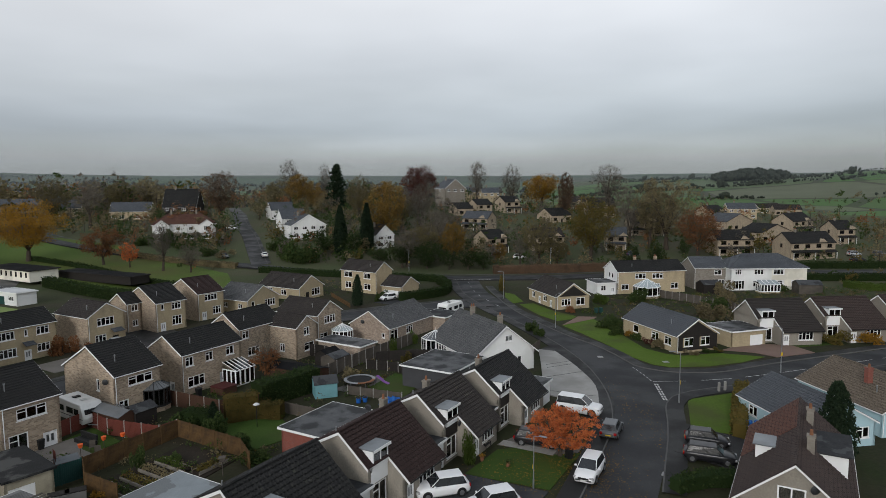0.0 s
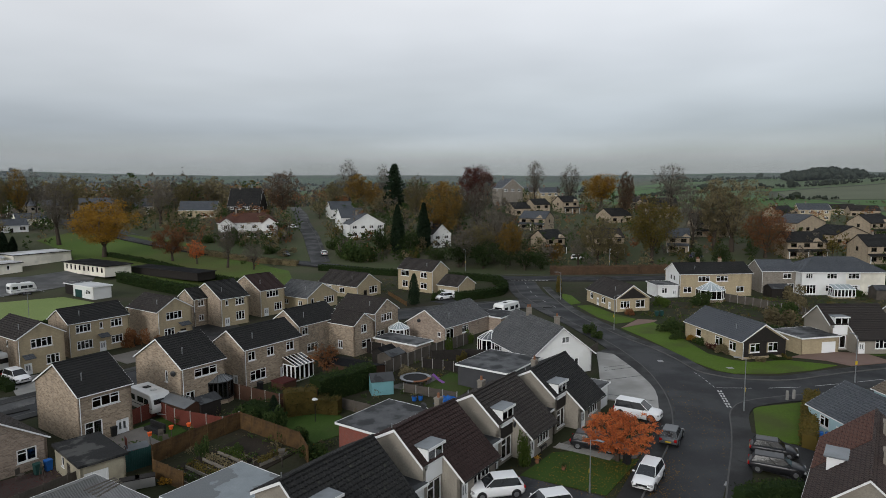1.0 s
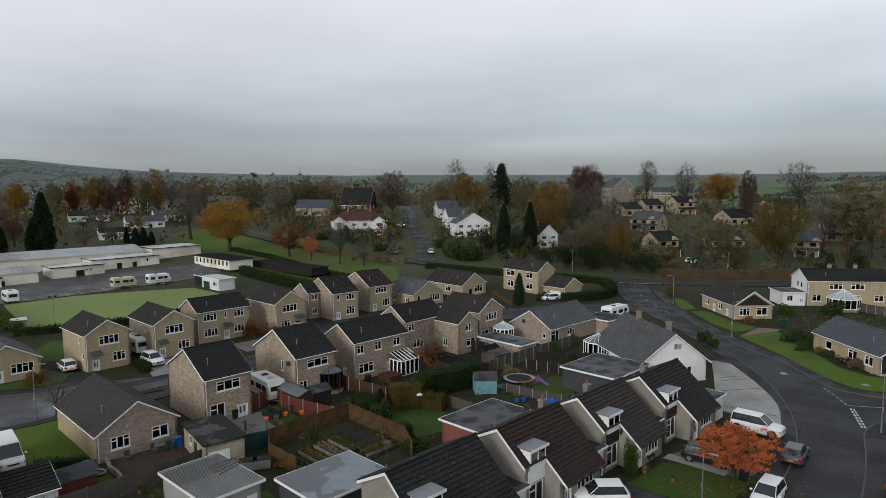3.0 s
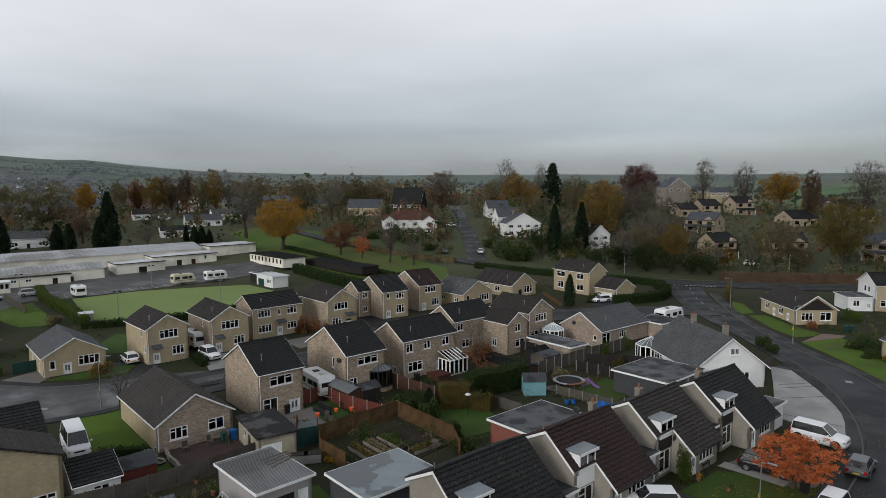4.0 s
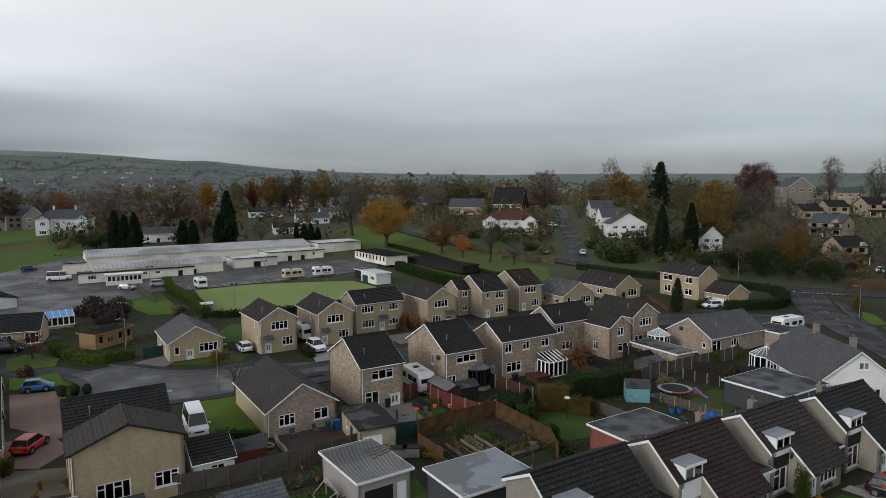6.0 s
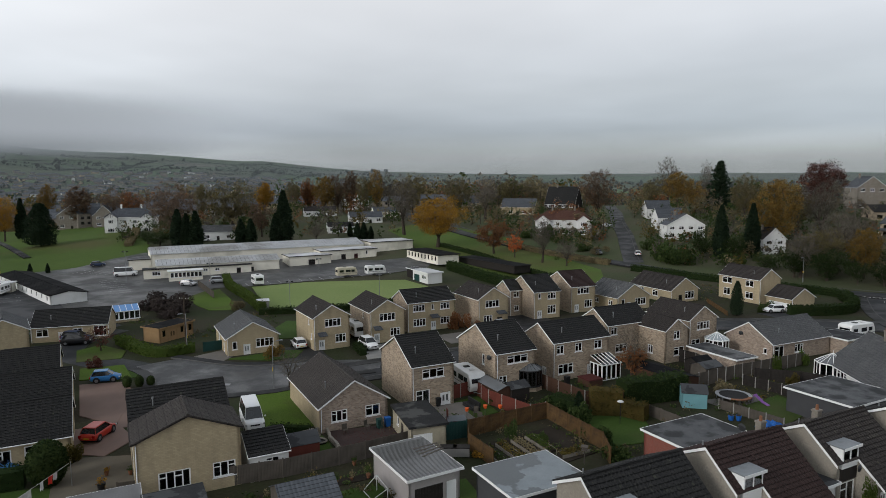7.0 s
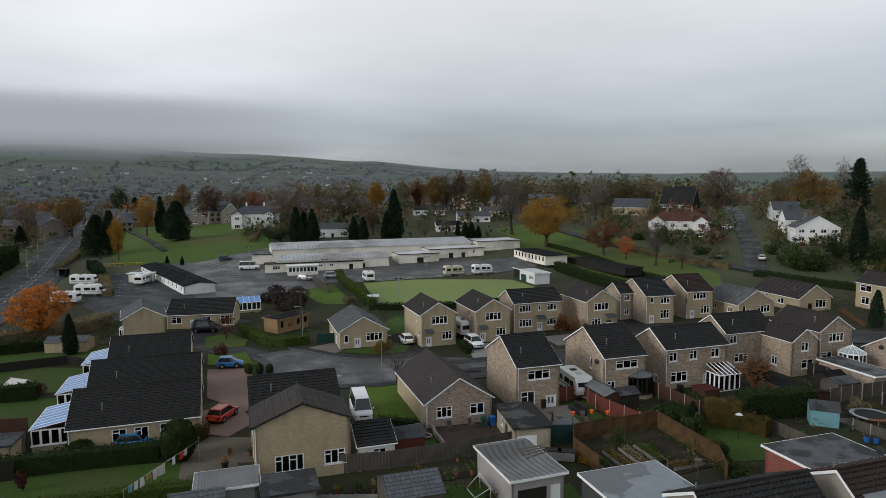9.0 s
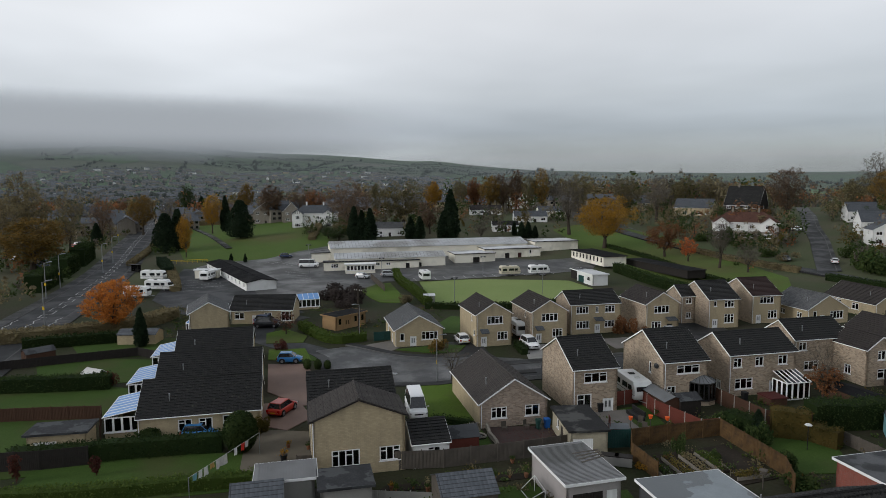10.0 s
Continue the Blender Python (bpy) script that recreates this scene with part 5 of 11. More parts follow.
house(-75.3, 59.8, EST, 7.9, 10.7, 2.6, 4.7, "y", "cream_stone", "tiles_grey", "cream stone bungalow with wide grey gable roof", {
    "f": (W(1.1, 0.9, 0.7, 1.2, 1), ("d", 2.8, 1.0), W(5.4, 0.9, 2.6, 1.3, 4)), "l": (("d", 7.6, 0.9), W(3.0, 0.9, 1.2, 1.1, 2))}, mats={"f": "cream_stone"}, group=row_c)
B1 = house(-66.7, 68.7, 62, 6.1, 9.3, 5.0, 6.7, "y", "cream_stone", "tiles_brown", "two-storey cream stone house with front gable", {
    "f": (W(3.0, 3.4, 2.6, 1.25, 4), ("d", 1.2, 0.95), W(4.2, 0.9, 1.7, 1.3, 3)), "l": (W(6.5, 3.6, 0.5, 0.9, 1), W(7.7, 1.6, 0.6, 0.9, 1))}, group=row_c)
C0 = house(-62.2, 76.4, EST, 6.2, 9.8, 5.0, 6.7, "y", "cream_stone", "tiles_brown", "two-storey cream stone house with brick sides", {
    "f": (W(2.9, 3.4, 2.7, 1.25, 4), ("d", 1.1, 0.95), W(4.2, 0.9, 1.7, 1.3, 3)), "l": (W(6.2, 3.6, 0.5, 0.9, 1),)}, mats={"l": "buff_brick"}, group=row_c)
C1 = house(-61.6, 85.5, EST, 9.3, 6.6, 5.0, 6.7, "x", "cream_stone", "tiles_black", "wide two-storey cream stone house with porch canopy", {
    "f": (W(2.1, 3.4, 2.2, 1.2, 4), W(4.7, 3.5, 0.5, 1.0, 1), W(7.0, 3.4, 1.8, 1.2, 3), W(2.2, 0.9, 2.3, 1.3, 4), ("d", 4.8, 1.0), W(7.0, 0.9, 1.8, 1.2, 3))}, mats={"l": "buff_brick"}, group=row_c)
C2 = house(-53.2, 94.6, EST, 6.4, 9.0, 5.0, 6.8, "y", "cream_stone", "tiles_brown", "two-storey stone house with brown roof and porch", {
    "f": (W(2.8, 3.4, 2.8, 1.25, 4), W(1.9, 0.8, 1.8, 1.3, 3), ("d", 4.3, 1.0, "dark_board"))}, mats={"l": "buff_brick"}, group=row_c)
house(-53.1, 106.3, 56, 3.0, 5.4, 4.9, 6.4, "x", "buff_brick", "tiles_black", "narrow two-storey brick house wing", {
    "f": (W(1.4, 3.5, 1.2, 1.1, 2), W(1.4, 0.9, 1.0, 1.1, 2))}, group=row_c, flue=False)
house(-48.1, 106.1, 56, 6.0, 9.6, 5.0, 7.4, "x", "cream_stone", "tiles_black", "tall two-storey house with cream front and brick side", {
    "f": (W(1.2, 3.7, 0.6, 1.0, 1), W(3.8, 3.5, 1.8, 1.2, 3), ("d", 1.2, 1.0), W(3.8, 0.8, 1.8, 1.6, 3))}, mats={"l": "buff_brick"}, group=row_c)
house(-44.5, 115.1, 56, 6.0, 9.6, 5.0, 7.4, "x", "cream_stone", "tiles_maroon", "tall two-storey house with dark red-brown roof", {
    "f": (W(2.8, 3.5, 2.7, 1.2, 4), ("d", 1.3, 1.0), W(4.0, 0.8, 1.8, 1.5, 3))}, mats={"l": "buff_brick"}, group=row_c)
house(-37.4, 121.1, EST, 8.8, 9.4, 2.6, 5.0, "y", "cream_stone", "tiles_grey", "cream stone bungalow with grey tiled gable roof", {
    "f": (W(1.5, 0.9, 0.8, 1.4, 1), ("d", 3.0, 1.0), W(6.0, 0.8, 2.8, 1.4, 4)), "l": (W(3.0, 0.9, 1.2, 1.0, 2), W(7, 0.9, 1.2, 1.0, 2))}, group=row_c)
house(-30.6, 134.9, 58, 8.0, 12.5, 2.6, 5.0, "y", "cream_stone", "tiles_brown", "cream stone bungalow with brown roof", {
    "f": (("d", 2.6, 1.0, "dark_board"), W(5.2, 0.6, 2.6, 1.6, 3)), "l": (W(3.0, 0.9, 2.4, 1.3, 3), W(7.5, 0.9, 1.6, 1.2, 2))}, group=row_c)
house(-15.1, 142.6, 55, 6.2, 11.0, 5.0, 7.0, "y", "cream_stone", "tiles_brown", "two-storey cream stone house beside a tall cypress", {
    "l": (W(2.2, 3.3, 2.6, 1.3, 2), W(8.0, 3.3, 2.0, 1.3, 2), W(2.2, 0.8, 1.8, 1.5, 2), W(8.0, 0.8, 2.0, 1.4, 2))}, group=row_c)
house(-8.9, 137.1, 57, 6.9, 6.0, 2.5, 4.3, "y", "cream_stone", "tiles_brown", "stone garage with wide white door", {"l": (("g", 2.9, 4.6, 2.2),)}, category="garage", flue=False)
house(-43.8, 45.6, EST, 7.7, 12.4, 2.6, 4.9, "y", "cream_stone", "tiles_worn", "bungalow with brick end gable and brown roof", {
    "f": (W(2.0, 0.9, 1.7, 1.2, 3), W(5.6, 0.9, 1.6, 1.2, 2)), "l": ()}, mats={"f": "pink_brick"}, group=row_a)
house(-45.8, 27.2, EST, 8.4, 5.4, 5.0, 6.6, "y", "cream_stone", "tiles_worn", "cream stone house with blank gable and ground-floor windows", {
    "f": (W(2.8, 0.8, 2.4, 1.5, 4), W(6.6, 1.0, 1.8, 1.3, 3))}, flue=False, barge="tiles_brown")
house(-50.8, 30.0, EST, 8.4, 6.6, 5.0, 6.65, "x", "cream_stone", "tiles_black", "main range of a cream stone house with black tiles", {}, flue=True, barge="tiles_brown")
# lean-to garage against its end
house(-41.4, 34.6, EST, 3.7, 5.6, 2.3, 3.4, "x", "white_render", "tiles_black", "small white lean-to garage with black tiles", {"f": (W(1.9, 0.9, 1.2, 1.0, 2),)}, category="garage", flue=False, pipe=False)

# wing of the brick house, lower than its main range
wing = thing("wing", -23.7, 91.0, EST, label="brick gabled wing of a two-storey house", category="house", group=row_a)
for k, (m, n) in sides(0, -3.4, 4.2, 2.0).items():
    wall(wing, m, n, -0.4, 4.6, "buff_brick", {"f": (W(2.1, 3.2, 1.2, 1.2, 2), W(2.6, 0.9, 2.0, 1.2, 2)), "l": (W(2.6, 0.9, 1.0, 1.2, 2),)}.get(k, ()), [(n / 2, 6.0)] if k in "fb" else None)
gable_roof(wing, 0, -3.4, 4.2, 2.0, 4.6, 6.02, "y", "tiles_brown", 0.2)


# ---- chalets along the street ----
def chalet(u, w, length, roof_mat, label):
    """Along the estate's line: u along the street, w towards it."""
    c, s = math.cos(radians(EST)), math.sin(radians(EST))
    return chalet_at(u * c + w * s, u * s - w * c, EST, length, roof_mat, label, "chalet houses along the street")


def chalet_at(x, y, ang, length, roof_mat, label, group, deep=1.0):
    """A chalet with its ridge along ang; the street slope runs low past a box dormer."""
    h = thing("chalet_house", x, y, ang, 0.0, label, "house", group)
    zr, rear, ze_r, mid, z_mid, front, z_front, bay = 6.15, 2.7 * deep, 4.75 if deep == 1 else 3.6, 2.6 * deep, 3.75, 4.55 * deep, 2.25, 2.5
    Lw = length
    # local frame: x along the ridge, -y towards the street
    g_items = ()
    wall(h, pose(0, rear, 0, 0, 0, -90), rear + mid, -0.4, z_mid, "pebbledash", g_items, [(rear, zr - 0.1), (0, ze_r - 0.1)])
    wall(h, pose(Lw, -front + 0.3, 0, 0, 0, 90), rear + front - 0.3, -0.4, z_front, "pebbledash", (), [(rear + front - 0.3, ze_r - 0.1), (front - 0.3, zr - 0.1)])
    wall(h, pose(Lw, rear, 0, 0, 0, 180), Lw, -0.4, ze_r, "pebbledash", (W(2, 0.9, 1.8, 1.2, 2), W(5.5, 0.9, 1.6, 1.2, 2), W(2, 3.2, 1.8, 1.1, 2)))
    # two-storey bay below the dormer: window, panel, window
    wall(h, pose(0, -mid, 0), bay, -0.4, z_mid - 0.45, "pebbledash", (W(bay / 2 + 0.2, 0.35, bay - 0.7, 1.9, 2),))
    part("panel", boxes((0.35, -mid - 0.03, 2.35, bay, -mid + 0.0, 3.35)), "white_upvc" if "white" in label else "dark_board", h)
    # projecting front room under the long slope
    wall(h, pose(bay, -mid, 0, 0, 0, -90), front - 0.3 - mid, -0.4, z_front, "pebbledash", (), [(front - 0.3 - mid, z_front + 0.05), (0, z_mid)])
    wall(h, pose(bay, -front + 0.3, 0), Lw - bay, -0.4, z_front, "pebbledash", (("d", 0.75, 0.95), W((Lw - bay) * 0.6, 0.8, 2.4, 1.3, 4)))
    bm = bmesh.new()
    v = 0.18
    up = 0.08
    slope(bm, (Lw + v, rear + 0.25, ze_r - 0.13 + up), (-v, rear + 0.25, ze_r - 0.13 + up), (-v, 0, zr + up), (Lw + v, 0, zr + up))
    kz = (zr - z_front) / front
    slope(bm, (-v, -mid - 0.15, zr - kz * (mid + 0.15) + up), (bay, -mid - 0.15, zr - kz * (mid + 0.15) + up), (bay, 0, zr + up), (-v, 0, zr + up))
    slope(bm, (bay, -front - 0.15, zr - kz * (front + 0.15) + up), (Lw + v, -front - 0.15, zr - kz * (front + 0.15) + up), (Lw + v, 0, zr + up), (bay, 0, zr + up))
    part("roof", joined(bm), roof_mat, h)
    part("ridge_tiles", ridge_bm((-v, 0, zr + up + 0.03), (Lw + v, 0, zr + up + 0.03)), roof_mat, h)
    for x0, ya, yb, xo in ((-v, rear + 0.25, 0, -1), (-v, -mid - 0.15, 0, -1), (Lw + v, rear + 0.25, 0, 1), (Lw + v, -front - 0.15, 0, 1), (bay, -front - 0.15, -mid + 0.3, -1)):
        za = (ze_r - 0.13 if ya > 0 else zr + kz * ya) + up - 0.05
        zb = zr + kz * min(yb, 0) + up - 0.05
        part("bargeboard", board_bm((x0, ya, za), (x0, yb, zb), 0.22, out=(xo, 0, 0)), "white_upvc", h)
    part("gutter", tubes(((bay, -front - 0.2, zr - kz * (front + 0.15)), (Lw + v, -front - 0.2, zr - kz * (front + 0.15)), 0.06), n=6), "black_plastic", h)
    # box dormer
    d0, d1 = 0.55, bay + 0.05
    dy0, dy1 = -mid - 0.05, -0.75
    d = part("dormer", boxes((d0, dy0, 3.35, d0 + 0.08, dy1, 4.95), (d1 - 0.08, dy0, 3.35, d1, dy1, 4.95), (d0 + 0.08, dy0, 3.35, d1 - 0.08, dy0 + 0.08, 3.75)), "white_upvc", h, "white box dormer")
    part("dormer_roof", boxes((d0 - 0.12, dy0 - 0.2, 4.95, d1 + 0.12, dy1, 5.05)), "lead_roof", d)
    part("fascia", boxes((d0 - 0.13, dy0 - 0.22, 4.85, d1 + 0.13, dy0 - 0.19, 5.07)), "white_upvc", d)
    window(h, pose((d0 + d1) / 2, dy0 + 0.0, 3.75), d1 - d0 - 0.04, 1.2, 2, split=False)
    part("vent_pipe", tubes(((1.0, 1.2, 5.2), (1.0, 1.2, 6.0), 0.05)), "galvanised", h)
    return h


chalet(26.2, -31.0, 8.6, "tiles_black", "chalet house with pebbledash gable and black tiles")
E1 = chalet(37.0, -30.5, 7.9, "tiles_maroon", "chalet house with maroon tiles, white dormer panel")
E2 = chalet(47.4, -30.0, 7.5, "tiles_brown", "chalet house with dark brown tiles, black panel")
E3 = chalet(56.9, -29.1, 8.0, "tiles_black", "chalet house with black tiles, dark panel")
for h, ux, ry in ((E1, 7.4, 1.2), (E2, 3.3, 1.2), (E3, 3.0, 1.2)):
    chimney(h, ux, ry, 4.8, 6.35, "grey_stone", 1)


def lane(u, w):
    c, s = math.cos(radians(EST)), math.sin(radians(EST))
    return u * c + w * s, u * s - w * c


def on_estate(name, u, w, L, Wd, z1, wm, rm, label, cat, **kw):
    x, y = lane(u, w)
    return flat_block(name, x, y, EST, L, Wd, z1, wm, rm, label, cat, **kw)


# flat-roofed garages and links between the chalets
on_estate("garage", 34.9, -27.6, 2.1, 5.0, 2.5, "white_render", "felt_dark", "narrow white link garage with white door", "garage", openings={"f": (("g", 1.05, 1.7, 2.1),)}, mats={"f": "white_render"})
on_estate("garage", 45.0, -27.2, 2.3, 5.0, 2.5, "white_render", "felt_dark", "narrow white link garage with white door", "garage", openings={"f": (("g", 1.15, 1.7, 2.1),)})
on_estate("garage", 55.0, -26.7, 1.9, 5.0, 2.5, "pebbledash", "felt_grey", "narrow pebbledash link garage with dark door", "garage", openings={"f": (("g", 0.95, 1.5, 2.1, "dark_board"),)})
on_estate("garage", 65.2, -25.2, 3.0, 5.2, 2.5, "white_render", "felt_grey", "flat-roofed white garage beside chalets", "garage", openings={"f": (("g", 1.5, 2.3, 2.1),)})
flat_block("rear_extension", -11.0, 54.8, EST, 7.6, 4.7, 2.6, "red_brick", "felt_grey", "red brick rear extension with wet felt roof", "extension")
flat_block("rear_extension", -19.4, 39.6, EST, 6.8, 5.4, 2.5, "dark_render", "felt_pale", "rear extension with pale wet flat roof", "extension")
on_estate("rear_extension", 64.4, -36.0, 8.2, 7.2, 2.6, "dark_render", "felt_grey", "flat grey-roofed rear extension", "extension")

# ---- white gabled house at the bend ----
D1 = thing("house", 4.1, 80.9, 26, label="white rendered house with broad lichened grey roof", category="house")
for k, (m, n) in sides(0, 0, 9.0, 12.8).items():
    wall(D1, m, n, -0.4, 2.7, "white_render", {"f": (W(6.4, 0.9, 1.3, 1.1, 2), W(2.5, 0.9, 1.5, 1.1, 2)), "l": (W(3, 0.6, 2.4, 1.6, 3), W(7, 0.9, 1.6, 1.2, 2))}.get(k, ()), [(n / 2, 6.1)] if k in "fb" else None)
window(D1, pose(5.0, -0.02, 4.1), 1.2, 0.9, 2, split=False)
gable_roof(D1, 0, 0, 9.0, 12.8, 2.7, 6.15, "y", "tiles_grey", 0.5, 0.3)
chimney(D1, 4.5, 9.0, 5.6, 7.3, "grey_stone", 2)
chimney(D1, 5.6, 3.2, 5.0, 7.0, "grey_stone", 1)

# ---- houses over the street ----
R1 = house(22.1, 123.9, 18, 7.6, 13.0, 2.6, 5.0, "y", "cream_stone", "tiles_brown", "bungalow with dark boarded gable and brown roof", {
    "f": (W(2.0, 0.7, 2.0, 1.4, 3), W(5.2, 0.7, 2.0, 1.5, 2)), "l": (W(2.2, 0.9, 1.4, 1.2, 2), ("d", 5.0, 1.0), W(7.4, 0.9, 1.6, 1.2, 2), ("d", 10.0, 1.0))})


def gable_triangle(x0, x1, z0, z1, y0, y1):
    bm = bmesh.new()
    tri = ((x0, z0), (x1, z0), ((x0 + x1) / 2, z1))
    front, back = [bm.verts.new((x, y0, z)) for x, z in tri], [bm.verts.new((x, y1, z)) for x, z in tri]
    bm.faces.new(front)
    bm.faces.new(back[::-1])
    for i in range(3):
        bm.faces.new((front[(i + 1) % 3], front[i], back[i], back[(i + 1) % 3]))
    return bm


part("gable_board", gable_triangle(0.7, 6.9, 2.55, 4.6, 0.168, 0.21), "dark_board", R1, "dark boarding in the gable")
R2 = house(33.8, 91.4, 17.5, 7.5, 14.2, 2.6, 4.8, "y", "cream_stone", "tiles_slate", "bungalow with slate-grey roof and black boarded gable end", {
    "f": (W(2.1, 0.9, 1.7, 1.3, 2), W(5.0, 0.9, 1.7, 1.3, 2)), "l": (W(3.5, 0.9, 1.4, 1.2, 1), W(8.5, 0.8, 1.8, 1.3, 2), W(11.6, 0.8, 1.6, 1.3, 2))})
part("gable_board", gable_triangle(0.55, 6.95, 2.56, 4.5, 0.166, 0.21), "dark_board", R2, "black boarding in the gable")
for x0, z0, x1, z1 in ((0.3, 0.35, 1.2, 2.55), (3.0, 0.35, 4.1, 2.55), (5.9, 0.35, 7.2, 2.55), (1.2, 2.25, 3.0, 2.55), (4.1, 2.25, 5.9, 2.55), (1.2, 0.35, 3.0, 0.8), (4.1, 0.35, 5.9, 0.8)):
    part("wall_boarding", boxes((x0, 0.168, z0, x1, 0.208, z1)), "dark_board", R2, "black boarding round the windows")
flat_block("garage", 43.2, 94.6, 17.5, 6.5, 6.0, 2.4, "cream_stone", "felt_grey", "stone garage with flat roof and white door", "garage", openings={"f": (("g", 4.6, 2.4, 2.1),)})
R3 = house(38.6, 141.4, 9, 16.6, 8.0, 5.0, 6.9, "x", "cream_stone", "tiles_black", "pair of two-storey stone houses with white end gable", {
    "f": (W(5.4, 3.3, 2.6, 1.2, 3), W(9.5, 3.3, 2.6, 1.2, 3), W(1.8, 0.9, 1.8, 1.3, 2), W(9.0, 0.9, 2.2, 1.3, 3), W(13.6, 0.9, 1.8, 1.3, 2)), "l": (W(3.0, 3.2, 0.9, 1.2, 1), W(4.6, 3.2, 0.9, 1.2, 1))}, mats={"l": "white_render"})
chimney(R3, 6.0, 4.2, 6.4, 7.8, "buff_brick", 2)
chimney(R3, 11.0, 4.2, 6.4, 7.8, "buff_brick", 2)
flat_block("rear_extension", 33.8, 140.5, 9, 4.8, 6.0, 2.6, "white_render", "felt_grey", "white flat-roofed side extension", "extension", openings={"f": (W(1.6, 0.9, 1.2, 1.2, 2), ("d", 3.8, 1.0))})
R4 = thing("house", 65.6, 145.6, 2, label="large white rendered house with slate hipped roof", category="house")
for k, (m, n) in sides(0, 0, 17.8, 9.0).items():
    wall(R4, m, n, -0.4, 5.1, "white_render", {"f": (W(1.8, 3.6, 1.5, 1.2, 3), W(6.6, 3.6, 2.2, 1.2, 3), W(11.2, 3.6, 2.4, 1.2, 3), W(2.0, 0.3, 2.6, 2.0, 4), W(6.4, 0.8, 2.2, 1.4, 3), W(11.0, 0.8, 2.4, 1.4, 3), W(15.4, 0.8, 2.2, 1.3, 3))}.get(k, ()))
for b in ((9.6, -0.03, -0.3, 9.72, 0.0, 5.0), (12.6, -0.03, -0.3, 14.2, 0.0, 5.0), (16.6, -0.03, -0.3, 17.78, 0.0, 5.0), (9.72, -0.03, 2.3, 12.6, 0.0, 3.5), (14.2, -0.03, 2.3, 16.6, 0.0, 5.0), (9.72, -0.03, -0.3, 12.6, 0.0, 0.7), (14.2, -0.03, -0.3, 16.6, 0.0, 0.7)):
    part("cream_panel", boxes(b), "cream_render", R4, "cream rendered half of the front")
hip_roof(R4, 0, 0, 17.8, 9.0, 5.1, 7.9, "tiles_slate")
house(58.0, 147.5, 2, 8.0, 8.0, 5.0, 7.0, "x", "grey_stone", "tiles_slate", "grey stone wing joined to a white house", {"f": (W(5.5, 3.3, 1.8, 1.2, 2), W(5.8, 0.3, 2.6, 1.9, 4))}, flue=False)


branch_row = "chalet houses on the branch road"
chalet_at(48.3, 101.2, 5, 9.0, "tiles_brown", "chalet house with grey-brown roof and white dormer", branch_row, 1.32)
chalet_at(59.5, 102.7, 5, 9.2, "tiles_redbrown", "chalet house with red-brown roof and white dormer", branch_row, 1.32)
chalet_at(71.7, 104.6, 6, 9.0, "tiles_redbrown", "chalet house with white dormer at a road's end", branch_row, 1.32)
flat_block("garage", 58.0, 100.0, 4, 2.4, 6, 2.4, "dark_board", "felt_dark", "narrow dark link garage beside chalets", "garage", openings={"f": (("g", 1.2, 1.8, 2.1, "dark_board"),)})

# ---- houses at the corner beside the street ----
Q1 = thing("house", 23.2, 40.9, 60, label="gabled house with weathered red-brown roof and white bargeboards", category="house")
for k, (m, n) in sides(0, -3.5, 14.5, 3.4).items():
    wall(Q1, m, n, -0.4, 3.4, "pebbledash", {"l": (W(4.0, 3.0 - 1.8, 1.8, 1.3, 2),)}.get(k, ()), [(n / 2, 6.3)] if k in "lr" else None)
window(Q1, pose(-0.02, 0.1, 3.7, 0, 0, -90), 1.7, 1.0, 2, split=False)
gable_roof(Q1, 0, -3.5, 14.5, 3.4, 3.4, 6.3, "x", "tiles_redbrown", 0.4, 0.35)
bm = bmesh.new()
slope(bm, (14.85, 3.82, 3.2), (7.4, 3.82, 3.2), (7.4, -0.03, 6.47), (14.85, -0.03, 6.47), 0.36, 0.05, 0.02)
part("roof_half", joined(bm), "tiles_rust", Q1, "newer dark red roof slope")
chimney(Q1, 4.6, -0.9, 5.3, 6.9, "grey_stone", 1)
chimney(Q1, 10.5, -0.8, 5.4, 7.0, "grey_stone", 1)
d = part("dormer", boxes((5.4, 1.2, 4.0, 5.52, 2.7, 5.2), (7.3, 1.2, 4.0, 7.42, 2.7, 5.2), (5.52, 2.6, 3.9, 7.3, 2.7, 5.2)), "white_upvc", Q1, "pale box dormer")
part("dormer_roof", boxes((5.25, 0.95, 5.2, 7.57, 2.9, 5.3)), "lead_roof", d)
d = part("dormer", boxes((5.6, -3.3, 3.5, 5.72, -0.9, 5.3), (9.9, -3.3, 3.5, 10.02, -0.9, 5.3), (5.72, -3.3, 3.5, 9.9, -3.2, 5.3)), "white_upvc", Q1, "white box dormer with felt roof")
part("dormer_roof", boxes((5.4, -3.6, 5.3, 10.2, -0.6, 5.4)), "felt_dark", d)
house(33.0, 57.2, 10, 8.2, 10.0, 2.3, 4.4, "y", "blue_render", "tiles_slate", "pale blue bungalow with grey tiled roof", {"l": (("d", 4.6, 0.95), W(2.4, 0.8, 1.4, 1.1, 2)), "f": (W(6.4, 0.8, 1.4, 1.1, 2),)})
Q3 = house(42.4, 60.2, 10, 9.6, 12.0, 2.5, 4.8, "y", "blue_render", "tiles_tan", "pale blue bungalow with tan lichened roof", {"f": (W(3, 0.9, 2, 1.2, 2), W(8, 0.9, 1.6, 1.2, 2)), "l": (W(6.0, 0.9, 1.4, 1.2, 2),)})
chimney(Q3, 2.2, 4.2, 4.2, 5.8, "red_brick", 1)

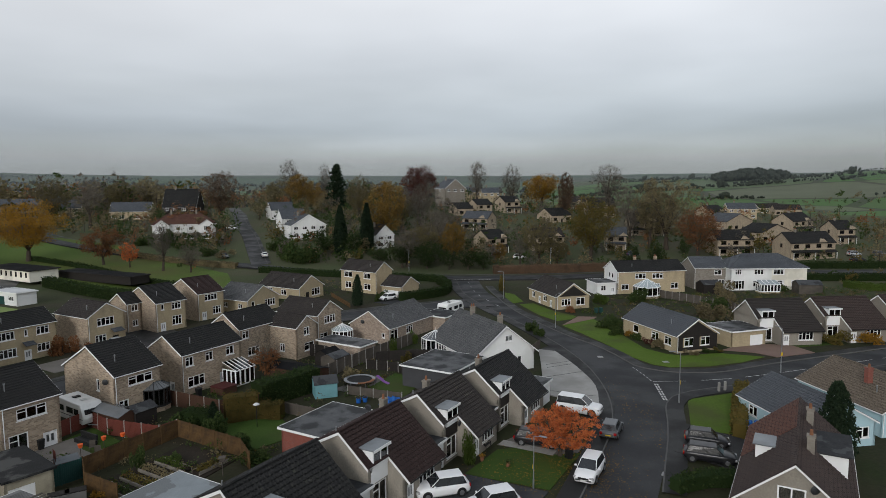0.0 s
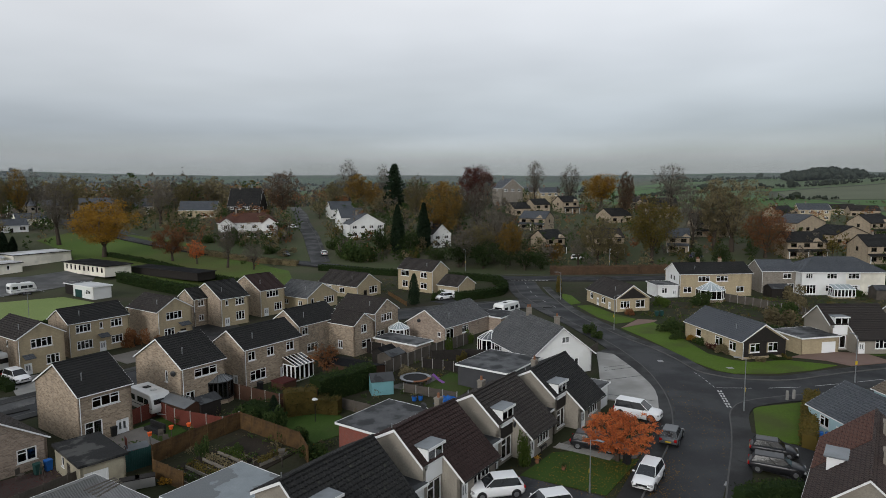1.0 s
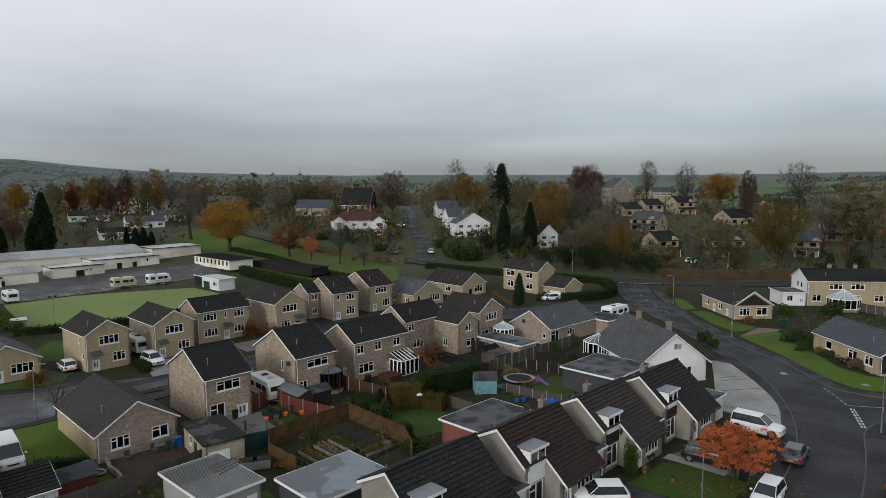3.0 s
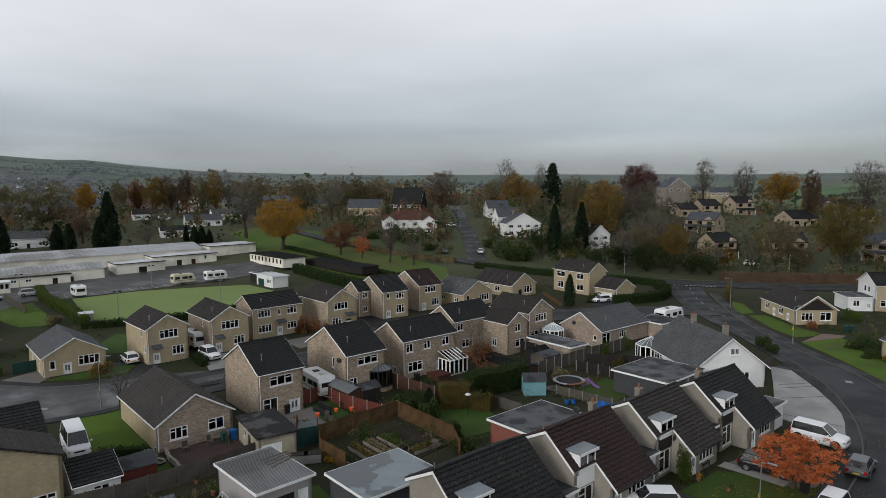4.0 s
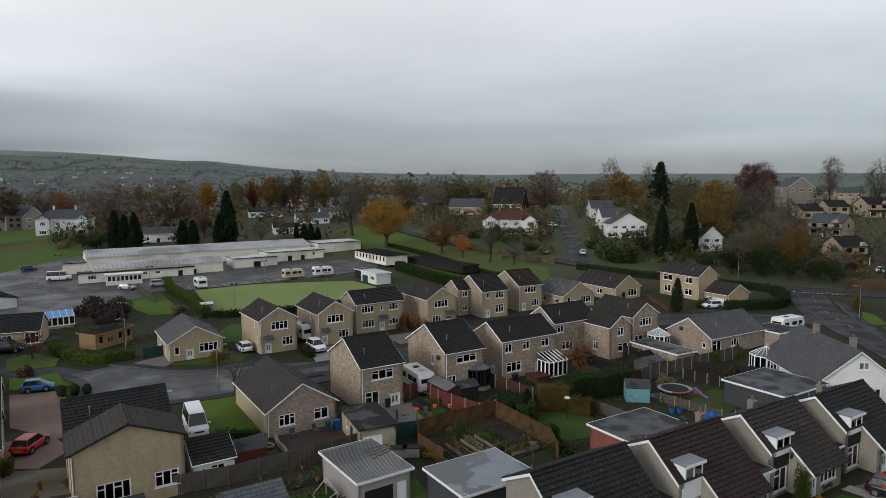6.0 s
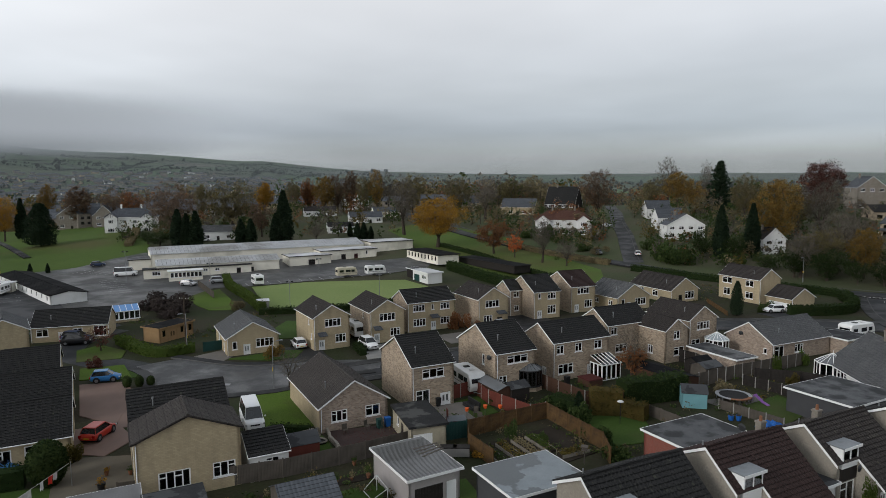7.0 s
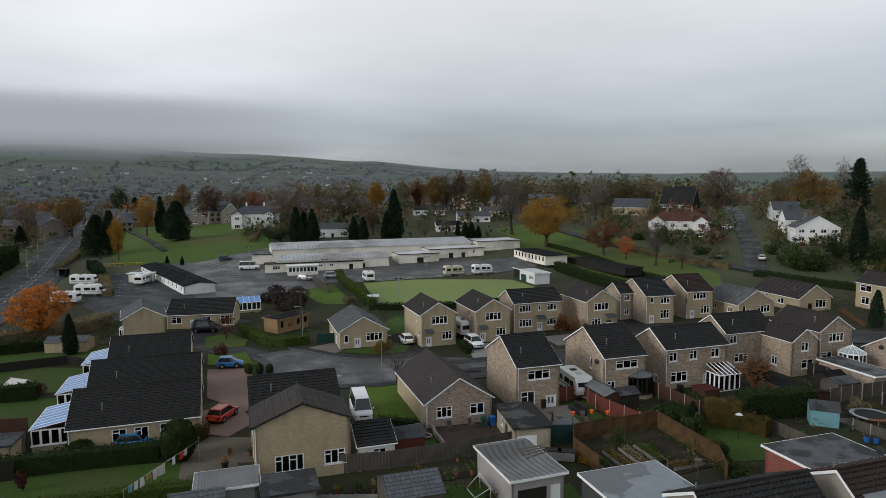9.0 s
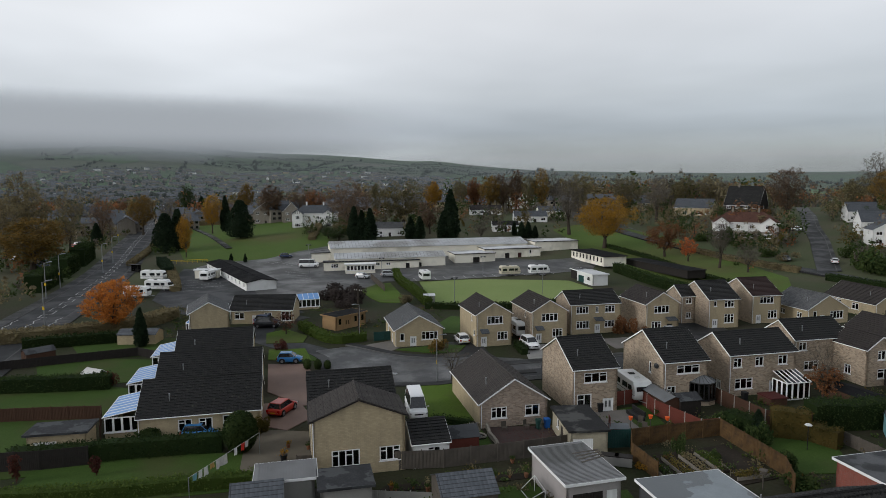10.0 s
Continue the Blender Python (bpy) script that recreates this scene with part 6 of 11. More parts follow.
# ---- bungalows with conservatories on the west side ----
west_row = "staggered bungalows with conservatories"
for i, (x, y) in enumerate(((-63.8, 18.9), (-73.5, 24.0), (-83.8, 30.0))):
    house(x, y, 60.5, 11.8 if i < 2 else 10.0, 8.6, 2.6, 5.0, "x", "cream_stone", "tiles_black", "cream bungalow with long black mossy roof", {
        "f": (W(4.3, 0.9, 1.3, 1.2, 2), W(6.2, 0.9, 1.3, 1.2, 2), W(8.9, 0.3, 2.2, 1.9, 3)), "r": (W(4.3, 0.9, 2, 1.2, 2),)}, group=west_row)
house(-98.0, 37.5, 68, 6.3, 8.6, 5.0, 6.6, "y", "cream_stone", "tiles_grey", "two-storey stone house with blank gable", {}, flue=False)
house(-108.4, 48.8, 50, 11.4, 7.6, 2.5, 4.5, "x", "cream_stone", "tiles_black", "low cream bungalow with black roof", {
    "f": (W(1.6, 0.9, 1.7, 1.2, 2), ("d", 4.3, 0.95), W(6.6, 0.9, 1.4, 1.1, 2), W(10, 0.5, 2.2, 1.7, 3))})

# ---- the club beside the bowling green ----
club = "buildings of the club"
hall = house(-163.4, 105.8, EST, 63.0, 15.0, 4.3, 5.6, "x", "cream_render", "metal_sheet", "long cream club hall with pale corrugated roof", {}, category="hall", group=club, flue=False, pipe=False, barge="metal_sheet")
front = house(-152.0, 99.8, 58, 32.0, 9.0, 3.2, 4.2, "x", "cream_render", "metal_sheet", "lower front range with corrugated metal roof", {"f": (W(4, 1.0, 2.6, 1.2, 3), ("d", 24, 1.1, "dark_board"))}, category="hall", group=club, flue=False, pipe=False)
part("roof_ribs", tubes(*[((0.7 + 1.05 * i, 0.1, 4.38), (0.7 + 1.05 * i, 7.4, 5.66), 0.07) for i in range(59)], n=4), "old_sheet", hall)
part("roof_ribs", tubes(*[((0.6 + 1.05 * i, 0.1, 3.28), (0.6 + 1.05 * i, 4.4, 4.27), 0.07) for i in range(30)], n=4), "old_sheet", front)
flat_block("club_annex", -152.6, 96.6, 58, 27.0, 3.2, 2.5, "cream_render", "felt_dark", "flat-roofed cream annex with dark felt", "hall", openings={"f": (W(3.0, 0.9, 2.0, 1.1, 3), ("d", 23.5, 1.1, "dark_board"), W(15.0, 1.3, 1.2, 0.7, 2), W(18.0, 1.3, 1.2, 0.7, 2))}, fascia="dark_board")
flat_block("club_annex", -167.0, 101.5, 58, 6.0, 9.0, 3.0, "cream_render", "felt_grey", "square cream end block", "hall", fascia="dark_board")
flat_block("club_entrance", -135.4, 130.6, EST, 12.6, 8.0, 2.8, "cream_render", "metal_sheet", "cream entrance block with double dark doors", "hall", openings={"f": (("d", 6.6, 2.0, "dark_board"),)}, fascia="dark_board")
flat_block("club_annex", -133.6, 141.8, EST, 18.0, 8.0, 3.0, "cream_render", "metal_sheet", "cream range with red and black doors", "hall", openings={"f": (("d", 7.0, 1.4, "dark_board"), ("d", 11.0, 1.2, "maroon_cover"), W(14.5, 1.4, 0.7, 1.2, 1))}, fascia="dark_board")
flat_block("club_annex", -130.0, 161.0, EST, 15.0, 10.0, 3.2, "cream_render", "metal_sheet", "cream end block with low flat roof", "hall", fascia="dark_board")
flat_block("stable_block", -116.4, 161.6, -28, 20.0, 7.2, 2.3, "cream_render", "black_felt", "long low white building with small windows", "outbuilding", openings={"f": tuple([W(1.6 + 2.1 * i, 0.7, 0.8, 1.2, 1) + ("dark_board",) for i in range(9)])}, fascia="dark_board", over=0.3)
glazed = flat_block("sun_lounge", -144.6, 98.4, 58, 8.2, 3.0, 2.6, "cream_render", "white_render", "white glazed sun lounge on the club", "extension", openings={"f": tuple([W(0.75 + 0.95 * i, 1.0, 0.85, 1.3, 1) for i in range(8)])})
house(-138.6, 66.8, 78, 7.4, 46.0, 2.1, 2.7, "y", "white_render", "black_felt", "long white hut with low black felt roof", {"l": tuple([W(3 + 4.0 * i, 0.7, 1.0, 1.1, 1) for i in range(11)])}, category="outbuilding", flue=False, pipe=False, barge="dark_board")
flat_block("bowls_shelter", -99.0, 137.4, -28, 4.0, 3.0, 2.3, "dark_board", "felt_grey", "small dark open shelter", "shelter")
flat_block("bowls_pavilion", -95.0, 134.4, -28, 8.5, 4.2, 2.6, "white_render", "metal_sheet", "low white pavilion with green doors", "pavilion", openings={"f": (("g", 2.2, 3.0, 2.1, "green_board"), W(6, 0.9, 2.0, 1.0, 3))})
flat_block("long_shed", -98.6, 163.2, -25.5, 27.0, 5.5, 1.5, "dark_board", "black_felt", "long low shed with patched black felt roof", "outbuilding", fascia="dark_board")

# detached outbuildings
# the open doorway's unlit inside is put in as a dark panel
near_garage = flat_block("garage", -27.3, 37.8, 62, 4.7, 6.9, 2.5, "pale_dash", "old_sheet", "pale garage with corrugated roof and dark doorway", "garage", openings={"f": (("g", 1.75, 2.5, 2.1, "dark_board"), ("g", 3.75, 0.9, 2.1))})
flat_block("garage", -33.6, 46.9, 52, 3.7, 6.6, 2.3, "dirty_cream", "ragged_felt", "old stone garage with ragged felt roof", "garage", openings={"l": (W(2.0, 1.0, 0.7, 0.9, 1), ("d", 3.5, 0.9, "grey_timber")), "f": (("g", 1.2, 1.9, 2.0),)}, fascia="ragged_felt", over=0.08)
flat_block("car_port", -11.5, 87.2, 58, 3.6, 8.0, 2.3, "pink_brick", "felt_grey", "flat-roofed extension with white fascia", "extension")
flat_block("garage", 0.3, 106.4, 58, 5.5, 5.0, 2.3, "pink_brick", "felt_dark", "flat-roofed garage with white front", "garage", openings={"f": (("g", 1.8, 2.2, 2.0),)})
flat_block("garden_cabin", -90.7, 59.6, 97, 7.0, 3.8, 2.3, "cabin_timber", "black_felt", "orange-brown timber garden cabin", "cabin", openings={"f": (W(0.9, 0.8, 0.8, 1.2, 1) + ("cabin_timber",), ("d", 2.6, 1.5, "cabin_timber"), W(4.5, 0.8, 0.8, 1.2, 1) + ("cabin_timber",), W(6.1, 0.8, 0.8, 1.2, 1) + ("cabin_timber",))}, fascia="cabin_timber")
flat_block("rear_shed", -81.5, -6.0, 60, 4.6, 3.0, 2.2, "white_render", "felt_dark", "low garden building with dark roof", "shed")


# ---- houses farther off ----
def far_house(x, y, ang, L, W_, ze, zr, ridge, wm, rm):
    """A plainer house, given by the middle of its near side."""
    a = radians(ang)
    x0, y0 = x - math.cos(a) * L / 2, y - math.sin(a) * L / 2
    n = max(2, int(L // 3.2))
    step = (L - 0.6) / n
    fm = ("dark_board",) if wm == "hill_stone" else ()
    up = [W(0.1 + step * (i + 0.5), ze - 1.5, min(1.6, step * 0.55), 1.1, 2) + fm for i in range(n)] if ze > 4 else []
    low = [W(0.1 + step * (i + 0.5), 0.8, min(1.8, step * 0.6), 1.2, 2) + fm for i in range(n) if i != n // 2] + [('d', 0.1 + step * (n // 2 + 0.5), 0.95, 'dark_board')]
    gab = (W(W_ / 2 - 0.2, ze - 1.5, 1.0, 1.1, 2) + fm,) if ze > 4 else (W(W_ / 2 - 0.2, 0.9, 1.2, 1.1, 2) + fm,)
    tone = {'white_render': 'white rendered', 'cream_stone': 'cream stone', 'hill_stone': 'brown stone', 'grey_stone': 'grey stone', 'dark_board': 'dark boarded', 'cream_render': 'cream rendered'}[wm]
    roof = {'tiles_black': 'black tiled', 'tiles_brown': 'brown tiled', 'tiles_slate': 'slate', 'tiles_grey': 'grey tiled'}[rm]
    h = house(x0, y0, ang, L, W_, ze, zr, ridge, wm, rm, f'{"two-storey" if ze > 4 else "low"} {tone} house with {roof} roof on the slope', {'f': tuple(up + low), 'l': gab, 'r': gab}, group='houses on the hillside', flue=False, pipe=False, barge='dark_board' if wm == 'hill_stone' else 'white_upvc', z=ground_z(x, y) - 0.1)
    if wm == 'hill_stone' and ze > 4.3:
        bm = bmesh.new()
        slope(bm, (0.3, -1.0, 2.35), (L - 0.3, -1.0, 2.35), (L - 0.3, 0.25, 2.95), (0.3, 0.25, 2.95))
        part("porch_roof", joined(bm), rm, h)
        for px in (0.5, L * 0.5, L - 0.5):
            part("porch_post", boxes((px - 0.06, -0.95, -0.3, px + 0.06, -0.83, 2.35)), "white_upvc", h)
        bm = bmesh.new()
        tri = [(L * 0.62, 0.15, ze), (L * 0.62 + 3.0, 0.15, ze), (L * 0.62 + 1.5, 0.15, ze + 1.1)]
        front, back = [bm.verts.new(v) for v in tri], [bm.verts.new((v[0], W_ * 0.3, v[2])) for v in tri]
        bm.faces.new(front)
        bm.faces.new(back[::-1])
        for i in range(3):
            bm.faces.new((front[(i + 1) % 3], front[i], back[i], back[(i + 1) % 3]))
        part("dormer_gable", bm, wm, h)
    if ze > 4.4:
        chimney(h, L * 0.3, W_ / 2, zr - 0.6, zr + 0.9, 'grey_stone', 2)
    return h


DETAIL[0] = False
far_house(17.3, 199.9, 33, 7.7, 8.5, 5.0, 7.4, 'x', 'hill_stone', 'tiles_black')
far_house(11.6, 235.6, -28, 10.7, 8.5, 4.4, 6.8, 'x', 'hill_stone', 'tiles_slate')
far_house(30.6, 280.7, 30, 8.5, 8.5, 5.0, 7.4, 'x', 'hill_stone', 'tiles_black')
far_house(47.9, 258.6, 30, 10.5, 10, 2.9, 5.6, 'x', 'hill_stone', 'tiles_black')
far_house(33.9, 202.5, 12, 10.0, 8.0, 5.0, 7.4, 'x', 'hill_stone', 'tiles_brown')
far_house(55.1, 204.4, -12, 7.0, 8.0, 4.8, 7.2, 'x', 'hill_stone', 'tiles_slate')
far_house(9.4, 265.0, 28, 7.8, 8.5, 3.0, 5.2, 'x', 'hill_stone', 'tiles_black')
far_house(17.8, 271.3, 28, 7.9, 8.5, 4.2, 6.4, 'x', 'hill_stone', 'tiles_black')
far_house(65.5, 323.9, -10, 11.9, 9, 4.8, 7.2, 'x', 'hill_stone', 'tiles_brown')
far_house(115.3, 269.2, 30, 10.4, 8.5, 5.0, 7.6, 'x', 'hill_stone', 'tiles_black')
far_house(113.8, 246.1, 28, 15.3, 11, 3.6, 6.4, 'y', 'hill_stone', 'tiles_slate')
far_house(142.6, 306.6, -8, 13.7, 9, 5.0, 7.6, 'x', 'cream_stone', 'tiles_slate')
far_house(114.0, 218.9, 26, 15.6, 10, 3.4, 6.0, 'y', 'hill_stone', 'tiles_black')
far_house(132.7, 236.5, 28, 12.2, 9, 5.0, 7.8, 'x', 'hill_stone', 'tiles_black')
far_house(107.7, 186.1, 10, 15.1, 8.5, 5.0, 7.8, 'x', 'hill_stone', 'tiles_black')
far_house(88.9, 194.4, 2, 11.7, 8.5, 5.0, 7.6, 'x', 'hill_stone', 'tiles_black')
far_house(133.3, 211.9, 8, 7.0, 8.5, 5.0, 7.6, 'x', 'hill_stone', 'tiles_black')
far_house(190.3, 374.4, 5, 14.4, 8, 3.4, 5.8, 'x', 'cream_stone', 'tiles_brown')
far_house(190.8, 355.7, -8, 14.6, 8, 3.4, 5.8, 'x', 'hill_stone', 'tiles_brown')
far_house(6.0, 302.3, 25, 11.0, 12, 8.6, 12.8, 'y', 'grey_stone', 'tiles_slate')
far_house(25.2, 330.3, 10, 10.6, 8, 7.1, 9.5, 'x', 'cream_stone', 'tiles_slate')
far_house(16.6, 335.5, 10, 7.8, 8, 6.9, 9.3, 'x', 'cream_stone', 'tiles_slate')
far_house(-65.3, 264.0, 30, 10.1, 9, 3.7, 6.8, 'x', 'white_render', 'tiles_slate')
far_house(-54.8, 238.3, 30, 9.6, 9, 4.2, 7.5, 'x', 'white_render', 'tiles_slate')
far_house(-46.2, 222.3, 30, 12.8, 9, 4.8, 8.4, 'y', 'white_render', 'tiles_slate')
far_house(-18.5, 207.2, 40, 7.6, 8, 4.5, 7.6, 'y', 'white_render', 'tiles_brown')
far_house(-105.2, 257.3, 0, 14.0, 9, 6.4, 13.4, 'x', 'dark_board', 'tiles_black')
far_house(-173.0, 292.7, 20, 15.8, 9, 4.3, 7.8, 'x', 'cream_stone', 'tiles_slate')
far_house(-129.8, 267.1, 10, 16.3, 9, 3.7, 7.3, 'x', 'cream_stone', 'tiles_slate')
far_house(73.3, 230.6, 0, 12.5, 8, 4.6, 8.1, 'x', 'hill_stone', 'tiles_black')
far_house(69.5, 281.5, 0, 12.3, 8, 4.9, 8.4, 'x', 'hill_stone', 'tiles_black')
far_house(-15.0, 351.7, 10, 12.3, 9, 4.6, 8.2, 'x', 'grey_stone', 'tiles_slate')
far_house(-237.3, 281.3, 47, 15.3, 9, 5.4, 9.0, 'y', 'white_render', 'tiles_slate')
far_house(-206.2, 219.3, 47, 15.2, 9, 2.5, 4.4, 'x', 'white_render', 'tiles_brown')
far_house(-168.6, 206.4, 47, 13.8, 9, 2.5, 4.5, 'x', 'white_render', 'tiles_slate')
far_house(-174.6, 228.4, 47, 12.4, 9, 2.5, 4.4, 'x', 'cream_render', 'tiles_slate')
far_house(-187.8, 147.8, 47, 11.6, 8, 3.1, 5.1, 'x', 'white_render', 'tiles_grey')
far_house(-161.0, 182.1, 47, 10.1, 8, 2.5, 3.8, 'x', 'white_render', 'tiles_black')
far_house(-295.7, 154.2, 50, 12.4, 14, 6.2, 10.8, 'y', 'grey_stone', 'tiles_slate')
far_house(-281.0, 160.5, 50, 9.0, 12, 5.2, 9.6, 'y', 'grey_stone', 'tiles_slate')
far_house(-297.6, 169.5, 47, 16.3, 10, 6.4, 10.0, 'x', 'grey_stone', 'tiles_slate')
far_house(-338.0, 83.0, 76, 16.0, 10, 9.0, 13.0, 'x', 'hill_stone', 'tiles_slate')
far_house(-312.0, 66.0, 72, 14.0, 9, 5.0, 9.4, 'y', 'hill_stone', 'tiles_slate')
far_house(-251.9, 271.7, 47, 14.8, 9, 3.9, 7.5, 'x', 'dark_board', 'tiles_brown')
far_house(-205.5, 284.5, 47, 13.5, 9, 2.7, 5.9, 'x', 'cream_stone', 'tiles_slate')
far_house(-424.1, 67.7, 60, 15.6, 9, 6.2, 9.8, 'x', 'grey_stone', 'tiles_black')


def twin_gabled(x, y, ang, L, Wd, ze, zr, low_mat, roof_mat, label, timber=False):
    """A hipped house with two projecting gabled bays, white above and stone below."""
    h = thing("house", x, y, ang, label=label, category="house")
    mid = ze * 0.47
    for k, (m, n) in sides(0, 0, L, Wd).items():
        wall(h, m, n, -2.0, mid, low_mat, {"f": (W(L * 0.48, 0.7, 1.8, 1.3, 2), W(L * 0.63, 0.7, 1.4, 1.2, 2), ("d", L * 0.36, 1.1, "dark_board"))}.get(k, ()))
        wall(h, m, n, mid, ze, "white_render", {"f": (W(L * 0.4, mid + 0.9, 1.3, 1.2, 2), W(L * 0.6, mid + 0.9, 1.3, 1.2, 2)), "r": (W(3.0, mid + 0.9, 1.2, 1.2, 2),)}.get(k, ()))
    hip_roof(h, 0, 0, L, Wd, ze, zr, roof_mat)
    b = L * 0.23
    for x0 in (0.6, L - b - 0.6):
        bay = part("bay", boxes((x0, -1.5, -2.0, x0 + b, 0.0, mid)), low_mat, h)
        part("bay_upper", boxes((x0 - 0.05, -1.55, mid, x0 + b + 0.05, 0.0, ze - 0.1)), "white_render", bay)
        for sill, wide in ((0.6, b * 0.56), (mid + 0.9, b * 0.43)):
            window(h, pose(x0 + b / 2, -1.6, sill), wide, 1.4, 3)
        bm = bmesh.new()
        bm.faces.new([bm.verts.new(v) for v in ((x0 - 0.05, -1.55, ze - 0.1), (x0 + b + 0.05, -1.55, ze - 0.1), (x0 + b / 2, -1.55, ze + b * 0.36))])
        part("bay_gable", bm, "white_render", bay)
        if timber:
            for u in (0.3, 0.5, 0.7):
                top = ze - 0.1 + b * 0.42 * (1 - abs(u - 0.5) * 2)
                part("timber", boxes((x0 + b * u - 0.07, -1.6, ze - 0.1, x0 + b * u + 0.07, -1.552, top)), "dark_board", bay)
        bm = bmesh.new()
        slope(bm, (x0 - 0.4, 3.0, ze - 0.2), (x0 - 0.4, -1.9, ze - 0.2), (x0 + b / 2, -1.9, ze + b * 0.4), (x0 + b / 2, 3.0, ze + b * 0.4))
        slope(bm, (x0 + b + 0.4, -1.9, ze - 0.2), (x0 + b + 0.4, 3.0, ze - 0.2), (x0 + b / 2, 3.0, ze + b * 0.4), (x0 + b / 2, -1.9, ze + b * 0.4))
        part("bay_roof", joined(bm), roof_mat, h)
    for u in (0.3, 0.7):
        chimney(h, L * u, Wd / 2, zr - 0.8, zr + 1.5, "white_render" if timber else "grey_stone", 2)
    return h


twin_gabled(-97.0, 214.5, 21, 20.0, 9.0, 5.6, 8.8, "grey_stone", "tiles_rust", "white house with rusty hipped roof")
twin_gabled(-247.5, 141.5, 47, 18.5, 9.0, 6.2, 9.6, "white_render", "tiles_slate", "black and white gabled house with slate roof", True)


# ---- trees, hedges, shrubs ----
def segments(seed, height, width, count, clear=0.2, upright=0.0):
    """A branching skeleton that reaches evenly spread points of an uneven rounded crown.
    Gives rows of (from, to, radius, radius, level) and the points reached."""
    nr = np.random.default_rng(seed)
    d = nr.normal(size=(count, 3))
    d /= np.linalg.norm(d, axis=1)[:, None]
    lobes = nr.normal(size=(9, 3))
    lobes /= np.linalg.norm(lobes, axis=1)[:, None]
    swell = 0.8 + 0.3 * np.max(np.clip(d @ lobes.T, 0, 1) ** 6, axis=1)
    r = nr.uniform(0, 1, count) ** 0.38 * swell
    mid = clear + (1 - clear) * 0.5
    pts = d * r[:, None] * np.array([width / 2, width / 2, height * (1 - clear) * 0.5]) + np.array([0, 0, height * mid])
    # the crown narrows towards the trunk below
    low = np.clip((pts[:, 2] / height - clear) / (mid - clear), 0.0, 1.0)
    pts[:, :2] *= (0.55 + 0.45 * low)[:, None]
    out = []
    r0 = 0.014 * height + 0.016 * width
    fork = np.array([nr.normal() * 0.01 * height, nr.normal() * 0.01 * height, height * (clear + 0.03)])
    V = Vector
    out.append((V((0, 0, 0)), V(fork * np.array([0.4, 0.4, 0.5])), r0 * 1.35, r0 * 1.05, 0))
    out.append((V(fork * np.array([0.4, 0.4, 0.5])), V(fork), r0 * 1.05, r0, 0))

    def grow(p, idx, level):
        k = len(idx)
        ra = r0 * (k / count) ** 0.5
        if k == 1:
            out.append((V(p), V(pts[idx[0]]), max(ra, 0.004), 0.004, max(level, 2)))
            return
        c = pts[idx].mean(0)
        q = p + (c - p) * (0.42 if level < 2 else 0.55)
        q[2] += (0.06 + upright) * np.linalg.norm(c[:2] - p[:2]) * (1 if level < 3 else 0.3)
        q += nr.normal(size=3) * 0.05 * np.linalg.norm(c - p)
        if level:
            out.append((V(p), V(q), ra, ra * 0.8, level))
        else:
            q = p
        parts = 5 if level == 0 else 3 if k > 30 else 2
        parts = min(parts, k)
        cen = pts[nr.choice(idx, parts, replace=False)]
        for _ in range(4):
            lab = np.argmin(((pts[idx][:, None] - cen[None]) ** 2).sum(2), axis=1)
            cen = np.array([pts[idx[lab == j]].mean(0) if (lab == j).any() else cen[j] for j in range(parts)])
        for j in range(parts):
            sub = idx[lab == j]
            if len(sub) == k:
                for i in sub:
                    grow(q, np.array([i]), level + 1)
            elif len(sub):
                grow(q, sub, level + 1)
    grow(fork, np.arange(count), 0)
    return out, pts


def tube_mesh(name, segs, mat, sides_of, least):
    verts, faces = [], []
    for p, q, r0, r1, level in segs:
        n = sides_of(level)
        d = (q - p).normalized()
        a = d.orthogonal().normalized()
        b = d.cross(a)
        k = len(verts)
        for c, r in ((p, max(r0, least)), (q, max(r1, least))):
            verts += [c + r * (math.cos(2 * math.pi * i / n) * a + math.sin(2 * math.pi * i / n) * b) for i in range(n)]
        faces += [(k + i, k + (i + 1) % n, k + n + (i + 1) % n, k + n + i) for i in range(n)]
    return mesh_of(name, verts, faces, mat)


def leaf_mesh(name, centres, sizes, mat, rng, flat=0.6, up=0.9):
    """Small diamond leaves or sprays at the given places."""
    n = len(centres)
    face = rng.normal(size=(n, 3)) + np.array([0, 0, up])
    a = np.cross(face, rng.normal(size=(n, 3)))
    a /= np.linalg.norm(a, axis=1)[:, None]
    b = np.cross(face, a)
    b /= np.linalg.norm(b, axis=1)[:, None]
    s = sizes[:, None]
    c = np.asarray(centres)
    v = np.stack([c - a * s, c + b * s * flat, c + a * s, c - b * s * flat], 1).reshape(-1, 3)
    me = bpy.data.meshes.new(name)
    me.vertices.add(4 * n)
    me.vertices.foreach_set("co", v.ravel())
    me.loops.add(4 * n)
    me.loops.foreach_set("vertex_index", np.arange(4 * n, dtype=np.int32))
    me.polygons.add(n)
    me.polygons.foreach_set("loop_start", np.arange(0, 4 * n, 4, dtype=np.int32))
    me.polygons.foreach_set("loop_total", np.full(n, 4, dtype=np.int32))
    me.update()
    me.materials.append(MATS[mat])
    return me


